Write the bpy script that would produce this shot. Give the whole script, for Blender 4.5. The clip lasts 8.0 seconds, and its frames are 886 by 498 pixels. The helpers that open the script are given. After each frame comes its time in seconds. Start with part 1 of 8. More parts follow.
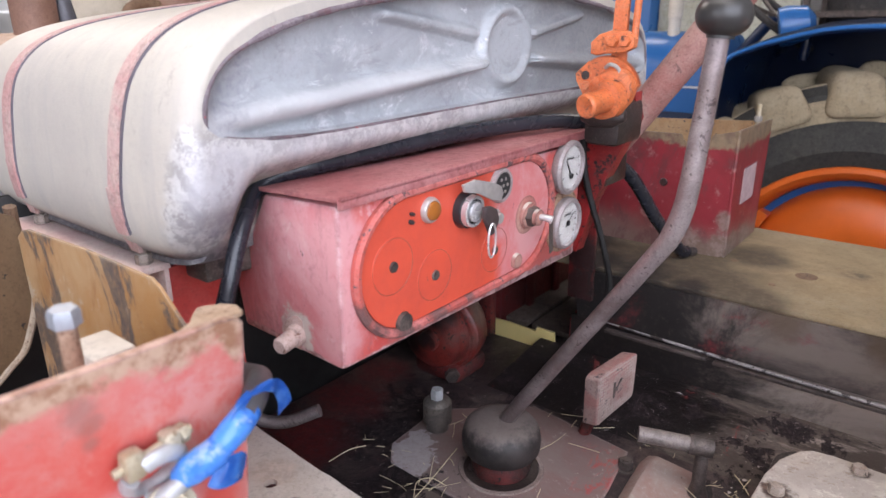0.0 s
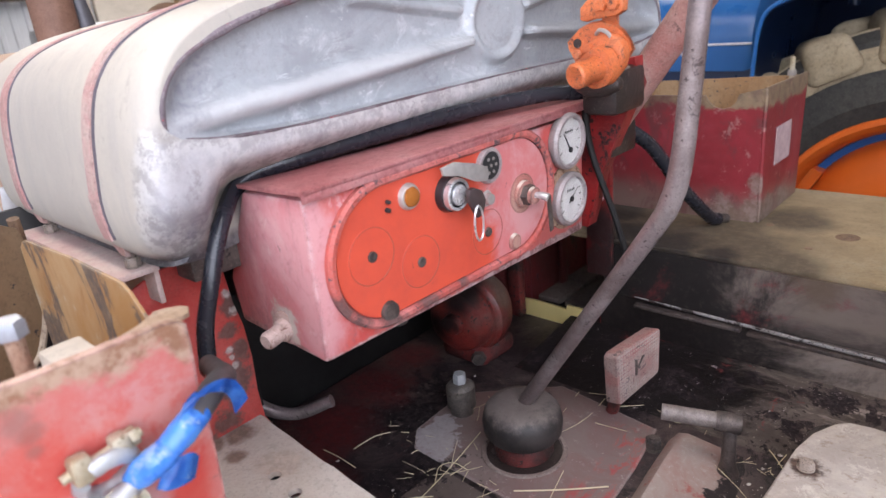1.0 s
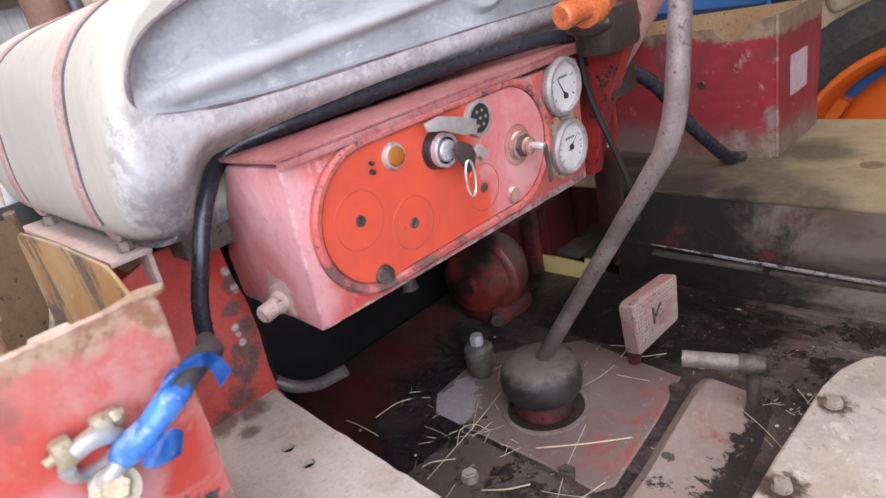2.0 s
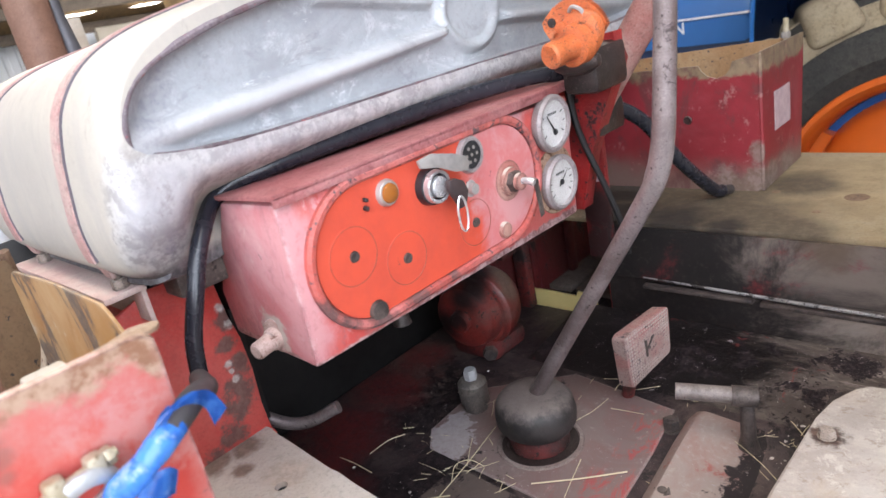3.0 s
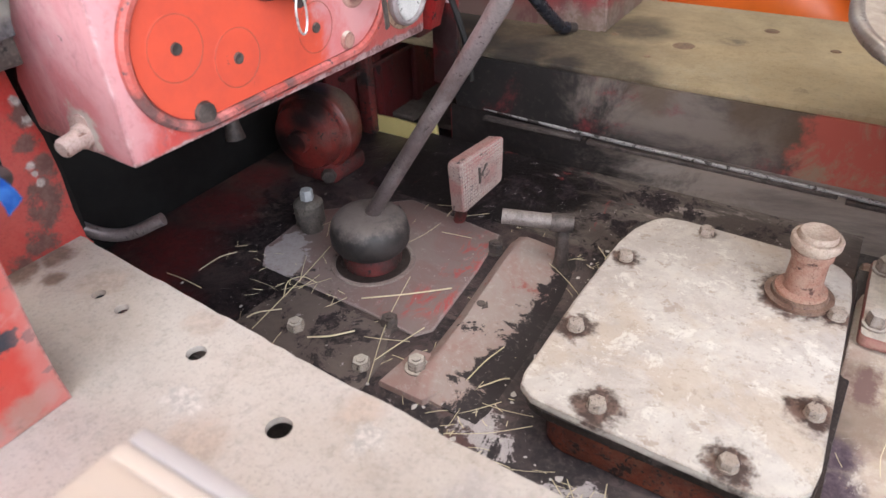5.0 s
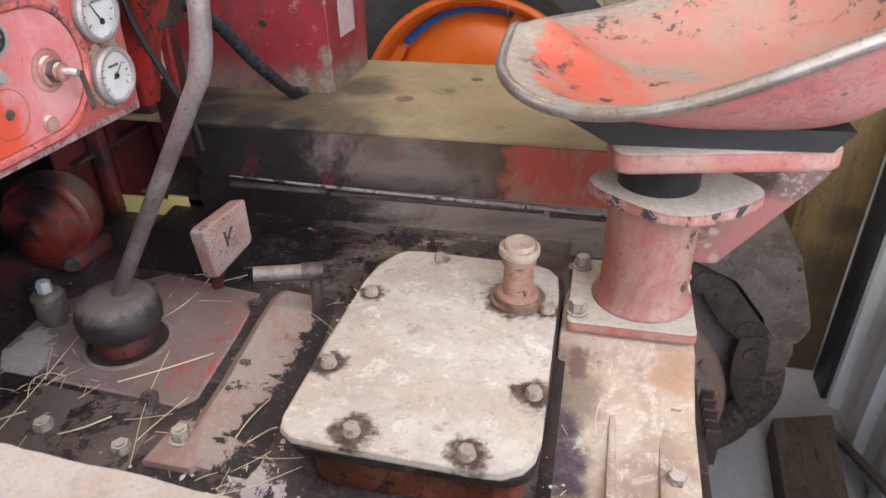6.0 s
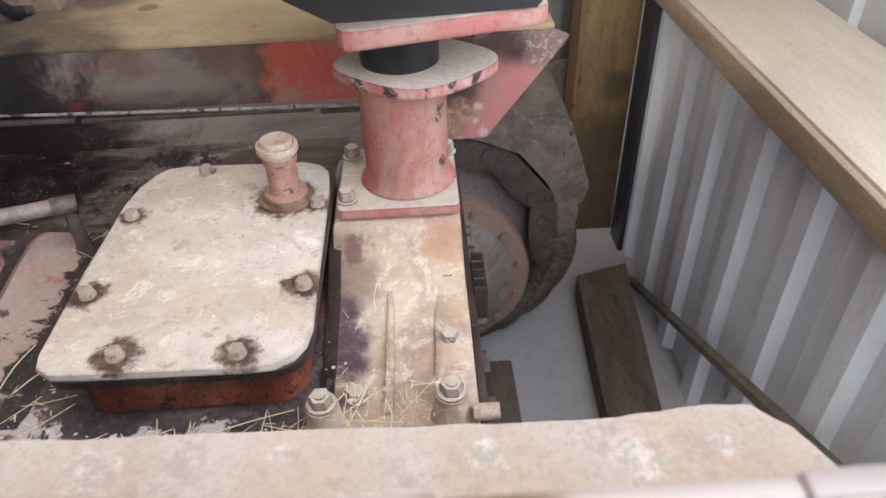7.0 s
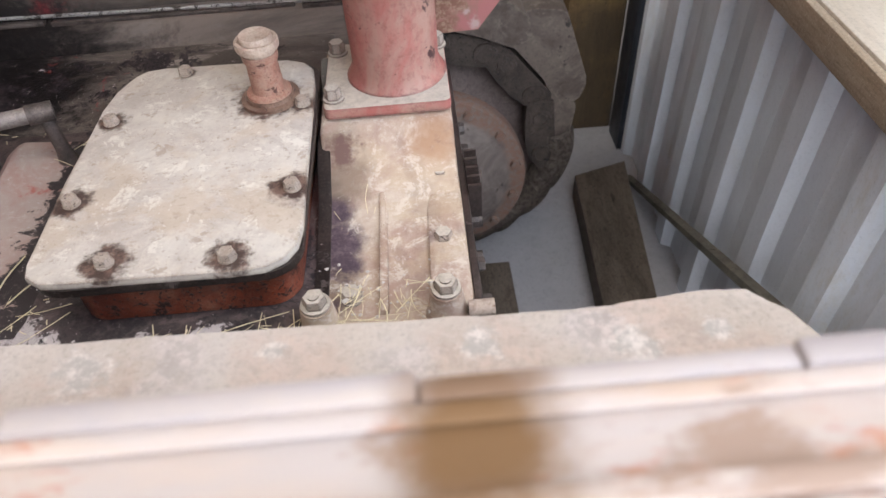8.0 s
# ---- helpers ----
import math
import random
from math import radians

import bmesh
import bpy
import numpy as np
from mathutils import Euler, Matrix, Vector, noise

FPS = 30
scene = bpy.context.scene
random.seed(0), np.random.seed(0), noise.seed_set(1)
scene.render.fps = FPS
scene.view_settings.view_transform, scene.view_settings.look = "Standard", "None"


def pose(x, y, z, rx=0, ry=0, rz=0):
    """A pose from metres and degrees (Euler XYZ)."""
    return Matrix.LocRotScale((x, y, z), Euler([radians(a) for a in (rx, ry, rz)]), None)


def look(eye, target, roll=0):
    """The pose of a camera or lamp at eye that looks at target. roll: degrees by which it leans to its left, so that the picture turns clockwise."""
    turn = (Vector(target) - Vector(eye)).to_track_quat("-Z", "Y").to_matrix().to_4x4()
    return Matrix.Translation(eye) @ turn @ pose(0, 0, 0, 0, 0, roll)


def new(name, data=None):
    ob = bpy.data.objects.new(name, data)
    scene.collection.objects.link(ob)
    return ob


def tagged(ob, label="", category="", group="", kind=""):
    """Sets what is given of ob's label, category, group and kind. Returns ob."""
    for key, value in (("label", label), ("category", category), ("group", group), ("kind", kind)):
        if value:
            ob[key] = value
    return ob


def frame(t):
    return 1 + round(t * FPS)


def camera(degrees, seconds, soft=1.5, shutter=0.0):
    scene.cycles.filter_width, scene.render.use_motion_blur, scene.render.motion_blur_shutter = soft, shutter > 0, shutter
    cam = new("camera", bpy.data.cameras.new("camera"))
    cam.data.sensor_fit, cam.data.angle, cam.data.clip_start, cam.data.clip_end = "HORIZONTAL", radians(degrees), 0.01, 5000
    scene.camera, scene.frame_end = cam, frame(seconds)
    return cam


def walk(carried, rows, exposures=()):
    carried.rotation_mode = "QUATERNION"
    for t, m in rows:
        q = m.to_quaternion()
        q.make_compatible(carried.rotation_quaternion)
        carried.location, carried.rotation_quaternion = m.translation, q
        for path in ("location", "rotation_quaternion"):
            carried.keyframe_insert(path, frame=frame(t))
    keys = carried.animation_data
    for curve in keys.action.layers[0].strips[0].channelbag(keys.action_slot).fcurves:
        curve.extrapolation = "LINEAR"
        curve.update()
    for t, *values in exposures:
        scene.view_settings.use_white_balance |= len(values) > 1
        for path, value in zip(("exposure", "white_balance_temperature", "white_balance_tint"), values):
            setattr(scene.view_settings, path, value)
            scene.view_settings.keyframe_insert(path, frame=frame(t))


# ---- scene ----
cam = camera(66.6, 8.0)
PATH = [
    (0, (0.27, 0.396, 1.314), (-0.912, 1.873, 0.667), -0.6),
    (0.5, (0.272, 0.398, 1.318), (-0.963, 1.849, 0.712), -1.7),
    (1, (0.315, 0.451, 1.311), (-0.996, 1.794, 0.618), -5.9),
    (2.3, (0.331, 0.481, 1.291), (-1.033, 1.733, 0.537), -12.7),
    (2.5, (0.332, 0.475, 1.305), (-1.036, 1.753, 0.6), -12.5),
    (3, (0.333, 0.477, 1.296), (-1.025, 1.778, 0.617), -11.6),
    (3.5, (0.327, 0.478, 1.273), (-0.934, 1.709, 0.326), -9.1),
    (4, (0.321, 0.479, 1.254), (-0.866, 1.661, 0.161), -8.6),
    (4.2, (0.32, 0.48, 1.255), (-0.845, 1.668, 0.145), -8.1),
    (5.3, (0.357, 0.47, 1.286), (-0.428, 1.949, 0.191), -1.7),
    (5.5, (0.373, 0.463, 1.291), (-0.337, 2.024, 0.263), -2.1),
    (6, (0.425, 0.455, 1.289), (0.017, 2.124, 0.266), -1.5),
    (6.5, (0.476, 0.449, 1.274), (0.319, 2.057, 0.095), -2.4),
    (7, (0.522, 0.443, 1.265), (0.561, 2.011, 0.025), -2.4),
    (7.5, (0.533, 0.443, 1.256), (0.603, 1.907, -0.105), -3.1),
    (8, (0.529, 0.447, 1.246), (0.549, 1.834, -0.195), -4.5),
]
cam.data.dof.use_dof, cam.data.dof.focus_distance, cam.data.dof.aperture_fstop = True, 0.80, 8.0
walk(cam, [(t, look(eye, target, roll)) for t, eye, target, roll in PATH], [(0.0, 0.36, 6500, 19), (2.5, 0.51, 6600, 16), (3.5, 0.74, 6500, 13), (4.2, 0.79, 6500, 13), (5.5, 0.54, 6700, 14), (7.0, 0.54, 6700, 13), (8.0, 0.46, 6600, 13)])

# ---- light ----
world = bpy.data.worlds.new("shed_air")
scene.world = world
world.use_nodes = True
wn = world.node_tree.nodes
sky = wn.new("ShaderNodeTexSky")
sky.sky_type = "NISHITA"
sky.sun_disc = False
sky.sun_elevation, sky.sun_rotation = radians(38), radians(200)
wn["Background"].inputs["Strength"].default_value = 0.10
world.node_tree.links.new(sky.outputs["Color"], wn["Background"].inputs["Color"])


def area(name, eye, target, sx, sy, watts, colour):
    data = bpy.data.lights.new(name, "AREA")
    data.shape, data.size, data.size_y, data.energy, data.color = "RECTANGLE", sx, sy, watts, colour
    ob = new(name, data)
    ob.matrix_world = look(eye, target)
    return ob


# daylight from an unseen, assumed bay and door behind the camera, and the roof's tube lamps
# this bay and its lamp are added to light faces turned towards +x
area("assumed_bay_daylight", (1.46, -0.45, 2.05), (-0.3, 0.9, 0.9), 2.8, 2.2, 84, (0.86, 0.94, 1.04))
area("assumed_door_daylight", (-1.2, -4.9, 1.8), (-0.6, 0.5, 1.0), 4.0, 3.2, 70, (0.86, 0.94, 1.04))
area("roof_tube_light", (0.1, 0.25, 3.38), (0.1, 0.25, 0), 2.4, 0.5, 28, (1.0, 0.95, 0.86))
area("roof_tube_light", (-3.6, 1.2, 3.38), (-3.6, 1.2, 0), 2.4, 0.5, 70, (1.0, 0.95, 0.86))
area("roof_tube_light", (-0.6, 3.9, 3.38), (-0.6, 3.9, 0), 2.4, 0.5, 28, (1.0, 0.95, 0.86))

area("skylight_glow", (-7.2, 4.0, 2.15), (-7.6, 4.0, 0), 2.0, 3.0, 60, (0.95, 0.98, 1.0))


# ---- materials ----
def rgb(c):
    return (c[0], c[1], c[2], 1.0)


class Nodes:
    """A small wrapper to lay out one node material."""

    def __init__(self, name):
        self.mat = bpy.data.materials.new(name)
        self.mat.use_nodes = True
        self.tree = self.mat.node_tree
        self.bsdf = self.tree.nodes["Principled BSDF"]
        co = self.tree.nodes.new("ShaderNodeTexCoord")
        self.co = co.outputs["Object"]

    def node(self, kind, **values):
        n = self.tree.nodes.new(kind)
        for key, value in values.items():
            n.inputs[key].default_value = value
        return n

    def link(self, a, b):
        self.tree.links.new(a, b)

    def noise(self, scale, detail=5.0, rough=0.6, stretch=(1, 1, 1), shift=0.0, warp=0.0):
        m = self.node("ShaderNodeMapping", Scale=stretch, Location=(shift, shift * 0.7, shift * 1.3))
        self.link(self.co, m.inputs["Vector"])
        n = self.node("ShaderNodeTexNoise", Scale=scale, Detail=detail, Roughness=rough, Distortion=warp)
        self.link(m.outputs["Vector"], n.inputs["Vector"])
        return n.outputs["Fac"]

    def ramp(self, fac, lo, hi):
        r = self.node("ShaderNodeMapRange")
        r.inputs["From Min"].default_value, r.inputs["From Max"].default_value = lo, hi
        r.interpolation_type = "SMOOTHSTEP"
        self.link(fac, r.inputs["Value"])
        return r.outputs["Result"]

    def math(self, op, a, b):
        n = self.node("ShaderNodeMath")
        n.operation = op
        for value, slot in ((a, 0), (b, 1)):
            if isinstance(value, (int, float)):
                n.inputs[slot].default_value = value
            else:
                self.link(value, n.inputs[slot])
        return n.outputs["Value"]

    def mix(self, fac, a, b):
        n = self.node("ShaderNodeMix")
        n.data_type = "RGBA"
        for value, slot in ((fac, 0), (a, 6), (b, 7)):
            if isinstance(value, (int, float)):
                n.inputs[slot].default_value = value
            elif isinstance(value, tuple):
                n.inputs[slot].default_value = rgb(value)
            else:
                self.link(value, n.inputs[slot])
        return n.outputs[2]

    def blotch(self, spots, z, ragged=1.5, fine=70, lo=0.45, hi=0.85):
        """1 inside ragged round spots (x, y, r) on a level face."""
        out = None
        for *spot_at, r in spots:
            x, y = spot_at[:2]
            d = self.node("ShaderNodeVectorMath")
            d.operation = "DISTANCE"
            self.link(self.co, d.inputs[0])
            d.inputs[1].default_value = (x, y, spot_at[2] if len(spot_at) > 2 else z)
            rough = self.math("MULTIPLY", self.math("SUBTRACT", self.noise(fine, 5, 0.7, shift=x * 40), 0.5), ragged)
            spot = self.ramp(self.math("ADD", self.math("DIVIDE", d.outputs["Value"], r), rough), hi, lo)
            out = spot if out is None else self.math("MAXIMUM", out, spot)
        return out

    def edge(self, radius, ragged=0.25, scale=60):
        """1 along the worn edges of the mesh, ragged."""
        bev = self.node("ShaderNodeBevel", Radius=radius)
        bev.samples = 4
        geo = self.node("ShaderNodeNewGeometry")
        dot = self.node("ShaderNodeVectorMath")
        dot.operation = "DOT_PRODUCT"
        self.link(bev.outputs["Normal"], dot.inputs[0])
        self.link(geo.outputs["Normal"], dot.inputs[1])
        rough = self.math("MULTIPLY", self.math("SUBTRACT", self.noise(scale, 7, 0.78, shift=61), 0.5), ragged)
        return self.ramp(self.math("ADD", self.math("SUBTRACT", 1.0, dot.outputs["Value"]), rough), 0.035, 0.11)

    def axis(self, which):
        n = self.node("ShaderNodeSeparateXYZ")
        self.link(self.co, n.inputs["Vector"])
        return n.outputs[which]

    def done(self, colour, rough, metal=0.0, height=None, bump=0.3, depth=0.002):
        for value, slot in ((colour, "Base Color"), (rough, "Roughness"), (metal, "Metallic")):
            if isinstance(value, (int, float)):
                self.bsdf.inputs[slot].default_value = value
            elif isinstance(value, tuple):
                self.bsdf.inputs[slot].default_value = rgb(value)
            else:
                self.link(value, self.bsdf.inputs[slot])
        if height is not None:
            b = self.node("ShaderNodeBump", Strength=bump, Distance=depth)
            self.link(height, b.inputs["Height"])
            self.link(b.outputs["Normal"], self.bsdf.inputs["Normal"])
        return self.mat


def worn(name, base, tone, chip, dust, size=9.0, chips=0.62, dusty=0.55, rough=0.55, metal=0.0, bump=0.35, stretch=(1, 1, 1), shift=0.0, soft=0.05, spread=0.18, crunch=1.0, stains=()):
    """Old paint or metal: two tones in large clouds, fine mottling, sharp chips of the ground coat, and a film of dust."""
    n = Nodes(name)
    big = n.ramp(n.noise(size, 6, 0.65, stretch, shift, 0.3), 0.38, 0.62)
    fine = n.noise(size * 14, 6, 0.75, stretch, shift + 3)
    mid = n.noise(size * 4, 7, 0.7, stretch, shift + 21, 0.5)
    c = n.mix(big, base, tone)
    film = n.ramp(n.noise(size * 0.8, 8, 0.72, stretch, shift + 15, 0.6), dusty - spread * 0.6, dusty + spread * 0.6)
    film = n.math("MULTIPLY", n.math("MULTIPLY", film, n.ramp(fine, 0.25, 0.6)), n.ramp(mid, 0.3, 0.6))
    c = n.mix(film, c, dust)
    c = n.mix(n.math("MULTIPLY", n.ramp(mid, 0.50, 0.68), 0.65 * crunch), c, tuple(0.5 * v + 0.25 * w for v, w in zip(base, chip)))
    c = n.mix(n.math("MULTIPLY", n.ramp(fine, 0.48, 0.66), 0.55 * crunch), c, tuple(v * 0.5 for v in base))
    c = n.mix(n.math("MULTIPLY", n.ramp(n.noise(size * 9, 7, 0.8, stretch, shift + 27), 0.55, 0.68), 0.45 * crunch), c, tuple(0.4 * v + 0.6 * w for v, w in zip(base, dust)))
    grit = n.noise(size * 42, 4, 0.7, (1, 1, 1), shift + 33)
    c = n.mix(n.math("MULTIPLY", n.ramp(grit, 0.54, 0.66), 0.10 + 0.40 * crunch), c, tuple(v * 0.45 for v in base))
    c = n.mix(n.math("MULTIPLY", n.ramp(grit, 0.46, 0.34), 0.10 + 0.40 * crunch), c, tuple(min(1, 0.35 * v + 0.75 * w) for v, w in zip(base, dust)))
    chipped = n.ramp(n.noise(size * 2.6, 8, 0.72, stretch, shift + 7, 0.4), chips, chips + soft)
    specks = n.ramp(n.noise(size * 16, 3, 0.6, (1, 1, 1), shift + 11), chips + 0.05, chips + 0.09)
    chipped = n.math("MAXIMUM", chipped, specks)
    c = n.mix(chipped, c, chip)
    for spots, ragged, grain, colour, much in stains:
        c = n.mix(n.math("MULTIPLY", n.blotch(spots, 0.9, ragged, grain, 0.35, 0.95), much), c, n.mix(n.ramp(fine, 0.4, 0.65), colour, tuple(v * 1.7 for v in colour)))
    r = n.math("ADD", n.math("MULTIPLY", film, 0.3), n.math("ADD", n.math("MULTIPLY", fine, 0.3), rough - 0.15))
    h = n.math("SUBTRACT", n.math("ADD", n.math("MULTIPLY", fine, 0.5), n.math("MULTIPLY", mid, 0.5)), n.math("MULTIPLY", chipped, 0.8))
    return n.done(c, r, metal, h, bump)


def plain(name, colour, rough=0.5, metal=0.0, grain=60.0, amount=0.35, bump=0.15):
    n = Nodes(name)
    f = n.noise(grain, 5, 0.65)
    g = n.noise(grain * 0.15, 4, 0.6, shift=5)
    c = n.mix(n.math("MULTIPLY", n.ramp(f, 0.3, 0.7), amount), colour, tuple(v * 0.55 for v in colour))
    c = n.mix(n.math("MULTIPLY", n.ramp(g, 0.4, 0.7), amount * 0.8), c, tuple(min(1, v * 1.3 + 0.03) for v in colour))
    return n.done(c, n.math("ADD", n.math("MULTIPLY", f, 0.25), rough - 0.12), metal, f, bump)


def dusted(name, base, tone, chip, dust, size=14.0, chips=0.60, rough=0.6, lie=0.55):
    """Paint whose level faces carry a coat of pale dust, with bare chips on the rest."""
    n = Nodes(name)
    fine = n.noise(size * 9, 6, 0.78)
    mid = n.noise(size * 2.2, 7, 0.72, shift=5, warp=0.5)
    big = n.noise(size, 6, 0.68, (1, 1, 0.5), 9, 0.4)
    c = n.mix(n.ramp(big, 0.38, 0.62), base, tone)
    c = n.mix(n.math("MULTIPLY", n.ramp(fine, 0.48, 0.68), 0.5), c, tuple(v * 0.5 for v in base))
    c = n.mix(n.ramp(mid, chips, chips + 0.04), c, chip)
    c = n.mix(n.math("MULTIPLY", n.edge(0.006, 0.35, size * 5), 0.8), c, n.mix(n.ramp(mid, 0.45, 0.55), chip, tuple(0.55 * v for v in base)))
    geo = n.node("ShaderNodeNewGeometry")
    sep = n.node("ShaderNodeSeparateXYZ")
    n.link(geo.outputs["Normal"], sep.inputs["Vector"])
    # faces that point up take the pale tone, by the normal's z
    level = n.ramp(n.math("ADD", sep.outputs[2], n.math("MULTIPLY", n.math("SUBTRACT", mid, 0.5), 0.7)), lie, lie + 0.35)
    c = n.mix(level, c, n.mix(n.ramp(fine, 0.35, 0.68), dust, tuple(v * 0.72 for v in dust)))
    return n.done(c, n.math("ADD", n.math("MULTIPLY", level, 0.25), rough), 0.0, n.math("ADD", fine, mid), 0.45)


red_dark = worn("dark_red_paint", (0.26, 0.022, 0.025), (0.32, 0.06, 0.06), (0.06, 0.04, 0.035), (0.22, 0.15, 0.13), 8, 0.64, 0.62, 0.45)
red_grime = worn("oily_red_paint", (0.20, 0.03, 0.028), (0.035, 0.022, 0.02), (0.02, 0.016, 0.015), (0.13, 0.09, 0.08), 9, 0.55, 0.66, 0.5)
red_plate = worn("scuffed_red_paint", (0.55, 0.045, 0.035), (0.58, 0.13, 0.11), (0.05, 0.055, 0.065), (0.60, 0.33, 0.29), 9, 0.66, 0.66, 0.38)
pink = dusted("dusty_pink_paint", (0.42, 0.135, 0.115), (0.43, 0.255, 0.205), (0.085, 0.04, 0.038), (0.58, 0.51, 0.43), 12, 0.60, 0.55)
pink_seat = worn("pink_seat_paint", (0.55, 0.17, 0.17), (0.50, 0.24, 0.22), (0.10, 0.10, 0.11), (0.45, 0.28, 0.25), 13, 0.66, 0.68, 0.45)
seat_rim = worn("bare_rim_metal", (0.35, 0.315, 0.30), (0.24, 0.185, 0.155), (0.13, 0.085, 0.065), (0.46, 0.41, 0.38), 14, 0.66, 0.6, 0.30, 0.5, crunch=0.6)
orange_lever = worn("lever_orange_paint", (0.66, 0.165, 0.05), (0.55, 0.13, 0.045), (0.11, 0.045, 0.03), (0.60, 0.30, 0.17), 24, 0.58, 0.60, 0.42)
strap_paint = worn("strap_pink_paint", (0.52, 0.33, 0.30), (0.46, 0.23, 0.22), (0.22, 0.14, 0.15), (0.60, 0.49, 0.43), 12, 0.70, 0.5, 0.6)
deck_dust = worn("dusty_steel_deck", (0.45, 0.388, 0.335), (0.51, 0.458, 0.412), (0.30, 0.20, 0.165), (0.57, 0.52, 0.485), 7, 0.70, 0.52, 0.8, 0.0, 0.3, crunch=0.45,
                 stains=((((-0.290, 0.69, 0.030), (-0.285, 0.725, 0.028), (-0.25, 0.70, 0.016)), 1.6, 30, (0.16, 0.105, 0.08), 0.85), (((-0.20, 0.725, 0.03), (-0.08, 0.73, 0.025), (0.10, 0.715, 0.03), (0.02, 0.64, 0.03)), 2.0, 24, (0.33, 0.25, 0.20), 0.5), (((0.30, 0.66, 0.06), (0.43, 0.69, 0.05), (0.56, 0.67, 0.06), (0.66, 0.695, 0.05), (0.70, 0.66, 0.05)), 1.8, 22, (0.34, 0.25, 0.205), 0.45), (((0.36, 0.70, 0.04), (0.50, 0.69, 0.03), (0.62, 0.70, 0.03), (0.22, 0.69, 0.04)), 2.2, 34, (0.36, 0.325, 0.315), 0.6), (((0.30, 0.70, 0.025), (0.42, 0.705, 0.012), (0.55, 0.695, 0.018), (0.645, 0.685, 0.020), (0.47, 0.66, 0.02), (0.70, 0.69, 0.012), (0.12, 0.70, 0.02), (-0.02, 0.66, 0.02)), 2.6, 70, (0.40, 0.37, 0.345), 0.9)))
# the two broad dark groups at the front paint the instrument box's shadow
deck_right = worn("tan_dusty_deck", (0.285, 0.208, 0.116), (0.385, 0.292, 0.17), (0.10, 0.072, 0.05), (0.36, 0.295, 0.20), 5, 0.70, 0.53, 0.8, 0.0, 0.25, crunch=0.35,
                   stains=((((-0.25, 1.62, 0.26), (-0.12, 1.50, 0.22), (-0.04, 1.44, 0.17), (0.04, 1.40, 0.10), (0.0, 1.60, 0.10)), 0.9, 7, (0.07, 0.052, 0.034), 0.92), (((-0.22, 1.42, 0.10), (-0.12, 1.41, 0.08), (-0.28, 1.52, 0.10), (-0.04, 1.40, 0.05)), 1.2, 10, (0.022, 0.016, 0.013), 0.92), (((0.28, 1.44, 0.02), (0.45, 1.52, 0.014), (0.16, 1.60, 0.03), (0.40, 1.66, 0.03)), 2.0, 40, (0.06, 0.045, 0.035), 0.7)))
floor_grey = worn("greasy_grey_ledge", (0.07, 0.055, 0.048), (0.14, 0.112, 0.098), (0.024, 0.019, 0.018), (0.30, 0.25, 0.225), 8, 0.60, 0.56, 0.40, 0.0, 0.4, (0.4, 1, 1),
                  stains=((((-0.25, 1.30, 0.10), (-0.12, 1.27, 0.09), (-0.10, 1.36, 0.09), (0.0, 1.30, 0.08), (0.06, 1.37, 0.05), (0.10, 1.25, 0.05), (-0.24, 1.38, 0.10)), 1.6, 14, (0.018, 0.013, 0.014), 0.92),))
grease = worn("black_grease", (0.016, 0.012, 0.011), (0.04, 0.028, 0.025), (0.09, 0.07, 0.065), (0.11, 0.08, 0.07), 9, 0.62, 0.62, 0.36, 0.0, 0.5, soft=0.02)
cover_side = worn("oily_orange_rust", (0.30, 0.065, 0.03), (0.13, 0.035, 0.022), (0.022, 0.016, 0.016), (0.42, 0.25, 0.18), 16, 0.54, 0.60, 0.32, 0.0, 0.4)
rust_tan = worn("rusted_tan_sheet", (0.29, 0.165, 0.075), (0.35, 0.235, 0.13), (0.05, 0.046, 0.052), (0.41, 0.30, 0.19), 9, 0.585, 0.58, 0.7, 0.0, 0.3, (1, 1, 0.6), crunch=0.5)
rust_dark = worn("brown_rust", (0.15, 0.085, 0.05), (0.22, 0.13, 0.075), (0.05, 0.035, 0.03), (0.26, 0.19, 0.13), 9, 0.64, 0.56, 0.75)
rust_edge = worn("flaking_rust_edge", (0.34, 0.20, 0.13), (0.44, 0.29, 0.20), (0.16, 0.08, 0.05), (0.50, 0.36, 0.26), 24, 0.58, 0.5, 0.85, 0.0, 0.7)
hood_tan = worn("tan_hood_paint", (0.47, 0.32, 0.23), (0.42, 0.27, 0.19), (0.22, 0.14, 0.11), (0.56, 0.42, 0.32), 5, 0.74, 0.55, 0.7)
stack_rust = worn("brown_stack_rust", (0.19, 0.10, 0.07), (0.25, 0.14, 0.10), (0.15, 0.08, 0.06), (0.33, 0.22, 0.17), 8, 0.68, 0.6, 0.6, crunch=0.4)
track_steel = worn("brown_track_steel", (0.085, 0.064, 0.054), (0.135, 0.105, 0.088), (0.04, 0.032, 0.028), (0.20, 0.16, 0.135), 10, 0.62, 0.55, 0.75, 0.0, 0.5)
lever_steel = worn("worn_lever_steel", (0.165, 0.125, 0.12), (0.25, 0.20, 0.20), (0.06, 0.042, 0.04), (0.36, 0.31, 0.30), 14, 0.60, 0.56, 0.34, 0.35, 0.2, crunch=0.6)
steel = plain("dull_steel", (0.40, 0.37, 0.34), 0.42, 0.6)
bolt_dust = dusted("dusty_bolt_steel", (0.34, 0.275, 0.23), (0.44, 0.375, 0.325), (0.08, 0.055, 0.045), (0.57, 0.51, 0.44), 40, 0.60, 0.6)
bolt_cover = worn("caked_cover_bolt", (0.32, 0.25, 0.205), (0.40, 0.33, 0.28), (0.07, 0.045, 0.038), (0.52, 0.45, 0.385), 60, 0.57, 0.52, 0.6)
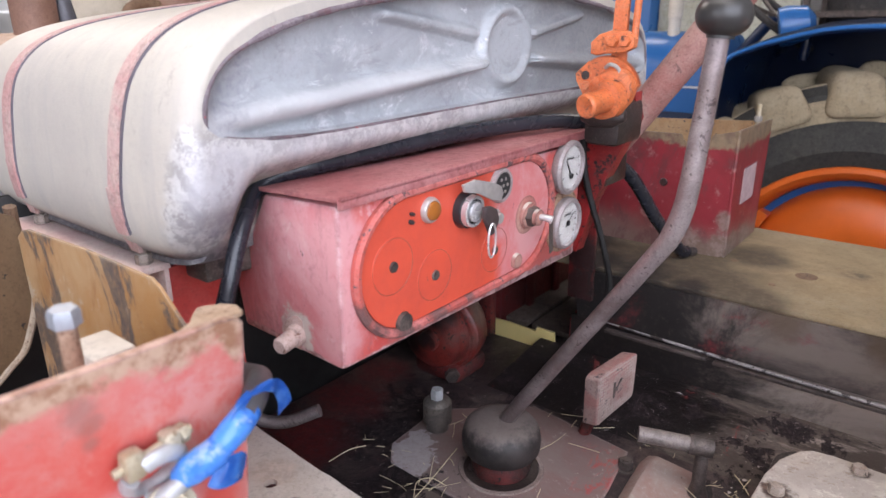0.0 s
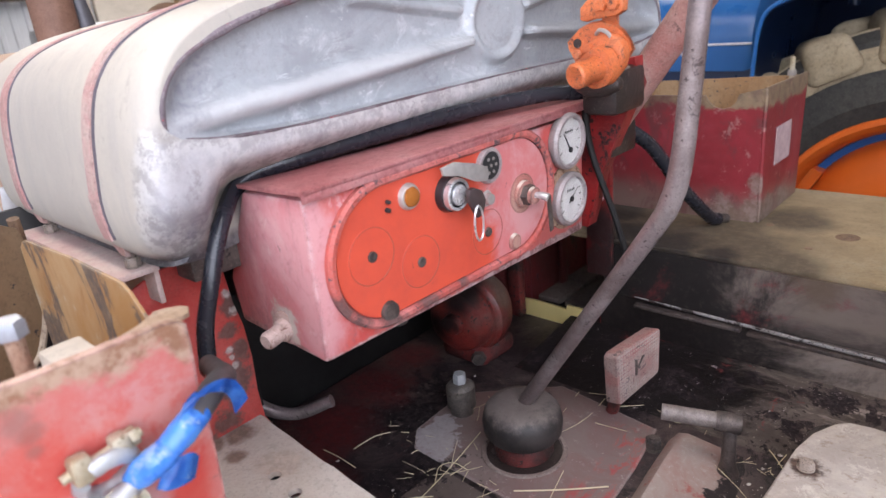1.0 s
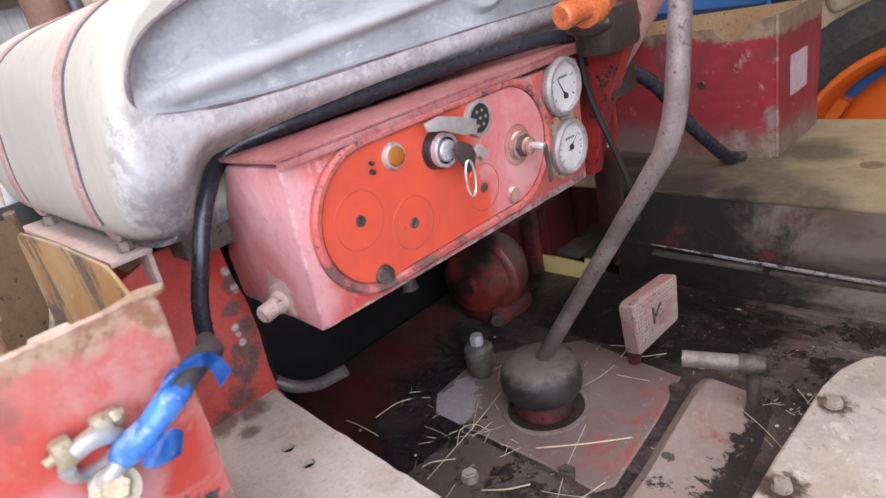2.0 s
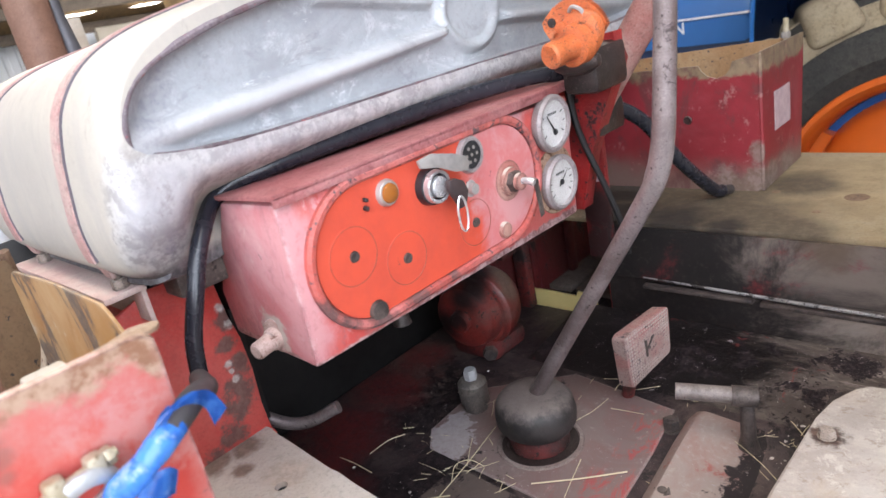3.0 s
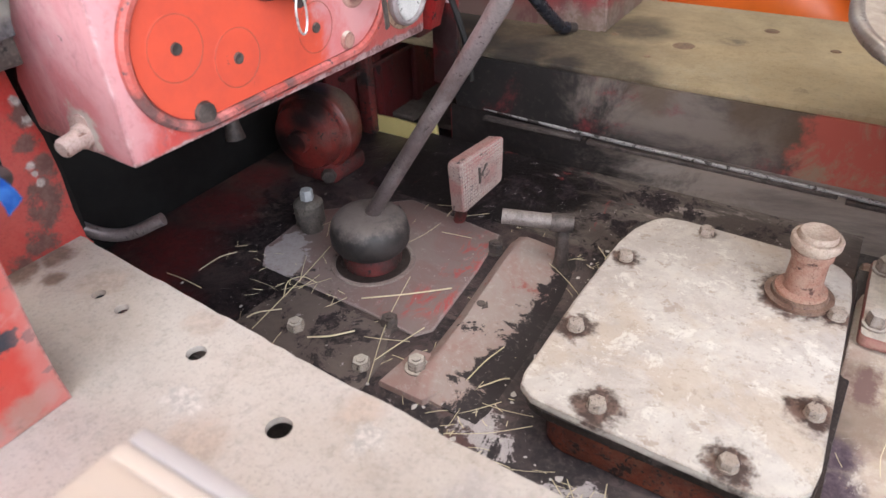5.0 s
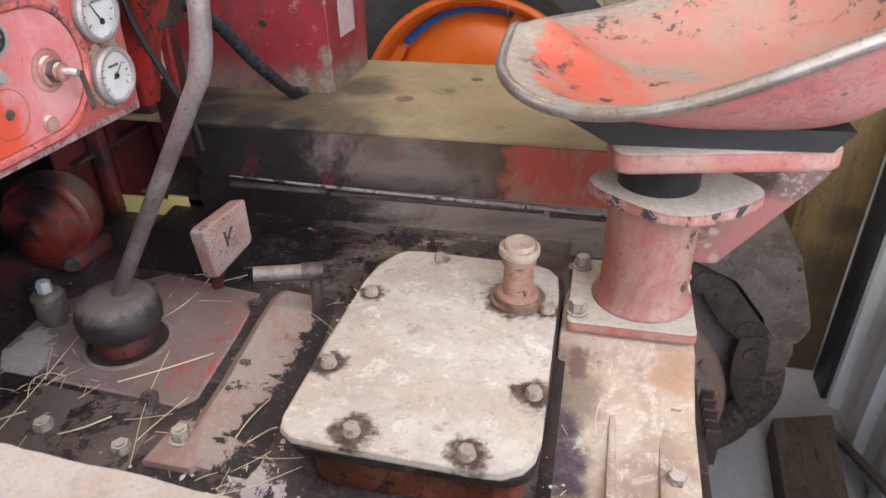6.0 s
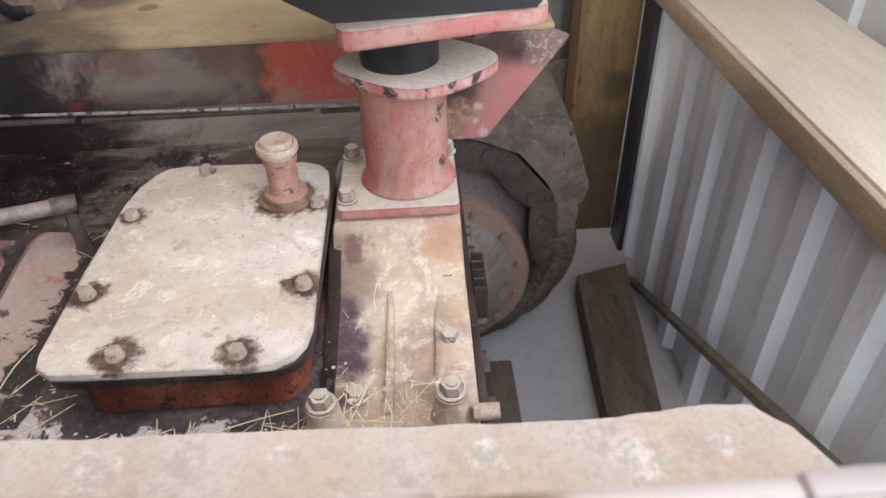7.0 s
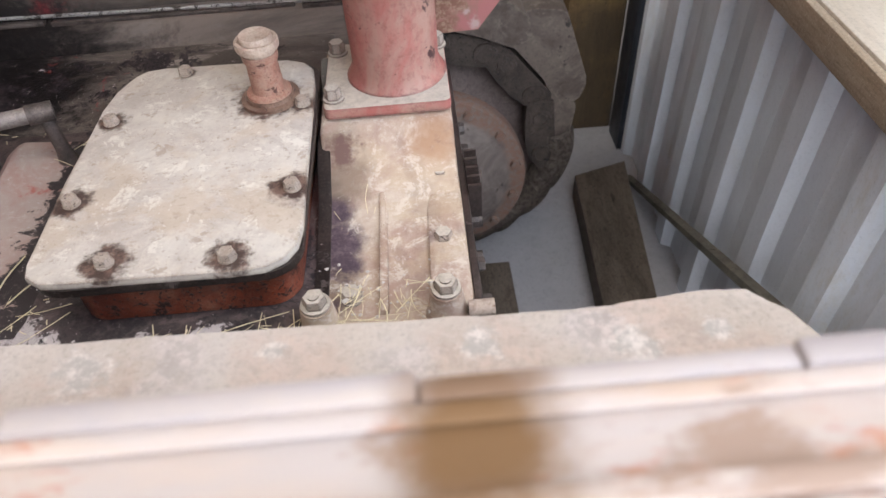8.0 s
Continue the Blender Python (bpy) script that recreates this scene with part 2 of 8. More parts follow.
# near-black for dark hollows whose shade is put into the colour, and a dark bar
near_black = plain("near_black_shade", (0.009, 0.008, 0.008), 0.6, 0.0, 40, 0.5)
bolt_dark = worn("oily_bolt_steel", (0.06, 0.048, 0.045), (0.12, 0.09, 0.08), (0.02, 0.018, 0.016), (0.20, 0.165, 0.145), 40, 0.62, 0.55, 0.5, 0.3)
chrome = plain("chrome", (0.66, 0.66, 0.67), 0.28, 0.65, 80, 0.35, 0.05)
dull_chrome = plain("dull_chrome", (0.52, 0.50, 0.48), 0.4, 0.5, 90, 0.45, 0.1)
brass = worn("dull_brass", (0.42, 0.345, 0.215), (0.50, 0.44, 0.33), (0.22, 0.15, 0.08), (0.60, 0.55, 0.44), 45, 0.62, 0.5, 0.45, 0.45)
lead = plain("grey_lead", (0.50, 0.51, 0.52), 0.5, 0.35, 70, 0.5)
rubber = worn("dusty_black_rubber", (0.024, 0.022, 0.021), (0.04, 0.036, 0.033), (0.015, 0.014, 0.014), (0.15, 0.125, 0.11), 12, 0.7, 0.62, 0.7, 0.0, 0.2)
cable_black = plain("black_cable_sheath", (0.016, 0.017, 0.024), 0.26, 0.0, 40, 0.4)
n = Nodes("blue_tape")
f = n.noise(75, 4, 0.6, warp=0.4)
c = n.mix(n.ramp(n.noise(50, 5, 0.6, shift=4, warp=0.5), 0.38, 0.62), (0.022, 0.12, 0.47), (0.06, 0.22, 0.60))
c = n.mix(n.math("MULTIPLY", n.ramp(n.noise(60, 6, 0.7, shift=9), 0.54, 0.64), 0.7), c, (0.27, 0.37, 0.54))
blue_tape = n.done(c, n.math("ADD", n.math("MULTIPLY", f, 0.14), 0.05), 0.0, f, 0.3)
blue_paint = plain("blue_tractor_paint", (0.018, 0.125, 0.37), 0.3, 0.0, 7, 0.2, 0.03)
blue_dark = plain("dark_blue_tone", (0.0045, 0.018, 0.062), 0.3, 0.0, 7, 0.2, 0.03)
orange_rim = plain("orange_rim_paint", (0.68, 0.13, 0.015), 0.38, 0.0, 9, 0.25, 0.05)
tyre = worn("dusty_tyre_rubber", (0.035, 0.034, 0.032), (0.05, 0.048, 0.043), (0.02, 0.02, 0.02), (0.10, 0.09, 0.075), 6, 0.7, 0.62, 0.8)
lug_dust = worn("mud_dusted_tyre_lug", (0.31, 0.245, 0.155), (0.37, 0.30, 0.20), (0.13, 0.10, 0.07), (0.43, 0.36, 0.26), 9, 0.66, 0.5, 0.85, 0.0, 0.4)
gauge_white = plain("gauge_face_white", (0.46, 0.44, 0.42), 0.5, 0.0, 30, 0.35, 0.0)
ink = plain("black_ink", (0.02, 0.02, 0.022), 0.5, 0.0, 30, 0.1, 0.0)
amber = plain("amber_lens", (0.33, 0.105, 0.015), 0.12, 0.0, 90, 0.4, 0.2)
concrete = worn("grey_concrete", (0.37, 0.365, 0.38), (0.42, 0.415, 0.435), (0.28, 0.27, 0.265), (0.46, 0.45, 0.45), 3, 0.74, 0.55, 0.7, 0.0, 0.1, crunch=0.3)
iron_sheet = worn("galvanised_sheet", (0.74, 0.79, 0.87), (0.67, 0.705, 0.77), (0.38, 0.37, 0.37), (0.66, 0.64, 0.60), 5, 0.72, 0.62, 0.4, 0.1, 0.1, (1, 1, 0.35), crunch=0.2)
white_sheet = plain("white_sheet_cladding", (0.70, 0.72, 0.74), 0.5, 0.0, 4, 0.15, 0.05)
# dark blotches low on the post put the shade at its foot into colour
timber = worn("weathered_timber", (0.25, 0.155, 0.062), (0.14, 0.088, 0.042), (0.06, 0.04, 0.022), (0.27, 0.19, 0.105), 7, 0.60, 0.6, 0.7, 0.0, 0.35, (3, 3, 0.3), stains=((((0.96, 2.10, 0.15, 0.22), (1.02, 2.10, 0.30, 0.14), (0.98, 2.10, 0.02, 0.25), (1.05, 2.10, 0.48, 0.06)), 1.2, 10, (0.055, 0.04, 0.026), 0.8),))
timber_rail = worn("pale_timber_rail", (0.58, 0.52, 0.44), (0.52, 0.455, 0.375), (0.36, 0.30, 0.235), (0.66, 0.61, 0.54), 4, 0.70, 0.55, 0.75, 0.0, 0.22, (2, 0.35, 2), crunch=0.4)
timber_dark = worn("grimy_floor_timber", (0.085, 0.066, 0.05), (0.14, 0.108, 0.082), (0.04, 0.032, 0.026), (0.21, 0.17, 0.135), 7, 0.60, 0.55, 0.8, 0.0, 0.4, (2, 0.5, 2))
straw_mat = plain("dry_straw", (0.70, 0.61, 0.40), 0.55, 0.0, 40, 0.4)
yellow = plain("pale_yellow_paint", (0.72, 0.58, 0.24), 0.5, 0.0, 20, 0.2)
paper = plain("faded_paper_label", (0.50, 0.36, 0.37), 0.7, 0.0, 60, 0.5)
lamp_glow = bpy.data.materials.new("lamp_glow")
lamp_glow.use_nodes = True
lamp_glow.node_tree.nodes["Principled BSDF"].inputs["Emission Color"].default_value = (1, 0.95, 0.86, 1)
lamp_glow.node_tree.nodes["Principled BSDF"].inputs["Emission Strength"].default_value = 6.0


def glass_mat(name):
    n = Nodes(name)
    n.bsdf.inputs["Transmission Weight"].default_value = 1.0
    n.bsdf.inputs["IOR"].default_value = 1.1
    return n.done((0.95, 0.95, 0.95), 0.08)


glass = glass_mat("gauge_glass")


# ---- mesh helpers ----
def part(name, bm, material, parent=None, label="", smooth=True):
    """Links a bmesh as one mesh object, under a thing or a part if one is given."""
    mesh = bpy.data.meshes.new(name)
    bmesh.ops.recalc_face_normals(bm, faces=bm.faces)
    bm.to_mesh(mesh)
    bm.free()
    mesh.materials.append(material)
    if smooth:
        for p in mesh.polygons:
            p.use_smooth = True
    if smooth is True:
        mesh.set_sharp_from_angle(angle=radians(38))
    ob = new(name, mesh)
    if parent is not None:
        ob.parent = parent
        ob.matrix_parent_inverse = parent.matrix_world.inverted()
    if label:
        tagged(ob, label)
    return ob


def thing(name, at, label, category, group="", kind=""):
    ob = new(name)
    ob.empty_display_size = 0.05
    ob.matrix_world = Matrix.Translation(at)
    ob.location = at
    bpy.context.view_layer.update()
    return tagged(ob, label, category, group, kind)


def solo(ob, label, category, group="", kind=""):
    return tagged(ob, label, category, group, kind)


def box(lo, hi, bevel=0.0, bm=None, turn=None):
    bm = bm or bmesh.new()
    lo, hi = Vector(lo), Vector(hi)
    made = bmesh.ops.create_cube(bm, size=1.0)["verts"]
    for v in made:
        v.co = Vector((v.co[i] * (hi[i] - lo[i]) for i in range(3))) + (lo + hi) / 2
    if turn is not None:
        mid = (lo + hi) / 2
        for v in made:
            v.co = turn @ (v.co - mid) + mid
    if bevel:
        edges = {e for v in made for e in v.link_edges}
        bmesh.ops.bevel(bm, geom=list(edges), offset=bevel, segments=2, profile=0.5, affect="EDGES")
    return bm


def frame_of(axis):
    axis = Vector(axis).normalized()
    side = axis.cross(Vector((0, 0, 1)))
    if side.length < 1e-4:
        side = Vector((1, 0, 0))
    side.normalize()
    return axis, side, side.cross(axis)


def lathe(profile, base, axis, seg=28, bm=None, caps=(True, True)):
    """Turns (distance along the axis, radius) pairs round the axis through base."""
    bm = bm or bmesh.new()
    a, s, u = frame_of(axis)
    base = Vector(base)
    rings = []
    for d, r in profile:
        if r < 1e-6:
            rings.append([bm.verts.new(base + a * d)])
        else:
            rings.append([bm.verts.new(base + a * d + (s * math.cos(k * 2 * math.pi / seg) + u * math.sin(k * 2 * math.pi / seg)) * r) for k in range(seg)])
    for p, q in zip(rings, rings[1:]):
        for k in range(seg):
            n = (k + 1) % seg
            corner = [p[k % len(p)], p[n % len(p)], q[n % len(q)], q[k % len(q)]]
            corner = list(dict.fromkeys(corner))
            if len(corner) > 2:
                bm.faces.new(corner)
    for ring, flip, wanted in ((rings[0], True, caps[0]), (rings[-1], False, caps[1])):
        if len(ring) > 2 and wanted:
            bm.faces.new(ring[::-1] if flip else ring)
    return bm


def rod(a, b, r, r2=None, seg=16, bm=None):
    a, b = Vector(a), Vector(b)
    return lathe([(0, r), ((b - a).length, r if r2 is None else r2)], a, b - a, seg, bm)


def smooth_path(points, steps=8):
    """A Catmull-Rom line through the points."""
    p = [Vector(q) for q in points]
    p = [2 * p[0] - p[1]] + p + [2 * p[-1] - p[-2]]
    out = []
    for i in range(1, len(p) - 2):
        for k in range(steps):
            t = k / steps
            out.append(0.5 * (2 * p[i] + (p[i + 1] - p[i - 1]) * t + (2 * p[i - 1] - 5 * p[i] + 4 * p[i + 1] - p[i + 2]) * t * t + (3 * p[i] - p[i - 1] - 3 * p[i + 1] + p[i + 2]) * t ** 3))
    out.append(p[-2])
    return out


def tube(points, radius, seg=12, steps=8, bm=None, squash=1.0):
    """A round bar along a smooth line; radius: a number, or one for each given point."""
    bm = bm or bmesh.new()
    path = smooth_path(points, steps) if steps else [Vector(q) for q in points]
    radii = [radius] * len(path) if isinstance(radius, (int, float)) else [float(v) for v in np.interp(np.linspace(0, 1, len(path)), np.linspace(0, 1, len(radius)), radius)]
    up = Vector((0.13, 0.21, 0.97))
    rings = []
    for i, c in enumerate(path):
        way = (path[min(i + 1, len(path) - 1)] - path[max(i - 1, 0)]).normalized()
        side = way.cross(up).normalized()
        up = side.cross(way).normalized()
        rings.append([bm.verts.new(c + (side * math.cos(k * 2 * math.pi / seg) + up * squash * math.sin(k * 2 * math.pi / seg)) * radii[i]) for k in range(seg)])
    for p, q in zip(rings, rings[1:]):
        for k in range(seg):
            bm.faces.new((p[k], p[(k + 1) % seg], q[(k + 1) % seg], q[k]))
    bm.faces.new(rings[0][::-1])
    bm.faces.new(rings[-1])
    return bm


def prism(outline, place, thick, bevel=0.0, bm=None):
    """A flat outline of (u, v) laid out by place(u, v) and thickened by the vector thick."""
    bm = bm or bmesh.new()
    verts = [bm.verts.new(Vector(place(u, v))) for u, v in outline]
    face = bm.faces.new(verts)
    made = bmesh.ops.extrude_face_region(bm, geom=[face])["geom"]
    tops = [g for g in made if isinstance(g, bmesh.types.BMVert)]
    for v in tops:
        v.co += Vector(thick)
    if bevel:
        top = set(tops)
        edges = [e for e in bm.edges if e.verts[0] in top and e.verts[1] in top]
        bmesh.ops.bevel(bm, geom=edges, offset=bevel, segments=2, profile=0.5, affect="EDGES")
    return bm


def rounded(u0, v0, u1, v1, r, n=6):
    out = []
    for cu, cv, a in ((u1 - r, v1 - r, 0), (u0 + r, v1 - r, 90), (u0 + r, v0 + r, 180), (u1 - r, v0 + r, 270)):
        out += [(cu + r * math.cos(radians(a + 90 * k / n)), cv + r * math.sin(radians(a + 90 * k / n))) for k in range(n + 1)]
    return out


def holed(outline, holes, z0, z1, seg=16):
    """A level plate with round holes (x, y, r) through it."""
    bm = bmesh.new()
    edges = []
    for loop in [outline] + [[(x + r * math.cos(k * 2 * math.pi / seg), y + r * math.sin(k * 2 * math.pi / seg)) for k in range(seg)] for x, y, r in holes]:
        vs = [bm.verts.new((x, y, z1)) for x, y in loop]
        edges += [bm.edges.new((vs[k], vs[(k + 1) % len(vs)])) for k in range(len(vs))]
    bmesh.ops.triangle_fill(bm, edges=edges, use_beauty=True)
    made = bmesh.ops.extrude_face_region(bm, geom=bm.faces[:])["geom"]
    for v in made:
        if isinstance(v, bmesh.types.BMVert):
            v.co.z = z0
    return bm


def hexbolt(at, axis, across, head, shank=0.0, washer=0.0, bm=None):
    """A hexagon bolt head standing on at, with an optional washer and a bit of thread above."""
    bm = bm or bmesh.new()
    r = across / math.sqrt(3)
    a = Vector(axis).normalized()
    at = Vector(at)
    if washer:
        lathe([(0, washer), (0.0025, washer * 0.98)], at, a, 20, bm)
        at = at + a * 0.0025
    lathe([(0, r), (head * 0.8, r), (head, r * 0.86)], at, a, 6, bm)
    if shank:
        lathe([(head, r * 0.5), (head + shank * 0.9, r * 0.5), (head + shank, r * 0.4)], at, a, 12, bm)
    return bm


def lettering(name, text, m, size, material, parent, thick=0.0006):
    data = bpy.data.curves.new(name, "FONT")
    data.body, data.size, data.extrude, data.align_x, data.align_y = text, size, thick, "CENTER", "CENTER"
    tmp = bpy.data.objects.new(name, data)
    mesh = bpy.data.meshes.new_from_object(tmp)
    bpy.data.objects.remove(tmp)
    mesh.transform(m)
    mesh.materials.append(material)
    ob = new(name, mesh)
    ob.parent = parent
    ob.matrix_parent_inverse = parent.matrix_world.inverted()
    return ob


# ---- the shed ----
def ribbed(y0, y1, z0, z1, x, pitch, width, depth, phase=0.0, along="y", bm=None, crease=0.0):
    """A sheet with trapezoid ribs that stand proud towards -x (or +y)."""
    whole, bm = bm, bmesh.new()
    prof = []
    n = int((y1 - y0) / pitch) + 2
    start = math.floor(y0 / pitch) * pitch + phase
    for k in range(-1, n):
        c = start + k * pitch
        for du, dd in ((-pitch * 0.5 - 0.006, 0), (-pitch * 0.5, crease), (-pitch * 0.5 + 0.006, 0), (-width * 0.72, 0), (-width * 0.45, depth), (width * 0.45, depth), (width * 0.72, 0)):
            prof.append((min(max(c + du, y0), y1), dd))
    rows = []
    for z in (z0, z1):
        rows.append([bm.verts.new((x - d, u, z) if along == "y" else (u, x + d, z)) for u, d in prof])
    for k in range(len(prof) - 1):
        if prof[k + 1][0] - prof[k][0] > 1e-5:
            bm.faces.new((rows[0][k], rows[0][k + 1], rows[1][k + 1], rows[1][k]))
    bmesh.ops.remove_doubles(bm, verts=bm.verts, dist=1e-6)
    bmesh.ops.solidify(bm, geom=bm.faces[:], thickness=0.0012)
    if whole is not None:
        mesh = bpy.data.meshes.new("sheet")
        bm.to_mesh(mesh)
        bm.free()
        whole.from_mesh(mesh)
        return whole
    return bm


solo(part("floor", box((-9, -5, -0.15), (1.6, 8, 0.0)), concrete), "grey concrete shed floor", "floor", kind="structure")
solo(part("ground", box((-60, -60, -0.4), (60, 60, -0.16)), concrete), "grey yard ground round the shed", "ground", kind="structure")
east = bmesh.new()
for y0, y1, z0, z1 in ((-5, -2.4, 0.0, 3.6), (0.95, 8, 0.0, 3.6), (-2.4, 0.95, 0.0, 0.95), (-2.4, 0.95, 3.3, 3.6)):
    ribbed(y0, y1, z0, z1, 1.5, 0.19, 0.03, 0.02, bm=east)
solo(part("wall_east", east, white_sheet), "white ribbed cladding of the shed wall with an assumed open bay", "wall", kind="structure")
solo(part("wall_north", ribbed(-9, 1.5, 0.0, 3.6, 8.0, 0.19, 0.03, -0.02, along="x"), white_sheet), "white ribbed cladding of the far shed wall", "wall", kind="structure")
solo(part("wall_west", box((-9.1, -5, 0), (-9.0, 8, 3.6)), white_sheet), "pale shed wall beyond the machines", "wall", kind="structure")
wall_s = bmesh.new()
box((-9, -5.1, 0), (-3.3, -5, 3.6), bm=wall_s)
box((0.9, -5.1, 0), (1.6, -5, 3.6), bm=wall_s)
box((-3.3, -5.1, 3.45), (0.9, -5, 3.6), bm=wall_s)
solo(part("wall_south", wall_s, white_sheet), "shed wall beside the assumed open door", "wall", kind="structure")
solo(part("ceiling", box((-9, -5, 3.6), (1.6, 8, 3.7)), timber_dark), "dark underside of the shed roof", "ceiling", kind="structure")
solo(part("sheet_lining", ribbed(-1.2, 2.12, 0.0, 0.74, 1.115, 0.183, 0.05, 0.022, -0.027, crease=0.0025), iron_sheet), "low ribbed galvanised sheet wall behind the tractor", "wall", kind="structure")


# strip added to stand for the dark gap between post and first rib
solo(part("gap_strip", box((1.078, 1.985, 0.0), (1.112, 2.075, 0.738), 0.003), plain("dark_navy_tone", (0.022, 0.026, 0.036), 0.45, 0.2)), "dark navy strip filling the gap at the end of the sheet wall", "flashing")


def plank(name, lo, hi, material, label, category="timber", turn=None):
    bm = box(lo, hi, 0.004, turn=turn)
    return solo(part(name, bm, material), label, category)


plank("timber_post", (0.93, 2.10, 0.0), (1.085, 2.20, 3.6), timber, "brown weathered timber post beside the sheet wall", "post")
cap = thing("capping_rail", (1.2, 0.4, 0.74), "pale dusty timber rail capping the sheet wall", "rail")
part("board", box((1.082, -1.2, 0.742), (1.33, 2.09, 0.79), 0.004), timber_rail, cap)
# the rail's side face as its own piece, coloured darker for its shade
part("edge_face", box((1.067, -1.2, 0.738), (1.0815, 2.09, 0.786), 0.003), worn("shaded_edge_timber", (0.40, 0.32, 0.235), (0.31, 0.24, 0.17), (0.18, 0.13, 0.09), (0.50, 0.43, 0.34), 6, 0.68, 0.55, 0.75, 0.0, 0.3, (3, 0.35, 3)), cap, "timber rail's side face in a darker tone for its shade")
bm = prism([(0.868, 1.05), (0.985, 1.05), (1.0, 1.32), (1.055, 1.842), (0.912, 1.80), (0.880, 1.32)], lambda x, y: (x, y, 0.0), (0, 0, 0.078), 0.005)
solo(part("floor_timber", bm, timber_dark), "grimy timber lying on the concrete floor", "timber")
bm = prism([(1.87, 0.0), (1.845, 0.0), (0.55, 0.585), (0.55, 0.612)], lambda y, z: (1.070, y, z), (0.022, 0, 0), 0.002)
solo(part("leaning_batten", bm, worn("mossy_batten", (0.105, 0.095, 0.078), (0.17, 0.155, 0.125), (0.04, 0.038, 0.033), (0.27, 0.26, 0.22), 22, 0.6, 0.55, 0.85)), "thin mossy batten leaning along the sheet wall", "batten")
plank("chock_block", (0.60, 1.30, 0.0), (0.70, 1.53, 0.06), timber_dark, "small timber block on the concrete floor", "block")
for k, (px, py) in enumerate(((-3.0, 2.26), (-5.2, 5.6), (-2.2, 5.6))):
    solo(part("shed_pole", rod((px, py, 0), (px, py, 3.6), 0.09, 0.085, 18), timber), "tall round timber pole carrying the roof", "pole", "shed poles")
low_roof = bmesh.new()
box((-8.98, -1.0, 2.40), (-5.6, 8.0, 2.44), bm=low_roof, turn=Euler((0, radians(-22), 0)).to_matrix())
solo(part("ceiling_lean_to", low_roof, timber), "brown underside of the low roof at the far end", "ceiling", kind="structure")
for k in range(6):
    px = -8.6 + k * 0.55
    plank("roof_beam", (px, -1.0, 1.74 + (px + 8.6) * 0.404), (px + 0.08, 8.0, 1.86 + (px + 8.6) * 0.404), timber_dark, "dark timber beam under the low roof", "beam")
for sx, sy in ((-8.3, 3.6), (-8.3, 4.4), (-7.6, 4.0), (-7.6, 4.9), (-8.3, 5.3), (-7.0, 4.4), (-7.0, 3.2), (-7.6, 3.0)):
    pane = part("skylight", box((sx, sy, 1.812 + (sx + 8.6) * 0.404), (sx + 0.22, sy + 0.30, 1.815 + (sx + 8.6) * 0.404)), lamp_glow)
    solo(pane, "bright clear skylight sheet in the low roof", "skylight", "skylights")
solo(part("wall_lining", ribbed(1.0, 3.95, 0.0, 1.92, -8.90, 0.16, 0.05, -0.02), white_sheet), "pale ribbed lining of the far wall", "wall", kind="structure")
solo(part("partition", box((-8.6, 4.0, 0.0), (-8.5, 6.5, 1.78), 0.01), worn("beige_board", (0.46, 0.42, 0.35), (0.40, 0.36, 0.30), (0.28, 0.24, 0.19), (0.52, 0.48, 0.42), 2, 0.7, 0.55, 0.7, crunch=0.4)), "beige board partition at the far end", "partition")
plank("timber_stick", (-2.125, 1.355, 0.0), (-2.085, 1.405, 1.47), timber_rail, "pale sawn timber stick standing behind the hood", "stick")
for lx, ly in ((0.1, 0.25), (-3.6, 1.2), (-0.6, 3.9), (-6.0, 3.0), (-7.0, 1.0)):
    lamp = thing("tube_lamp", (lx, ly, 3.6), "white fluorescent tube lamp under the roof", "lamp", "roof lamps")
    part("housing", box((lx - 1.2, ly - 0.08, 3.5), (lx + 1.2, ly + 0.08, 3.6), 0.01), white_sheet, lamp)
    part("tube", rod((lx - 1.15, ly, 3.47), (lx + 1.15, ly, 3.47), 0.02), lamp_glow, lamp, "glowing tube")

# ---- fuel tank ----
CY = 1.07
HALF = [(0.0, 1.360), (0.13, 1.356), (0.23, 1.345), (0.30, 1.333), (0.35, 1.320), (0.385, 1.302), (0.407, 1.276), (0.416, 1.245), (0.420, 1.205), (0.421, 1.170), (0.415, 1.140), (0.396, 1.123), (0.36, 1.116), (0.0, 1.115)]


def tank_outline(n=240):
    ring = [(CY - d, z) for d, z in HALF] + [(CY + d, z) for d, z in HALF[-2:0:-1]]
    path = smooth_path([(0, y, z) for y, z in ring] + [(0, *ring[0])], 10)
    cuts = [0.0]
    for a, b in zip(path, path[1:]):
        cuts.append(cuts[-1] + (b - a).length)
    out = []
    for k in range(n):
        s = cuts[-1] * k / n
        i = max(j for j in range(len(cuts)) if cuts[j] <= s + 1e-9)
        i = min(i, len(path) - 2)
        f = (s - cuts[i]) / max(cuts[i + 1] - cuts[i], 1e-9)
        p = path[i].lerp(path[i + 1], f)
        out.append((p.y, p.z))
    return out


OUT = tank_outline()
TC = (CY, 1.245)


def step(x, a, b):
    t = min(max((x - a) / (b - a), 0), 1)
    return t * t * (3 - 2 * t)


def bump_line(y, z, a, b, w):
    """1 on the line from a to b, falling to 0 at the width w."""
    dy, dz = b[0] - a[0], b[1] - a[1]
    t = min(max(((y - a[0]) * dy + (z - a[1]) * dz) / (dy * dy + dz * dz), 0), 1)
    d = math.hypot(y - a[0] - t * dy, z - a[1] - t * dz)
    return step(w - d, 0, w * 0.8)


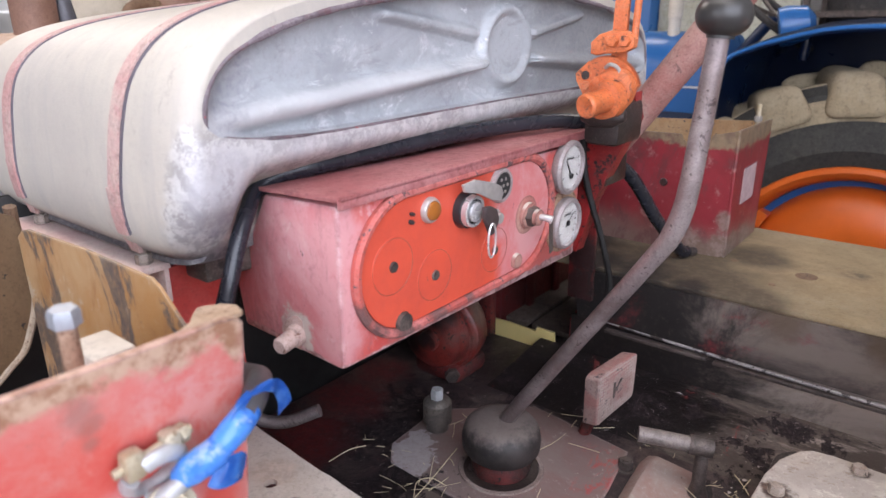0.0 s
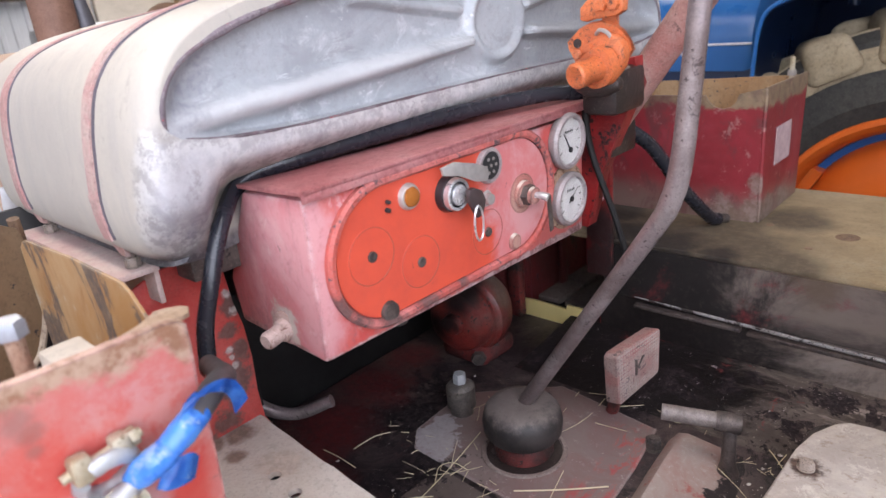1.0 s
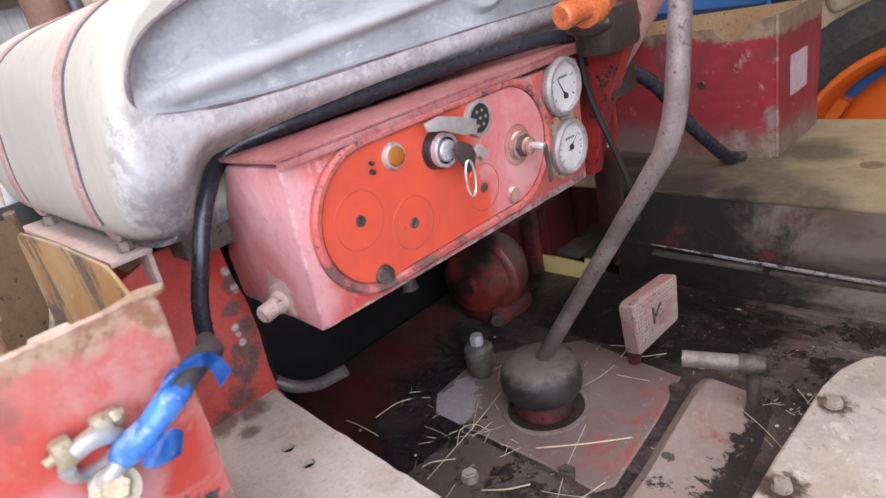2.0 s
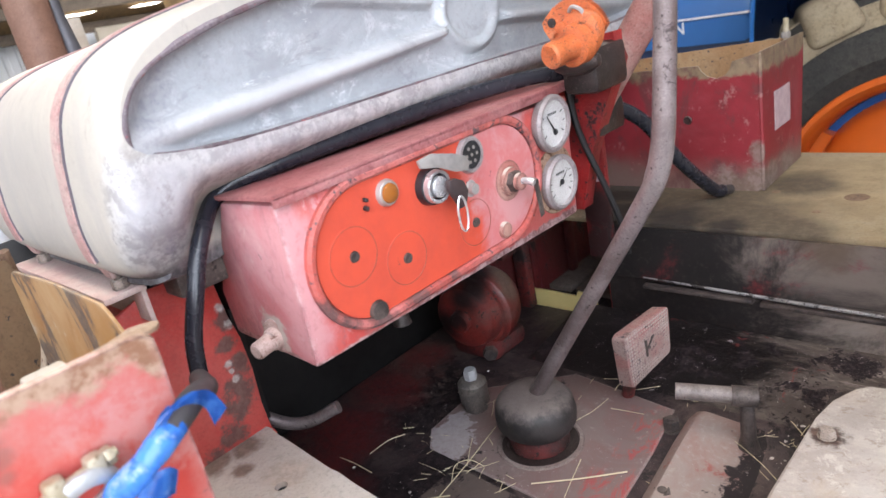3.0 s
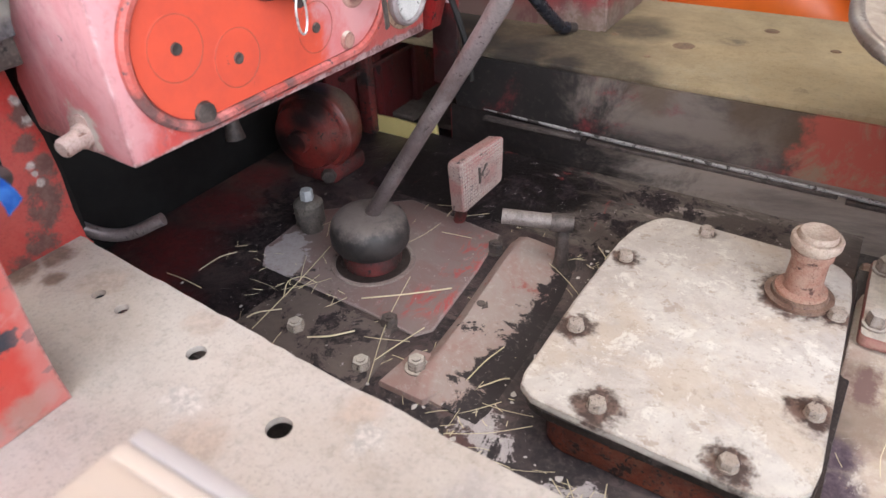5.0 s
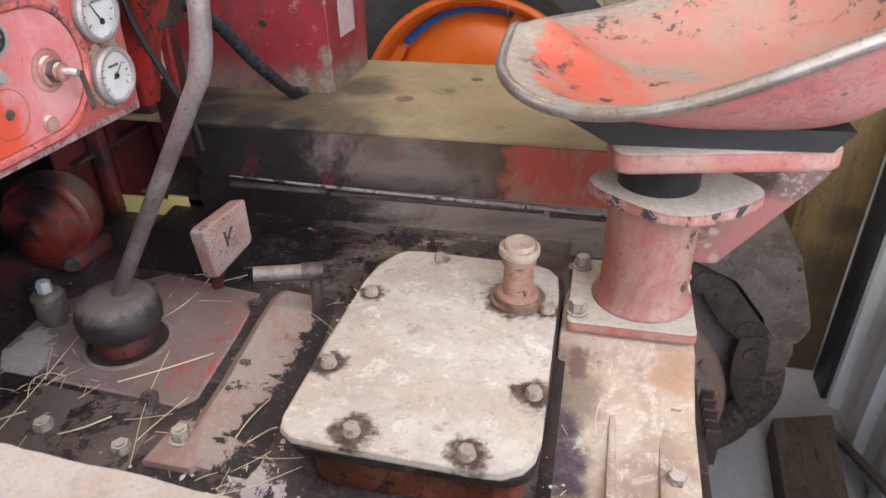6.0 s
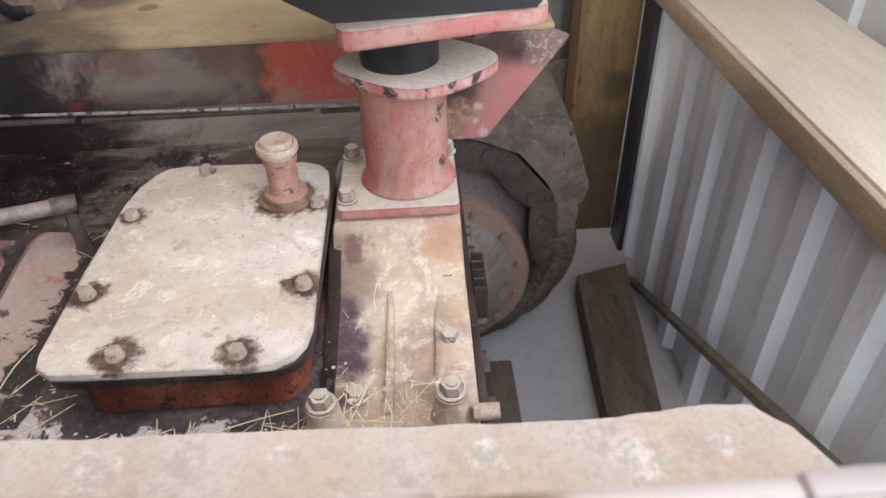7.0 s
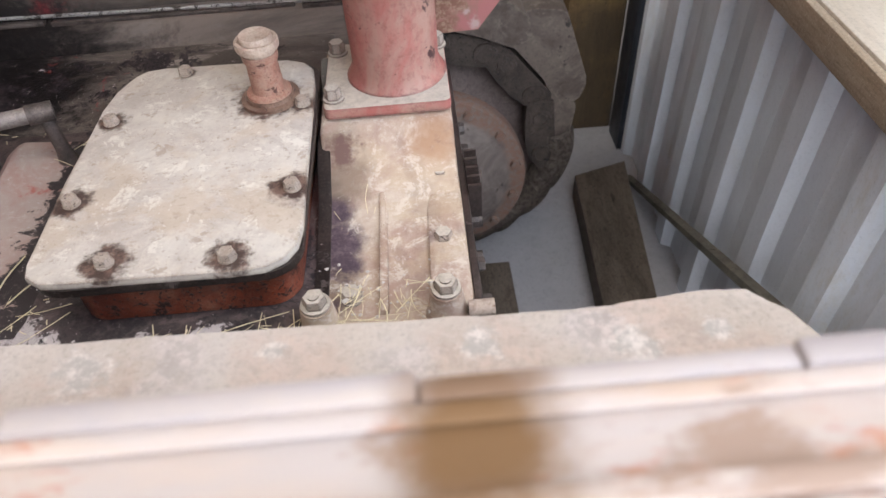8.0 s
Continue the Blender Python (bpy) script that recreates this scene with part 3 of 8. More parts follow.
def tuck(y, z):
    """How far the tank's rear draws forward below the pressed panel: gently at its corners, sharply between them."""
    w = step(0.42 - abs(y - CY), 0.04, 0.09)
    return 0.050 * step(1.192 - z, 0, 0.078) * (1 - w) + 0.060 * step(1.212 - z, 0, 0.045) * w


def recess_outline():
    """The edge of the pressed panel in the tank's end, as (y, z) pairs round it."""
    half = [(0.0, 1.2235), (0.15, 1.2225), (0.27, 1.2215), (0.335, 1.2240), (0.376, 1.2295), (0.393, 1.2355), (0.398, 1.246), (0.3945, 1.263), (0.383, 1.280), (0.366, 1.2925), (0.335, 1.3055), (0.300, 1.3155), (0.253, 1.3250), (0.200, 1.3320), (0.12, 1.3395), (0.0, 1.3430)]
    ring = [(CY - d, z) for d, z in half] + [(CY + d, z) for d, z in half[-2:0:-1]]
    return [(p.y, p.z) for p in smooth_path([(0, y, z) for y, z in ring] + [(0, *ring[0])], 6)[:-1]]


MIDDLE = (CY, 1.272)
RECESS = recess_outline()


def recess_at(y, z):
    """The recess's edge in the direction of a place, seen from the panel's middle."""
    want = math.atan2(z - MIDDLE[1], y - MIDDLE[0])
    for (y0, z0), (y1, z1) in zip(RECESS, RECESS[1:] + RECESS[:1]):
        a0, a1 = (math.atan2(c - MIDDLE[1], b - MIDDLE[0]) - want for b, c in ((y0, z0), (y1, z1)))
        a0, a1 = ((a + math.pi) % (2 * math.pi) - math.pi for a in (a0, a1))
        if a0 * a1 <= 0 and abs(a0 - a1) < 1:
            f = a0 / (a0 - a1) if a0 != a1 else 0
            return y0 + (y1 - y0) * f, z0 + (z1 - z0) * f
    return y, z


def pressed(y, z, s):
    """How deep the pressed panel lies at a place; s is 1 at its edge and 0 in its middle."""
    sunk = step(1.0 - s, 0, 0.055)
    d = 0.017 * sunk
    e = math.hypot((y - 1.086) / 0.046, (z - 1.283) / 0.041)
    ring = step(0.24 - abs(e - 1), 0, 0.24)
    for q, r, high, w0, w1 in (((1.030, 1.2655), (0.690, 1.2420), 0.017, 0.010, 0.017), ((1.142, 1.2655), (1.452, 1.2420), 0.017, 0.010, 0.017), ((1.020, 1.298), (0.878, 1.319), 0.010, 0.010, 0.008), ((1.130, 1.294), (1.262, 1.316), 0.010, 0.010, 0.008)):
        f = min(max((y - q[0]) / (r[0] - q[0]), 0), 1)
        d -= high * sunk * bump_line(y, z, q, r, w0 + (w1 - w0) * f) * (e > 1.2)
    dent = 0.0018 * noise.noise(Vector((y * 22, z * 34, 3.0))) * sunk
    return d - 0.009 * ring * sunk - 0.003 * step(1 - e, 0, 0.2) * sunk + dent


n = Nodes("scoured_tank_end")
big = n.noise(8, 8, 0.74, (1, 1, 1), 3, 0.6)
mid = n.noise(24, 8, 0.78, (1, 0.7, 1), 8, 0.6)
fine = n.noise(150, 6, 0.78, shift=2)
c = n.mix(n.ramp(big, 0.35, 0.66), (0.42, 0.445, 0.465), (0.32, 0.335, 0.355))
c = n.mix(n.math("MULTIPLY", n.ramp(mid, 0.52, 0.66), 0.75), c, (0.60, 0.615, 0.63))
c = n.mix(n.math("MULTIPLY", n.ramp(n.noise(40, 7, 0.78, (1, 0.5, 1), 18, 0.5), 0.56, 0.66), 0.6), c, (0.27, 0.27, 0.29))
c = n.mix(n.math("MULTIPLY", n.ramp(n.noise(55, 7, 0.8, (1, 0.35, 1), 71, 0.6), 0.60, 0.66), 0.8), c, (0.78, 0.79, 0.80))
c = n.mix(n.math("MULTIPLY", n.ramp(fine, 0.50, 0.66), 0.4), c, (0.30, 0.29, 0.30))
c = n.mix(n.ramp(n.noise(26, 6, 0.7, shift=22), 0.70, 0.73), c, (0.45, 0.12, 0.13))
c = n.mix(n.math("MULTIPLY", n.blotch(((-0.18, 1.30, 1.28, 0.15), (-0.18, 1.20, 1.23, 0.08), (-0.18, 1.12, 1.225, 0.05), (-0.18, 1.20, 1.31, 0.09)), 1.28, 1.0, 14, 0.2, 1.05), 0.6), c, n.mix(n.ramp(fine, 0.4, 0.6), (0.20, 0.195, 0.20), (0.28, 0.27, 0.27)))
# pale line along the lower left bead paints the highlight on its crest
crest = n.math("ABSOLUTE", n.math("ADD", n.math("SUBTRACT", n.axis(2), 1.2655), n.math("MULTIPLY", n.math("SUBTRACT", 1.03, n.axis(1)), 0.0691)), 0.0)
crest = n.math("MULTIPLY", n.ramp(n.math("ADD", crest, n.math("MULTIPLY", n.math("SUBTRACT", mid, 0.5), 0.016)), 0.0115, 0.0055), n.ramp(n.math("ADD", n.axis(1), n.math("MULTIPLY", n.math("SUBTRACT", big, 0.5), 0.3)), 1.04, 0.90))
c = n.mix(n.math("MULTIPLY", crest, 0.5), c, (0.62, 0.63, 0.64))
c = n.mix(n.math("MULTIPLY", n.blotch(((-0.18, 0.70, 1.275, 0.045), (-0.18, 0.715, 1.295, 0.035), (-0.18, 0.69, 1.25, 0.03)), 1.28, 2.0, 30, 0.3, 0.9), 0.6), c, n.mix(n.ramp(fine, 0.4, 0.6), (0.22, 0.215, 0.25), (0.36, 0.36, 0.38)))
tank_rear = n.done(c, n.math("ADD", n.math("MULTIPLY", big, 0.35), 0.36), 0.1, n.math("ADD", fine, n.math("MULTIPLY", n.noise(16, 5, 0.6, shift=31), 2.0)), 0.4)
n = Nodes("bare_tank_shell")
big = n.noise(6, 8, 0.72, (1, 1, 0.5), 3, 0.6)
mid = n.noise(26, 8, 0.78, (1, 0.8, 1), 8, 0.6)
fine = n.noise(150, 6, 0.78, shift=2)
c = n.mix(n.ramp(big, 0.36, 0.64), (0.515, 0.475, 0.41), (0.45, 0.415, 0.37))
c = n.mix(n.math("MULTIPLY", n.ramp(n.noise(4, 6, 0.7, (6, 1, 0.5), 12, 0.5), 0.50, 0.62), 0.35), c, (0.39, 0.37, 0.35))
c = n.mix(n.math("MULTIPLY", n.ramp(n.noise(40, 8, 0.8, (1, 1, 0.4), 18, 0.4), 0.58, 0.66), 0.6), c, (0.34, 0.30, 0.26))
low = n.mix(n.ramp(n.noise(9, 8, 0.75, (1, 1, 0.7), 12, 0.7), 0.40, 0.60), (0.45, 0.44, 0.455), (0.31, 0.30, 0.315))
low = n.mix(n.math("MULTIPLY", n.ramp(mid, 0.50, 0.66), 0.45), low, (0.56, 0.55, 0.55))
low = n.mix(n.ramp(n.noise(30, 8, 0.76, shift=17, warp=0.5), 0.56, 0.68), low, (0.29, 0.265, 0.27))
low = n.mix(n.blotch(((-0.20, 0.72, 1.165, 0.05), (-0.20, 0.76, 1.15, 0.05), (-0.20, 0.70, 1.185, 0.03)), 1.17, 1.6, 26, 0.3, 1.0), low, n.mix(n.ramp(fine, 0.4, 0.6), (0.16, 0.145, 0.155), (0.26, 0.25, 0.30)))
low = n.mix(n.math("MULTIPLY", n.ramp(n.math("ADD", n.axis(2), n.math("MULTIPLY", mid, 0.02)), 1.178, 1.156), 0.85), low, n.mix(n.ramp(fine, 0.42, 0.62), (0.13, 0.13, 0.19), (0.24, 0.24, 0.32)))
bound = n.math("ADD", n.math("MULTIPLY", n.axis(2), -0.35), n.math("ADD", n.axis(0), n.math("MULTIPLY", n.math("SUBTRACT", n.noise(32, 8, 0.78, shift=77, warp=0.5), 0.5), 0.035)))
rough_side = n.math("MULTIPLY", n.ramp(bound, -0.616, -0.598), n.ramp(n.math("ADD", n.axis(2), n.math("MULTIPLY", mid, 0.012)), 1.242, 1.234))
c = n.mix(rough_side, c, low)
crust = n.math("MULTIPLY", n.ramp(bound, -0.622, -0.612), n.ramp(bound, -0.588, -0.602))
crust = n.math("MULTIPLY", crust, n.ramp(n.axis(2), 1.250, 1.236))
c = n.mix(n.math("MULTIPLY", crust, 0.7), c, n.mix(n.ramp(n.noise(70, 7, 0.78, shift=37), 0.44, 0.56), (0.58, 0.57, 0.55), (0.30, 0.28, 0.275)))
# blackened below about z 1.14: the shaded gap under the tank, put into colour
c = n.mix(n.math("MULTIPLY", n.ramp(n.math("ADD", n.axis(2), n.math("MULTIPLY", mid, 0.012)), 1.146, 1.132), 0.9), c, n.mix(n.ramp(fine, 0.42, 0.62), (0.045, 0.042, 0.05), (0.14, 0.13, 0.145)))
c = n.mix(n.ramp(n.noise(26, 6, 0.7, shift=22), 0.71, 0.74), c, (0.33, 0.27, 0.24))
c = n.mix(n.math("MULTIPLY", n.ramp(fine, 0.50, 0.68), 0.25), c, (0.33, 0.31, 0.29))
tank_shell = n.done(c, n.math("ADD", n.math("MULTIPLY", big, 0.3), 0.40), 0.0, n.math("ADD", fine, n.math("MULTIPLY", mid, n.math("ADD", 0.3, n.math("MULTIPLY", rough_side, 3.2)))), 0.36)


def drawn(x, z):
    """The tank's top draws down towards its front."""
    return z - max(z - TC[1], 0) * 0.17 * step(-0.185 - x, 0.0, 0.32)


strap_liner = plain("grey_liner_strip", (0.11, 0.095, 0.115), 0.6, 0.0, 40, 0.5)


def fuel_tank():
    tank = thing("fuel_tank", (-0.37, CY, 1.13), "large dented pale grey fuel tank held by two pink straps", "fuel tank")
    n = len(OUT)
    bm = bmesh.new()
    rings = []
    edge_at = []
    for y, z in OUT:
        yy, zz = TC[0] + (y - TC[0]) * 0.962, TC[1] + (z - TC[1]) * 0.962
        edge_at.append(((yy, zz), recess_at(yy, zz)))
    for j in range(16):
        f = 1 - j / 15
        ring = []
        for o, r in edge_at:
            yy, zz = r[0] + (o[0] - r[0]) * (1 - f), r[1] + (o[1] - r[1]) * (1 - f)
            ring.append(bm.verts.new((-0.170 - tuck(yy, zz), yy, zz)))
        rings.append(ring)
    for x, s in ((-0.1715, 0.972), (-0.176, 0.982), (-0.184, 0.990), (-0.196, 0.996), (-0.212, 0.999), (-0.235, 1.0), (-0.28, 1.001), (-0.36, 1.002), (-0.46, 1.001), (-0.55, 1.0), (-0.566, 0.985), (-0.575, 0.94), (-0.577, 0.5)):
        ring = []
        for y, z in OUT:
            fwd = tuck(y, z) * step(x, -0.42, -0.19)
            ring.append(bm.verts.new((x - fwd, TC[0] + (y - TC[0]) * s, drawn(x, TC[1] + (z - TC[1]) * s))))
        rings.append(ring)
    for p, q in zip(rings, rings[1:]):
        for k in range(n):
            bm.faces.new((p[k], p[(k + 1) % n], q[(k + 1) % n], q[k]))
    bm.faces.new(rings[-1])
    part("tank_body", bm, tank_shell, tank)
    bm = bmesh.new()
    rows = []
    m = 64
    for j in range(m + 1):
        s = 1 - j / m
        row = []
        for o, r in edge_at if j < m else [(MIDDLE, MIDDLE)]:
            yy, zz = MIDDLE[0] + (r[0] - MIDDLE[0]) * s, MIDDLE[1] + (r[1] - MIDDLE[1]) * s
            row.append(bm.verts.new((-0.170 - tuck(yy, zz) - pressed(yy, zz, s), yy, zz)))
        rows.append(row)
    for p, q in zip(rows, rows[1:]):
        for k in range(n):
            if len(q) > 1:
                bm.faces.new((p[k], p[(k + 1) % n], q[(k + 1) % n], q[k]))
            else:
                bm.faces.new((p[k], p[(k + 1) % n], q[0]))
    part("rear_panel", bm, tank_rear, tank, "scoured grey pressed end with an oval ring", "all")
    seam_mat = worn("dirty_seam", (0.075, 0.055, 0.065), (0.20, 0.16, 0.18), (0.40, 0.06, 0.07), (0.42, 0.39, 0.40), 14, 0.63, 0.56, 0.7)
    top = sorted(((y, z) for y, z in RECESS if z > 1.236), key=lambda v: -math.atan2(v[1] - 1.236, v[0] - CY))
    low = sorted((y, z) for y, z in RECESS if z <= 1.236)
    for line, thick in ((top, 0.0030), (low, 0.0016)):
        radii = [thick * (1 + 0.6 * noise.noise(Vector((v[0] * 45, 0.5, 0)))) * (0.25 + 0.75 * step(min(k, len(line) - 1 - k), 0, 7)) for k, v in enumerate(line)]
        at = [(-0.1712 - tuck(y, z), MIDDLE[0] + (y - MIDDLE[0]) * 0.997, MIDDLE[1] + (z - MIDDLE[1]) * 0.99) for y, z in line]
        part("seam_dirt", tube(at, radii, 8, 2), seam_mat, tank, "dark dirty seam round the pressed panel")
    for x0, x1 in ((-0.275, -0.248), (-0.482, -0.462)):
        bm = bmesh.new()
        loops = []
        keep = [(y, z) for y, z in OUT if z > 1.142]
        first = max(range(len(keep)), key=lambda k: math.dist(keep[k], keep[k - 1]))
        keep = keep[first:] + keep[:first]
        for y, z in keep:
            lean = x0 + (x1 - x0) * step(z, 1.15, 1.32)
            d = Vector((0, y - TC[0], (z - TC[1]) * 2.2)).normalized()
            loops.append([bm.verts.new(Vector((lean + u, y, drawn(lean + u, z))) + d * h) for u, h in ((-0.0080, 0.001), (0.0080, 0.001), (0.0080, 0.0036), (-0.0080, 0.0036))])
        for p, q in zip(loops, loops[1:]):
            for k in range(4):
                bm.faces.new((p[k], p[(k + 1) % 4], q[(k + 1) % 4], q[k]))
        band = part("strap", bm, strap_paint, tank)
        bm = bmesh.new()
        loops = []
        for y, z in keep:
            lean = x0 + (x1 - x0) * step(z, 1.15, 1.32)
            d = Vector((0, y - TC[0], (z - TC[1]) * 2.2)).normalized()
            loops.append([bm.verts.new(Vector((lean + u, y, drawn(lean + u, z))) + d * h) for u, h in ((-0.0086, 0.0002), (0.0104, 0.0002), (0.0100, 0.0018), (-0.0084, 0.0018))])
        for p, q in zip(loops, loops[1:]):
            for k in range(4):
                bm.faces.new((p[k], p[(k + 1) % 4], q[(k + 1) % 4], q[k]))
        part("strap_liner", bm, strap_liner, band, "black liner strip under the strap")
        y = CY - 0.418
        bm = prism([(-0.011, 1.185), (0.011, 1.185), (0.010, 1.160), (0.004, 1.145), (0.002, 1.1265), (-0.012, 1.1265), (-0.012, 1.145), (-0.011, 1.16)], lambda u, z: (x0 + u, y - 0.0055 + 0.013 * step(1.165 - z, 0, 0.03), z), (0, 0.004, 0), 0.001)
        part("strap_foot", bm, strap_paint, band)
        bm = hexbolt((x0 - 0.005, y + 0.014, 1.1142), (0, 0, 1), 0.013, 0.009, 0.012)
        part("strap_bolt", bm, bolt_dust, band)
    return tank


fuel_tank()
rail = bmesh.new()
box((-0.75, 0.644, 1.108), (-0.266, 0.682, 1.114), 0.001, rail)
box((-0.75, 0.677, 1.075), (-0.270, 0.682, 1.1075), 0.001, rail)
solo(part("tank_rail", rail, worn("pale_pink_rail", (0.62, 0.46, 0.41), (0.55, 0.36, 0.33), (0.30, 0.17, 0.15), (0.68, 0.57, 0.51), 12, 0.70, 0.5, 0.6, crunch=0.5)), "dusty pink angle iron rail under the tank", "rail")
# cradle coloured black so that the space below the tank stays dark
sup = bmesh.new()
box((-0.70, 0.780, 1.02), (-0.315, 1.40, 1.116), 0.004, sup)
solo(part("tank_cradle", sup, grease), "black cradle holding the dark space under the fuel tank", "cradle")

solo(part("hood_side_panel", box((-0.75, 0.686, 0.95), (-0.31, 0.689, 1.085), 0.001), red_plate), "red side panel below the tank rail", "panel")
solo(part("support_pad", box((-0.272, 0.698, 1.094), (-0.238, 0.752, 1.118), 0.003), floor_grey), "grey dusty support pad under the tank corner", "pad")

# ---- engine hood and stack ----
hood = thing("engine_hood", (-1.1, CY, 1.0), "tan dusty sheet metal engine hood", "hood")
bm = bmesh.new()
ringsets = []
for x, s, dz in ((-0.612, 0.985, -0.052), (-0.622, 0.995, -0.048), (-0.95, 0.99, -0.056), (-1.9, 0.94, -0.075)):
    ringsets.append([bm.verts.new((x, CY + (y - CY) * s, (1.0 if z < 1.16 else z) + dz)) for y, z in OUT if z > 1.14 or True])
for p, q in zip(ringsets, ringsets[1:]):
    for k in range(len(p)):
        bm.faces.new((p[k], p[(k + 1) % len(p)], q[(k + 1) % len(p)], q[k]))
bm.faces.new(ringsets[0][::-1])
bm.faces.new(ringsets[-1])
part("hood_skin", bm, hood_tan, hood)
stack = thing("exhaust_stack", (-1.088, 0.938, 1.255), "rusty brown exhaust stack standing on the hood", "exhaust")
part("collar", lathe([(0, 0.050), (0.012, 0.048), (0.014, 0.040)], (-1.088, 0.938, 1.255), (0, 0, 1), 24), stack_rust, stack)
part("pipe", lathe([(0, 0.038), (0.9, 0.038)], (-1.088, 0.938, 1.26), (0, 0, 1), 28), stack_rust, stack)
part("bracket", tube([(-1.075, 0.990, 1.28), (-1.085, 0.983, 1.40), (-1.10, 0.978, 1.62)], [0.020, 0.013, 0.012], 10), plain("dark_grey_steel", (0.10, 0.10, 0.115), 0.5, 0.3, 30, 0.5), stack, "dark leaning bracket")
can = thing("air_intake", (-1.25, 1.36, 1.30), "rusty air intake can with a bent pipe on the hood", "air intake")
part("can", lathe([(0, 0.05), (0.08, 0.05), (0.09, 0.04), (0.1, 0.0)], (-1.25, 1.32, 1.28), (0, 0, 1), 24), stack_rust, can)
part("pipe", tube([(-1.25, 1.30, 1.34), (-1.25, 1.24, 1.352), (-1.25, 1.20, 1.34), (-1.25, 1.185, 1.30)], 0.012), rust_dark, can)

# ---- instrument box ----
FX = -0.105


def on_face(y, z, out=0.0):
    """A place on the instrument box's face."""
    return Vector((FX + 0.004 * (z - 1.04) / 0.145 + out, y, z))


OUTW = Vector((1, 0, -0.03)).normalized()


def disc(y, z, profile, seg=28, caps=(True, True)):
    return lathe(profile, on_face(y, z), OUTW, seg, None, caps)


n = Nodes("instrument_box_paint")
big = n.noise(9, 7, 0.7, (1, 1, 0.6), 4, 0.5)
fine = n.noise(110, 6, 0.75)
c = n.mix(n.ramp(big, 0.36, 0.62), (0.54, 0.070, 0.058), (0.54, 0.130, 0.115))
end = n.ramp(n.math("ADD", n.axis(1), n.math("MULTIPLY", n.noise(14, 7, 0.72, shift=55, warp=0.5), 0.05)), 0.786, 0.764)
c = n.mix(end, c, n.mix(n.ramp(big, 0.4, 0.6), (0.52, 0.175, 0.185), (0.58, 0.30, 0.31)))
chalk = n.math("MULTIPLY", n.ramp(n.noise(7, 8, 0.72, (1, 1, 0.45), 13, 0.7), 0.50, 0.70), n.ramp(fine, 0.25, 0.6))
c = n.mix(chalk, c, (0.66, 0.43, 0.44))
c = n.mix(n.blotch(((-0.112, 0.735, 1.10, 0.03), (-0.112, 0.735, 1.145, 0.035), (-0.115, 0.735, 1.065, 0.03), (-0.102, 1.0, 1.176, 0.03), (-0.104, 1.03, 1.17, 0.02)), 1.1, 1.3, 40, 0.3, 1.0), c, (0.56, 0.27, 0.28))
c = n.mix(n.blotch(((-0.17, 0.74, 1.05, 0.034),), 1.05, 1.4, 60, 0.6, 0.8), c, (0.50, 0.45, 0.40))
c = n.mix(n.ramp(n.noise(34, 7, 0.7, shift=18), 0.66, 0.69), c, (0.14, 0.075, 0.075))
c = n.mix(n.math("MULTIPLY", n.ramp(fine, 0.5, 0.72), 0.35), c, (0.26, 0.05, 0.05))
c = n.mix(n.math("MULTIPLY", n.ramp(n.noise(26, 8, 0.8, (1, 1, 0.4), 35, 0.5), 0.54, 0.64), 0.55), c, (0.30, 0.12, 0.13))
c = n.mix(n.math("MULTIPLY", n.ramp(n.noise(55, 8, 0.8, (1, 1, 0.5), 45, 0.5), 0.58, 0.66), 0.6), c, (0.60, 0.42, 0.43))
worn_edge = n.edge(0.008, 0.4, 45)
c = n.mix(n.math("MULTIPLY", worn_edge, 0.75), c, n.mix(n.ramp(n.noise(30, 6, 0.75, shift=51), 0.42, 0.58), (0.24, 0.10, 0.105), (0.62, 0.47, 0.47)))
low = n.math("ADD", n.axis(2), n.math("MULTIPLY", n.math("SUBTRACT", n.noise(40, 6, 0.7, shift=25), 0.5), 0.02))
c = n.mix(n.ramp(low, 1.0415, 1.0385), c, n.mix(n.ramp(fine, 0.4, 0.6), (0.20, 0.09, 0.09), (0.52, 0.36, 0.35)))
box_paint = n.done(c, n.math("ADD", n.math("MULTIPLY", chalk, 0.25), 0.38), 0.0, n.math("ADD", fine, big), 0.22)
ibox = thing("instrument_box", (-0.17, 0.93, 1.03), "faded red sheet metal instrument box with gauges and switches", "instrument panel")
bm = bmesh.new()
side = [(-0.101, 1.180), (-0.105, 1.038), (-0.262, 1.030), (-0.270, 1.075), (-0.205, 1.172)]
ends = []
for y, y2 in ((0.731, 0.748), (1.130, 1.126)):
    ends.append([bm.verts.new((x, y + (y2 - y) * (FX - x) / 0.16, z - 0.008 * (y > 1))) for x, z in side])
for k in range(5):
    bm.faces.new((ends[0][k], ends[0][(k + 1) % 5], ends[1][(k + 1) % 5], ends[1][k]))
bm.faces.new(ends[0])
bm.faces.new(ends[1][::-1])
bmesh.ops.bevel(bm, geom=bm.edges[:], offset=0.004, segments=2, profile=0.5, affect="EDGES")
part("box_body", bm, box_paint, ibox)
bm = prism([(-0.094, 0.726), (-0.212, 0.742), (-0.212, 1.145), (-0.094, 1.142)], lambda x, y: (x, y, 1.184 + (x + 0.1) * 0.09), (0, 0, 0.0035), 0.001)
box((-0.0965, 0.727, 1.178), (-0.094, 1.142, 1.186), 0.0008, bm)
part("top_plate", bm, worn("dusty_mauve_red", (0.31, 0.085, 0.085), (0.38, 0.14, 0.14), (0.13, 0.05, 0.05), (0.44, 0.24, 0.23), 9, 0.70, 0.55, 0.6), ibox, "dull red folded top plate")


def stadium(y0, z0, y1, z1, n=14):
    return rounded(y0, z0, y1, z1, (z1 - z0) / 2 - 0.0005, n)


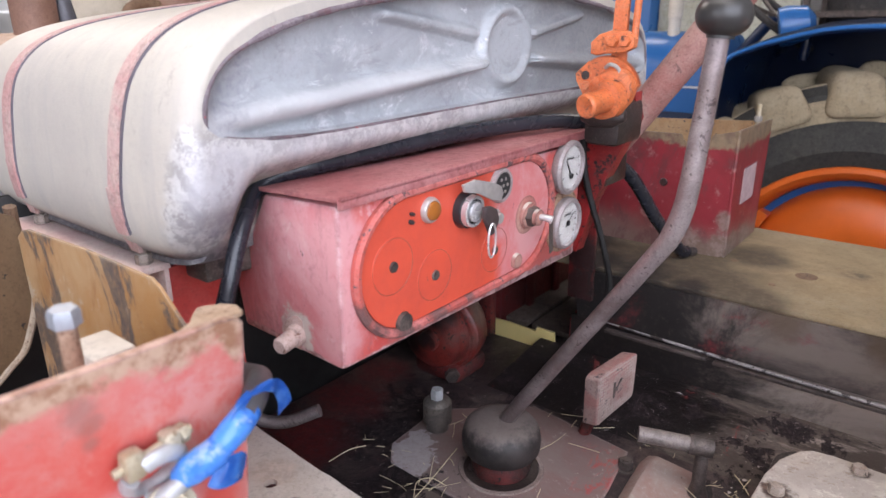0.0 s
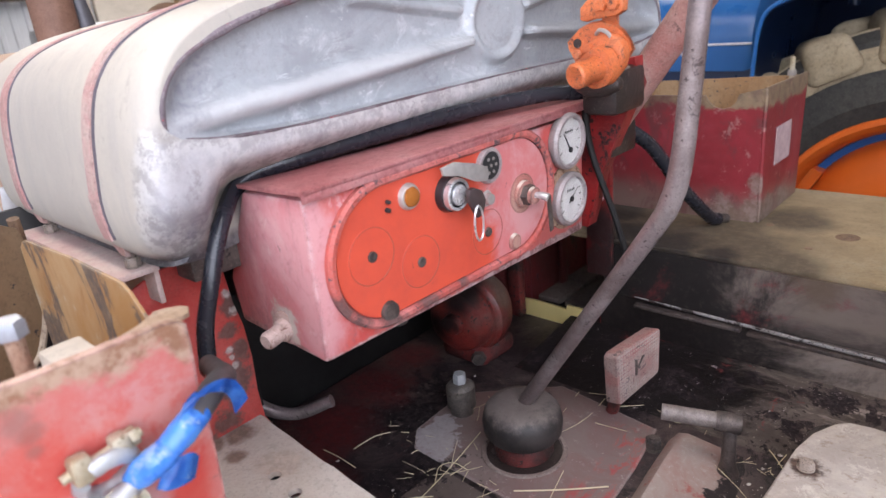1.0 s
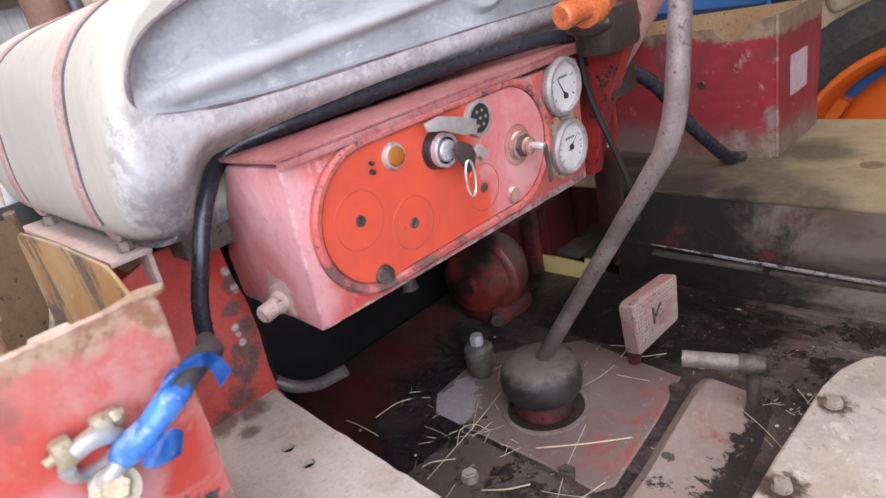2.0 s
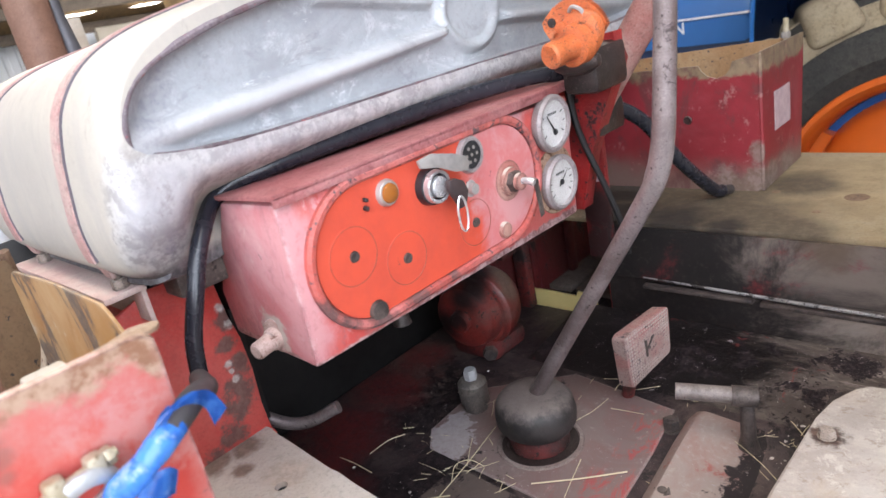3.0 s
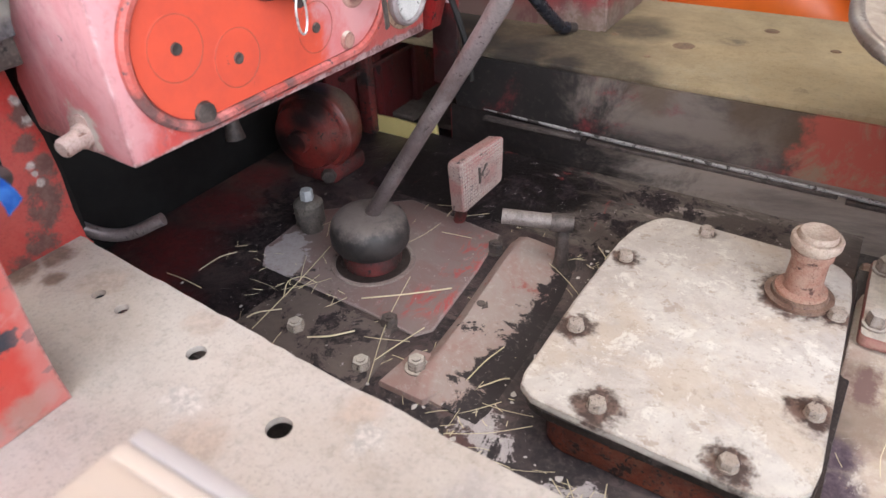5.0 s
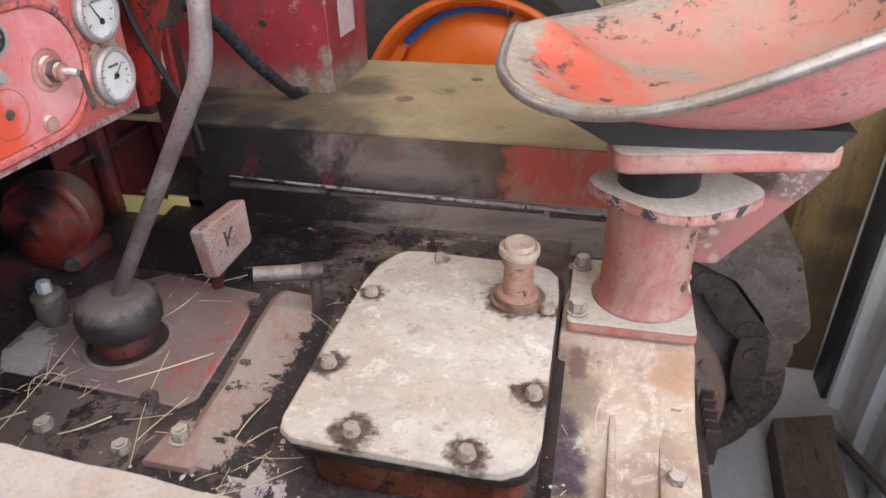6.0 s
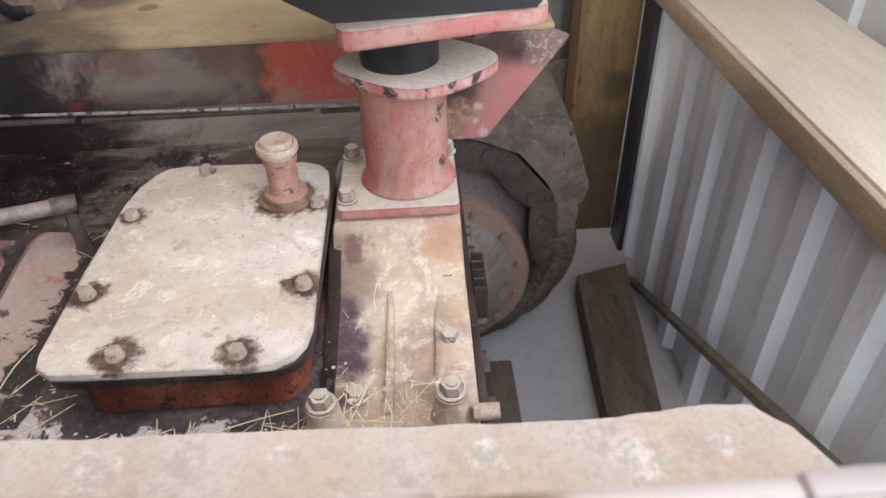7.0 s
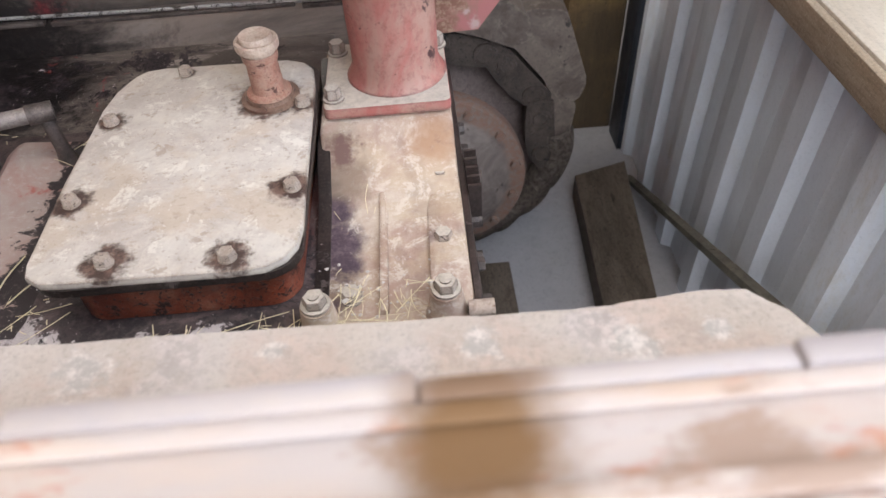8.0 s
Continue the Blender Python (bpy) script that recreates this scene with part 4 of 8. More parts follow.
oval = prism(stadium(0.752, 1.053, 1.050, 1.171), lambda y, z: on_face(y, z, 0.0005), (0.0025, 0, 0))
nodes = Nodes("orange_panel_paint")
big = nodes.noise(16, 7, 0.7, shift=4, warp=0.4)
fade = nodes.ramp(nodes.math("ADD", nodes.axis(1), nodes.math("MULTIPLY", big, 0.10)), 0.985, 1.01)
col = nodes.mix(nodes.ramp(nodes.noise(30, 6, 0.7), 0.35, 0.75), (0.64, 0.085, 0.045), (0.55, 0.075, 0.045))
col = nodes.mix(fade, col, nodes.mix(nodes.ramp(big, 0.4, 0.6), (0.56, 0.17, 0.17), (0.58, 0.27, 0.27)))
spots = nodes.ramp(nodes.noise(75, 5, 0.65, shift=9), 0.70, 0.73)
col = nodes.mix(spots, col, (0.10, 0.05, 0.05))
oval_mat = nodes.done(col, 0.42, 0.0, nodes.noise(160, 4, 0.6), 0.12)
part("oval_plate", oval, oval_mat, ibox, "bright orange oval dash plate")
rim_line = [tuple(on_face(y, z, 0.003)) for y, z in stadium(0.746, 1.048, 1.056, 1.176, 16)]
bm = tube(rim_line + rim_line[:2], 0.0048, 8, 0)
rim_mat = worn("chipped_bead_paint", (0.50, 0.095, 0.075), (0.54, 0.18, 0.165), (0.09, 0.055, 0.06), (0.30, 0.16, 0.15), 9, 0.56, 0.62, 0.5,
                stains=(((tuple(on_face(0.75, 1.08)) + (0.022,), tuple(on_face(0.765, 1.058)) + (0.02,), tuple(on_face(0.80, 1.048)) + (0.024,), tuple(on_face(0.845, 1.048)) + (0.02,), tuple(on_face(0.752, 1.14)) + (0.008,), tuple(on_face(0.90, 1.048)) + (0.012,), tuple(on_face(1.0, 1.176)) + (0.012,), tuple(on_face(1.05, 1.14)) + (0.01,)), 1.8, 60, (0.085, 0.05, 0.048), 0.9),))
part("bead", bm, rim_mat, ibox, "chipped raised bead")
ring_rust = plain("rusty_ring", (0.30, 0.075, 0.045), 0.6)
for y, z, r in ((0.790, 1.114, 0.0265), (0.847, 1.089, 0.0255), (0.944, 1.087, 0.0245)):
    bm = lathe([(0.0028, r), (0.0033, r - 0.0003), (0.0033, r - 0.0012), (0.0029, r - 0.00125), (0.0029, r - 0.0020), (0.0033, r - 0.00205), (0.0033, 0.0)], on_face(y, z), OUTW, 40)
    blank = part("blanking_disc", bm, oval_mat, ibox)
    bm = lathe([(0.003, 0.0052), (0.0050, 0.0046), (0.0050, 0.0012), (0.0042, 0.0)], on_face(y, z), OUTW, 16)
    part("screw", bm, bolt_dark, blank, "dark slotted screw")
    rim_at = [on_face(y + (r - 0.0012) * math.cos(a), z + (r - 0.0012) * math.sin(a), 0.0031) for a in [k * 2 * math.pi / 40 for k in range(42)]]
    part("ring_line", tube(rim_at, 0.0004, 6, 0), ring_rust, blank, "thin rusty ring line")
bezel_mat = worn("pinkish_grey_bezel", (0.30, 0.265, 0.265), (0.38, 0.32, 0.32), (0.13, 0.09, 0.09), (0.46, 0.40, 0.39), 40, 0.64, 0.5, 0.4, 0.3)
lamp = part("warning_lamp", disc(0.838, 1.154, [(0.0, 0.0122), (0.005, 0.0120), (0.008, 0.0104)]), dull_chrome, ibox, "amber warning lamp with chrome bezel")
part("lens", disc(0.838, 1.154, [(0.006, 0.0098), (0.010, 0.0082), (0.0118, 0.0045), (0.0122, 0.0)]), amber, lamp, "amber lens")
key = part("ignition_switch", disc(0.890, 1.143, [(0, 0.0185), (0.004, 0.0185), (0.010, 0.0170), (0.011, 0.0150), (0.015, 0.0150), (0.0155, 0.0115), (0.013, 0.0110), (0.013, 0.0)]), plain("black_switch_bezel", (0.028, 0.026, 0.03), 0.22, 0.2, 60, 0.5), ibox, "black and chrome ignition switch with a key in it")
part("lock_face", disc(0.890, 1.143, [(0.0131, 0.0100), (0.0175, 0.0098), (0.0185, 0.0085), (0.0185, 0.0)], 24), chrome, key, "dark lock face")
part("bezel_ring", disc(0.890, 1.143, [(0.0105, 0.0156), (0.0160, 0.0152), (0.0166, 0.0140), (0.0160, 0.0122), (0.0135, 0.0118)], 28, (False, False)), chrome, key, "bright chrome ring")
bm = prism([(0.866, 1.173), (0.880, 1.176), (0.905, 1.169), (0.925, 1.161), (0.931, 1.153), (0.925, 1.147), (0.905, 1.152), (0.885, 1.162), (0.868, 1.166)], lambda y, z: on_face(y, z, 0.017 + 0.006 * math.sin((y - 0.866) * 48)), (0.003, 0, 0), 0.0006)
part("cover_flap", bm, dull_chrome, key, "worn metal dust flap")
bm = prism([(0.893, 1.147), (0.901, 1.147), (0.911, 1.142), (0.916, 1.131), (0.911, 1.119), (0.904, 1.117), (0.898, 1.128), (0.892, 1.138)], lambda y, z: on_face(y, z, 0.022), (0.004, 0.001, 0), 0.001)
part("key_head", bm, plain("brown_key_plastic", (0.06, 0.042, 0.042), 0.4, 0.1, 60, 0.5), key, "dark key head")
ring_pts = [on_face(0.902 + 0.0062 * math.cos(a), 1.113 + 0.0170 * math.sin(a), 0.028) for a in [k * 2 * math.pi / 18 for k in range(20)]]
part("key_ring", tube(ring_pts, 0.0011, 6, 0), chrome, key, "thin wire key ring")
buzz = part("buzzer", disc(0.949, 1.155, [(0, 0.0182), (0.005, 0.0182), (0.008, 0.0168), (0.008, 0.0140), (0.004, 0.0135)], 28, (True, False)), bezel_mat, ibox, "pale round buzzer with a black grille")
part("grille", disc(0.949, 1.155, [(0.004, 0.0135), (0.0075, 0.013), (0.0075, 0.0)]), ink, buzz, "black grille")
for k in range(7):
    a = k * math.pi / 3
    q = (0, 0) if k == 6 else (0.0075 * math.cos(a), 0.0075 * math.sin(a))
    part("grille_hole", disc(0.949 + q[0], 1.155 + q[1], [(0.0072, 0.0018), (0.0082, 0.0016), (0.0082, 0.0)], 10), steel, buzz)
part("push_switch", disc(0.945, 1.122, [(0, 0.0085), (0.003, 0.0085), (0.004, 0.006), (0.009, 0.0055), (0.0095, 0.0)], 16), dull_chrome, ibox, "small chrome switch")
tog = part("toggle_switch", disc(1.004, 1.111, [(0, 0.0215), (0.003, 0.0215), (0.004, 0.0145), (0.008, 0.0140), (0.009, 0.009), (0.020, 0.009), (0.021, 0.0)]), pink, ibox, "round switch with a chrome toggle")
c = on_face(1.004, 1.111, 0.018)
part("nut", lathe([(0.0085, 0.0115), (0.0155, 0.0110), (0.0155, 0.0)], on_face(1.004, 1.111), OUTW, 6), bolt_dark, tog)
part("toggle", tube([c, c + Vector((0.008, 0.002, 0.0)), c + Vector((0.015, 0.004, -0.002))], [0.0035, 0.0038, 0.0045], 10), chrome, tog, "chrome toggle")
bm = prism([(1.020, 1.107), (1.027, 1.106), (1.032, 1.066), (1.026, 1.064)], lambda y, z: on_face(y, z, 0.022), (0.0015, 0, 0))
part("tag", bm, bolt_dark, tog, "hanging metal tag")
for y, z, r, m in ((0.802, 1.058, 0.010, bolt_dark), (0.986, 1.063, 0.009, pink), (0.812, 1.149, 0.0022, ink), (0.813, 1.156, 0.0018, ink)):
    part("bolt_head", disc(y, z, [(0.003, r), (0.007, r * 0.9), (0.008, 0.0)], 12), m, ibox)
bm = prism(rounded(1.054, 1.046, 1.125, 1.122, 0.034, 8), lambda y, z: on_face(y, z, 0.0005), (0.002, 0, 0))
part("gauge_backing", bm, rust_edge, ibox, "brown rusty backing plate")
for gy, gz, needle in ((1.086, 1.150, -118), (1.089, 1.082, 38)):
    g = part("gauge", disc(gy, gz, [(0, 0.0285), (0.004, 0.0315), (0.010, 0.0315), (0.013, 0.029), (0.013, 0.0262), (0.008, 0.0255)], 40, (True, False)), bezel_mat, ibox, "round white dial gauge with chrome bezel")
    part("dial", disc(gy, gz, [(0.006, 0.026), (0.0085, 0.026), (0.0085, 0.0)], 36), gauge_white, g, "white dial")
    bm = bmesh.new()
    for k in range(9 if gz > 1.1 else 13):
        a = radians(215 - k * (31 if gz > 1.1 else 21))
        d0, d1 = Vector((0, math.cos(a), math.sin(a))), Vector((0, -math.sin(a), math.cos(a)))
        p = on_face(gy, gz, 0.0089)
        long = 0.0175 if k % 2 == 0 else 0.0195
        bm.faces.new([bm.verts.new(p + d0 * q + d1 * w) for q, w in ((long, -0.0007), (0.0225, -0.0007), (0.0225, 0.0007), (long, 0.0007))])
    for k in range(5):
        p = on_face(gy, gz, 0.0089)
        bm.faces.new([bm.verts.new(p + Vector((0, -0.008 + 0.0034 * k + w, 0.009 + h))) for w, h in ((0, 0), (0.0024, 0), (0.0024, 0.003), (0, 0.003))])
    bmesh.ops.solidify(bm, geom=bm.faces[:], thickness=0.0003)
    part("scale_mark", bm, ink, g)
    a = radians(needle)
    d0, d1 = Vector((0, math.cos(a), math.sin(a))), Vector((0, -math.sin(a), math.cos(a)))
    p = on_face(gy, gz, 0.0098)
    o = Vector((0, 0, 0)) if gz < 1.1 else Vector((0, 0.001, -0.010))
    bm = bmesh.new()
    bm.faces.new([bm.verts.new(p + o + d0 * q + d1 * w) for q, w in ((-0.006, -0.0011), (0.019, -0.0004), (0.019, 0.0004), (-0.006, 0.0011))] if gz < 1.1 else [bm.verts.new(p + o + Vector((0, y, z))) for y, z in ((-0.001, 0.0), (-0.013, 0.020), (-0.0118, 0.0205), (0.001, 0.001))])
    bmesh.ops.solidify(bm, geom=bm.faces[:], thickness=0.0005)
    part("needle", bm, ink, g, "black needle")
    part("hub", lathe([(0, 0.0034), (0.0018, 0.003), (0.0018, 0)], p + o, OUTW, 14), ink, g)
    cover = part("gauge_glass", disc(gy, gz, [(0.0108, 0.0262), (0.0114, 0.0262)], 36), glass, g, "clear glass")
    cover.visible_shadow = False
pink_dust_tap = worn("dull_pink_tap", (0.34, 0.20, 0.175), (0.42, 0.30, 0.27), (0.17, 0.09, 0.07), (0.50, 0.40, 0.36), 30, 0.6, 0.52, 0.6)
tap = part("tap", lathe([(0, 0.017), (0.003, 0.0165), (0.004, 0.0105), (0.010, 0.0100), (0.011, 0.0080), (0.026, 0.0080), (0.028, 0.0065), (0.028, 0)], (-0.168, 0.740, 1.052), (0.15, -1, -0.08), 12), pink_dust_tap, ibox, "rusty drain tap")

# ---- battery cable over the box ----
cable = thing("power_cable", (-0.1, 1.52, 0.92), "thick black cable lying over the instrument box", "cable")
part("sheath", tube([(-0.150, 0.656, 1.058), (-0.172, 0.662, 1.046), (-0.188, 0.670, 1.045), (-0.192, 0.677, 1.074), (-0.192, 0.691, 1.110), (-0.196, 0.705, 1.138), (-0.204, 0.722, 1.158), (-0.2165, 0.742, 1.172), (-0.2150, 0.765, 1.182), (-0.203, 0.80, 1.187), (-0.194, 0.84, 1.190), (-0.184, 0.90, 1.1925), (-0.176, 0.96, 1.1945), (-0.166, 1.015, 1.1955), (-0.152, 1.062, 1.1965), (-0.128, 1.12, 1.1965), (-0.105, 1.16, 1.190)], [0.0074] * 8 + [0.0086] * 9, 14, 6), cable_black, cable)
part("sheath", tube([(-0.20, 1.20, 1.15), (-0.17, 1.29, 1.13), (-0.142, 1.37, 1.085), (-0.118, 1.44, 1.0), (-0.098, 1.505, 0.935), (-0.092, 1.526, 0.925)], 0.0105, 12), cable_black, cable)
part("lug", tube([(-0.096, 1.515, 0.928), (-0.085, 1.545, 0.922)], 0.008, 10, 2), bolt_dark, cable, "bare cable lug")

# ---- gearbox and driver's floor ----
def grime(n, c, much=0.5):
    """Black grease and small pale flecks that run on over all the floor's plates."""
    fine = n.noise(120, 6, 0.78, shift=1)
    field = n.math("ADD", n.noise(9, 9, 0.76, shift=41, warp=0.7), n.math("MULTIPLY", n.math("SUBTRACT", n.noise(34, 7, 0.78, shift=43), 0.5), 0.35))
    c = n.mix(n.ramp(field, much + 0.02, much + 0.05), c, n.mix(n.ramp(fine, 0.42, 0.66), (0.013, 0.009, 0.011), (0.06, 0.043, 0.044)))
    c = n.mix(n.ramp(n.noise(52, 7, 0.8, shift=47, warp=0.3), 0.635, 0.655), c, (0.42, 0.37, 0.365))
    return n.mix(n.ramp(n.noise(210, 4, 0.7, shift=49), 0.68, 0.70), c, (0.50, 0.46, 0.43)), fine


n = Nodes("oily_floor_grease")
big = n.noise(11, 8, 0.75, shift=2, warp=0.6)
c = n.mix(n.ramp(big, 0.40, 0.62), (0.035, 0.024, 0.026), (0.13, 0.092, 0.085))
c = n.mix(n.ramp(n.noise(8, 7, 0.72, shift=19, warp=0.4), 0.56, 0.64), c, (0.10, 0.045, 0.042))

c = n.mix(n.blotch(((0.10, 0.885, 0.035), (0.135, 0.86, 0.03), (0.075, 0.93, 0.022), (0.22, 0.845, 0.04), (0.30, 0.85, 0.03)), 0.728, 2.2, 40, 0.62, 0.74), c, (0.44, 0.39, 0.385))
c, fine = grime(n, c, 0.47)
c = n.mix(n.math("MULTIPLY", n.blotch(((-0.44, 0.93, 0.10), (-0.40, 0.86, 0.09), (-0.46, 1.05, 0.09), (-0.47, 1.15, 0.07), (-0.34, 0.84, 0.06)), 0.728, 1.2, 18, 0.2, 1.05), 0.85), c, n.mix(n.ramp(fine, 0.4, 0.65), (0.20, 0.028, 0.028), (0.10, 0.022, 0.022)))
oily = n.done(c, n.math("ADD", n.math("MULTIPLY", big, 0.6), 0.20), 0.0, n.math("ADD", fine, big), 0.6)
gear = thing("gearbox_housing", (0.1, 1.05, 0.0), "dusty red and black gearbox casting that forms the cab floor", "gearbox")
bm = box((-0.50, 0.80, 0.35), (0.40, 1.30, 0.728), 0.006)
part("main_case", bm, grease, gear)
bm = box((-0.52, 0.735, 0.706), (0.405, 1.395, 0.728), 0.003)
part("floor_plate", bm, oily, gear, "oily black floor plate")
n = Nodes("lever_plate_paint")
big = n.noise(10, 8, 0.74, shift=6, warp=0.6)
c = n.mix(n.ramp(big, 0.40, 0.62), (0.215, 0.160, 0.145), (0.21, 0.125, 0.115))
c = n.mix(n.math("MULTIPLY", n.ramp(n.noise(40, 7, 0.78, shift=8), 0.45, 0.66), 0.6), c, (0.22, 0.155, 0.145))
smear = n.math("MULTIPLY", n.ramp(n.noise(30, 8, 0.76, (1.5, 0.7, 1), 63, 0.6), 0.47, 0.60), n.blotch(((-0.035, 1.02, 0.05), (-0.030, 1.10, 0.055), (-0.07, 0.985, 0.03), (-0.05, 1.15, 0.05)), 0.735, 1.4, 24, 0.3, 1.0))
c = n.mix(smear, c, (0.40, 0.075, 0.07))
c = n.mix(n.math("MULTIPLY", n.edge(0.006, 0.5, 50), 0.6), c, (0.42, 0.36, 0.345))
c, fine = grime(n, c, 0.60)
c = n.mix(n.blotch(((-0.275, 1.000, 0.040), (-0.250, 0.985, 0.030), (-0.285, 1.03, 0.030)), 0.735, 2.2, 45, 0.66, 0.80), c, n.mix(n.ramp(fine, 0.4, 0.7), (0.42, 0.37, 0.365), (0.34, 0.285, 0.28)))
lever_plate_mat = n.done(c, 0.6, 0.0, fine, 0.35)
pts = [(-0.312, 1.0), (-0.285, 0.968), (-0.10, 0.960), (-0.022, 0.953), (-0.008, 0.972), (-0.020, 1.10), (-0.034, 1.19), (-0.20, 1.212), (-0.318, 1.11)]
part("lever_plate", prism(pts, lambda x, y: (x, y, 0.7285), (0, 0, 0.0025), 0.001), lever_plate_mat, gear, "red brown plate round the lever")
n = Nodes("oily_brown_mat")
big = n.noise(12, 7, 0.7, shift=3, warp=0.4)
fine = n.noise(120, 6, 0.75, shift=2)
c = n.mix(n.ramp(big, 0.36, 0.62), (0.105, 0.078, 0.070), (0.15, 0.115, 0.102))
c, fine = grime(n, c, 0.54)
part("floor_strip", prism([(-0.232, 0.80), (-0.225, 0.956), (-0.12, 0.950), (-0.052, 0.948), (-0.030, 0.90), (-0.02, 0.80)], lambda x, y: (x, y, 0.7284), (0, 0, 0.0035), 0.001), n.done(c, 0.6, 0.0, fine, 0.4), gear, "oily brown strip of floor plate")
n = Nodes("scuffed_rib_paint")
big = n.noise(14, 8, 0.72, (1, 0.6, 1), 5, 0.6)
fine = n.noise(120, 6, 0.75, shift=2)
c = n.mix(n.ramp(big, 0.38, 0.60), (0.35, 0.275, 0.245), (0.33, 0.205, 0.18))
c = n.mix(n.math("MULTIPLY", n.ramp(fine, 0.5, 0.7), 0.5), c, (0.47, 0.42, 0.38))
c = n.mix(n.ramp(n.noise(16, 7, 0.7, shift=11), 0.62, 0.72), c, (0.34, 0.10, 0.085))
side_f = n.math("ADD", n.axis(0), n.math("MULTIPLY", n.math("SUBTRACT", n.noise(20, 8, 0.75, shift=7, warp=0.4), 0.5), 0.16))
c = n.mix(n.ramp(side_f, 0.070, 0.078), c, n.mix(n.ramp(fine, 0.55, 0.68), (0.022, 0.015, 0.016), (0.09, 0.065, 0.065)))
c, fine = grime(n, c, 0.60)
rib_mat = n.done(c, 0.62, 0.0, n.math("ADD", fine, big), 0.4)
bm = bmesh.new()
sec = [(-0.040, 0.0), (-0.037, 0.006), (-0.024, 0.015), (-0.019, 0.0145), (0.030, 0.005), (0.062, 0.0)]
rows = []
for y, cx, s in ((0.875, 0.052, 0.45), (0.895, 0.050, 0.9), (1.0, 0.046, 1.05), (1.12, 0.034, 1.1), (1.175, 0.028, 0.95), (1.20, 0.025, 0.4)):
    rows.append([bm.verts.new((cx + u * (0.75 + 0.25 * s), y, 0.7285 + h * s)) for u, h in sec])
for p, q in zip(rows, rows[1:]):
    for k in range(5):
        bm.faces.new((p[k], p[k + 1], q[k + 1], q[k]))
bm.faces.new(rows[0])
bm.faces.new(rows[-1][::-1])
part("cast_rib", bm, rib_mat, gear, "scuffed cast rib")
bm = prism([(-0.012, 0.868), (0.045, 0.868), (0.06, 0.90), (0.03, 0.935), (-0.005, 0.93)], lambda x, y: (x, y, 0.7286), (0, 0, 0.009), 0.003)
part("rib_foot", bm, rib_mat, gear)

# rear half of the casting
n = Nodes("dusty_rear_casting")
big = n.noise(9, 8, 0.7, shift=5, warp=0.5)
fine = n.noise(90, 7, 0.78)
c = n.mix(n.ramp(big, 0.36, 0.62), (0.38, 0.26, 0.21), (0.54, 0.45, 0.37))
c = n.mix(n.math("MULTIPLY", n.ramp(fine, 0.48, 0.66), 0.55), c, (0.62, 0.56, 0.48))
c = n.mix(n.math("MULTIPLY", n.ramp(n.noise(13, 7, 0.7, (1, 0.5, 1), 9), 0.58, 0.68), 0.6), c, (0.27, 0.18, 0.15))
wet = n.blotch(((0.424, 0.93, 0.040), (0.424, 0.965, 0.044), (0.418, 1.01, 0.036), (0.422, 0.895, 0.036), (0.414, 1.05, 0.026)), 0.735, 0.7, 26)
c = n.mix(wet, c, n.mix(n.ramp(fine, 0.4, 0.65), (0.075, 0.05, 0.068), (0.16, 0.115, 0.13)))
c = n.mix(n.math("MULTIPLY", n.blotch(((0.520, 1.0, 0.022), (0.518, 1.03, 0.022), (0.515, 1.06, 0.025), (0.523, 0.96, 0.014)), 0.74, 0.9, 30, 0.3, 1.0), 0.6), c, (0.24, 0.20, 0.21))
c = n.mix(n.math("MULTIPLY", n.ramp(n.noise(6, 7, 0.7, shift=19, warp=0.6), 0.48, 0.60), 0.6), c, (0.46, 0.35, 0.24))
c = n.mix(n.math("MULTIPLY", n.ramp(n.noise(26, 8, 0.8, shift=29, warp=0.4), 0.54, 0.62), 0.7), c, (0.64, 0.57, 0.50))
c = n.mix(n.math("MULTIPLY", n.blotch(((0.432, 1.05, 0.045), (0.428, 1.10, 0.04)), 0.75, 1.2, 30, 0.3, 1.0), 0.8), c, (0.21, 0.155, 0.115))
c = n.mix(n.math("MULTIPLY", n.blotch(((0.535, 1.09, 0.045), (0.50, 1.115, 0.03)), 0.765, 1.2, 30, 0.3, 1.0), 0.8), c, (0.38, 0.22, 0.13))
c = n.mix(n.blotch(((0.43, 1.09, 0.04), (0.45, 1.12, 0.04), (0.55, 1.10, 0.03)), 0.75, 1.4, 40), c, (0.17, 0.10, 0.085))
c = n.mix(n.math("MULTIPLY", n.edge(0.008, 0.5, 60), 0.6), c, n.mix(n.ramp(fine, 0.42, 0.6), (0.22, 0.12, 0.085), (0.50, 0.40, 0.32)))
casting = n.done(c, 0.82, 0.0, n.math("ADD", fine, big), 0.6)
bm = prism([(0.845, 0.30), (0.845, 0.712), (0.853, 0.724), (0.95, 0.728), (1.02, 0.738), (1.08, 0.765), (1.105, 0.782), (1.27, 0.786), (1.30, 0.77), (1.30, 0.30)], lambda y, z: (0.405, y, z), (0.157, 0, 0))
bmesh.ops.bevel(bm, geom=[e for e in bm.edges if abs(e.verts[0].co.x - e.verts[1].co.x) < 1e-4], offset=0.006, segments=2, profile=0.5, affect="EDGES")
part("rear_case", bm, casting, gear)
bm = prism([(0.862, 0.728), (0.95, 0.7295), (1.02, 0.7395), (1.08, 0.7665), (1.25, 0.79), (1.25, 0.76), (0.862, 0.70)], lambda y, z: (0.4015, y, z), (0.015, 0, 0), 0.002)
part("dark_joint", bm, grease, gear, "black oily joint")
bm = prism([(0.468, 0.866), (0.477, 0.866), (0.4785, 1.0), (0.476, 1.035), (0.470, 1.035), (0.4695, 1.0)], lambda x, y: (x, y, 0.7255 + 0.14 * max(y - 0.95, 0)), (0, 0, 0.0060), 0.002)
part("cast_web", bm, casting, gear)
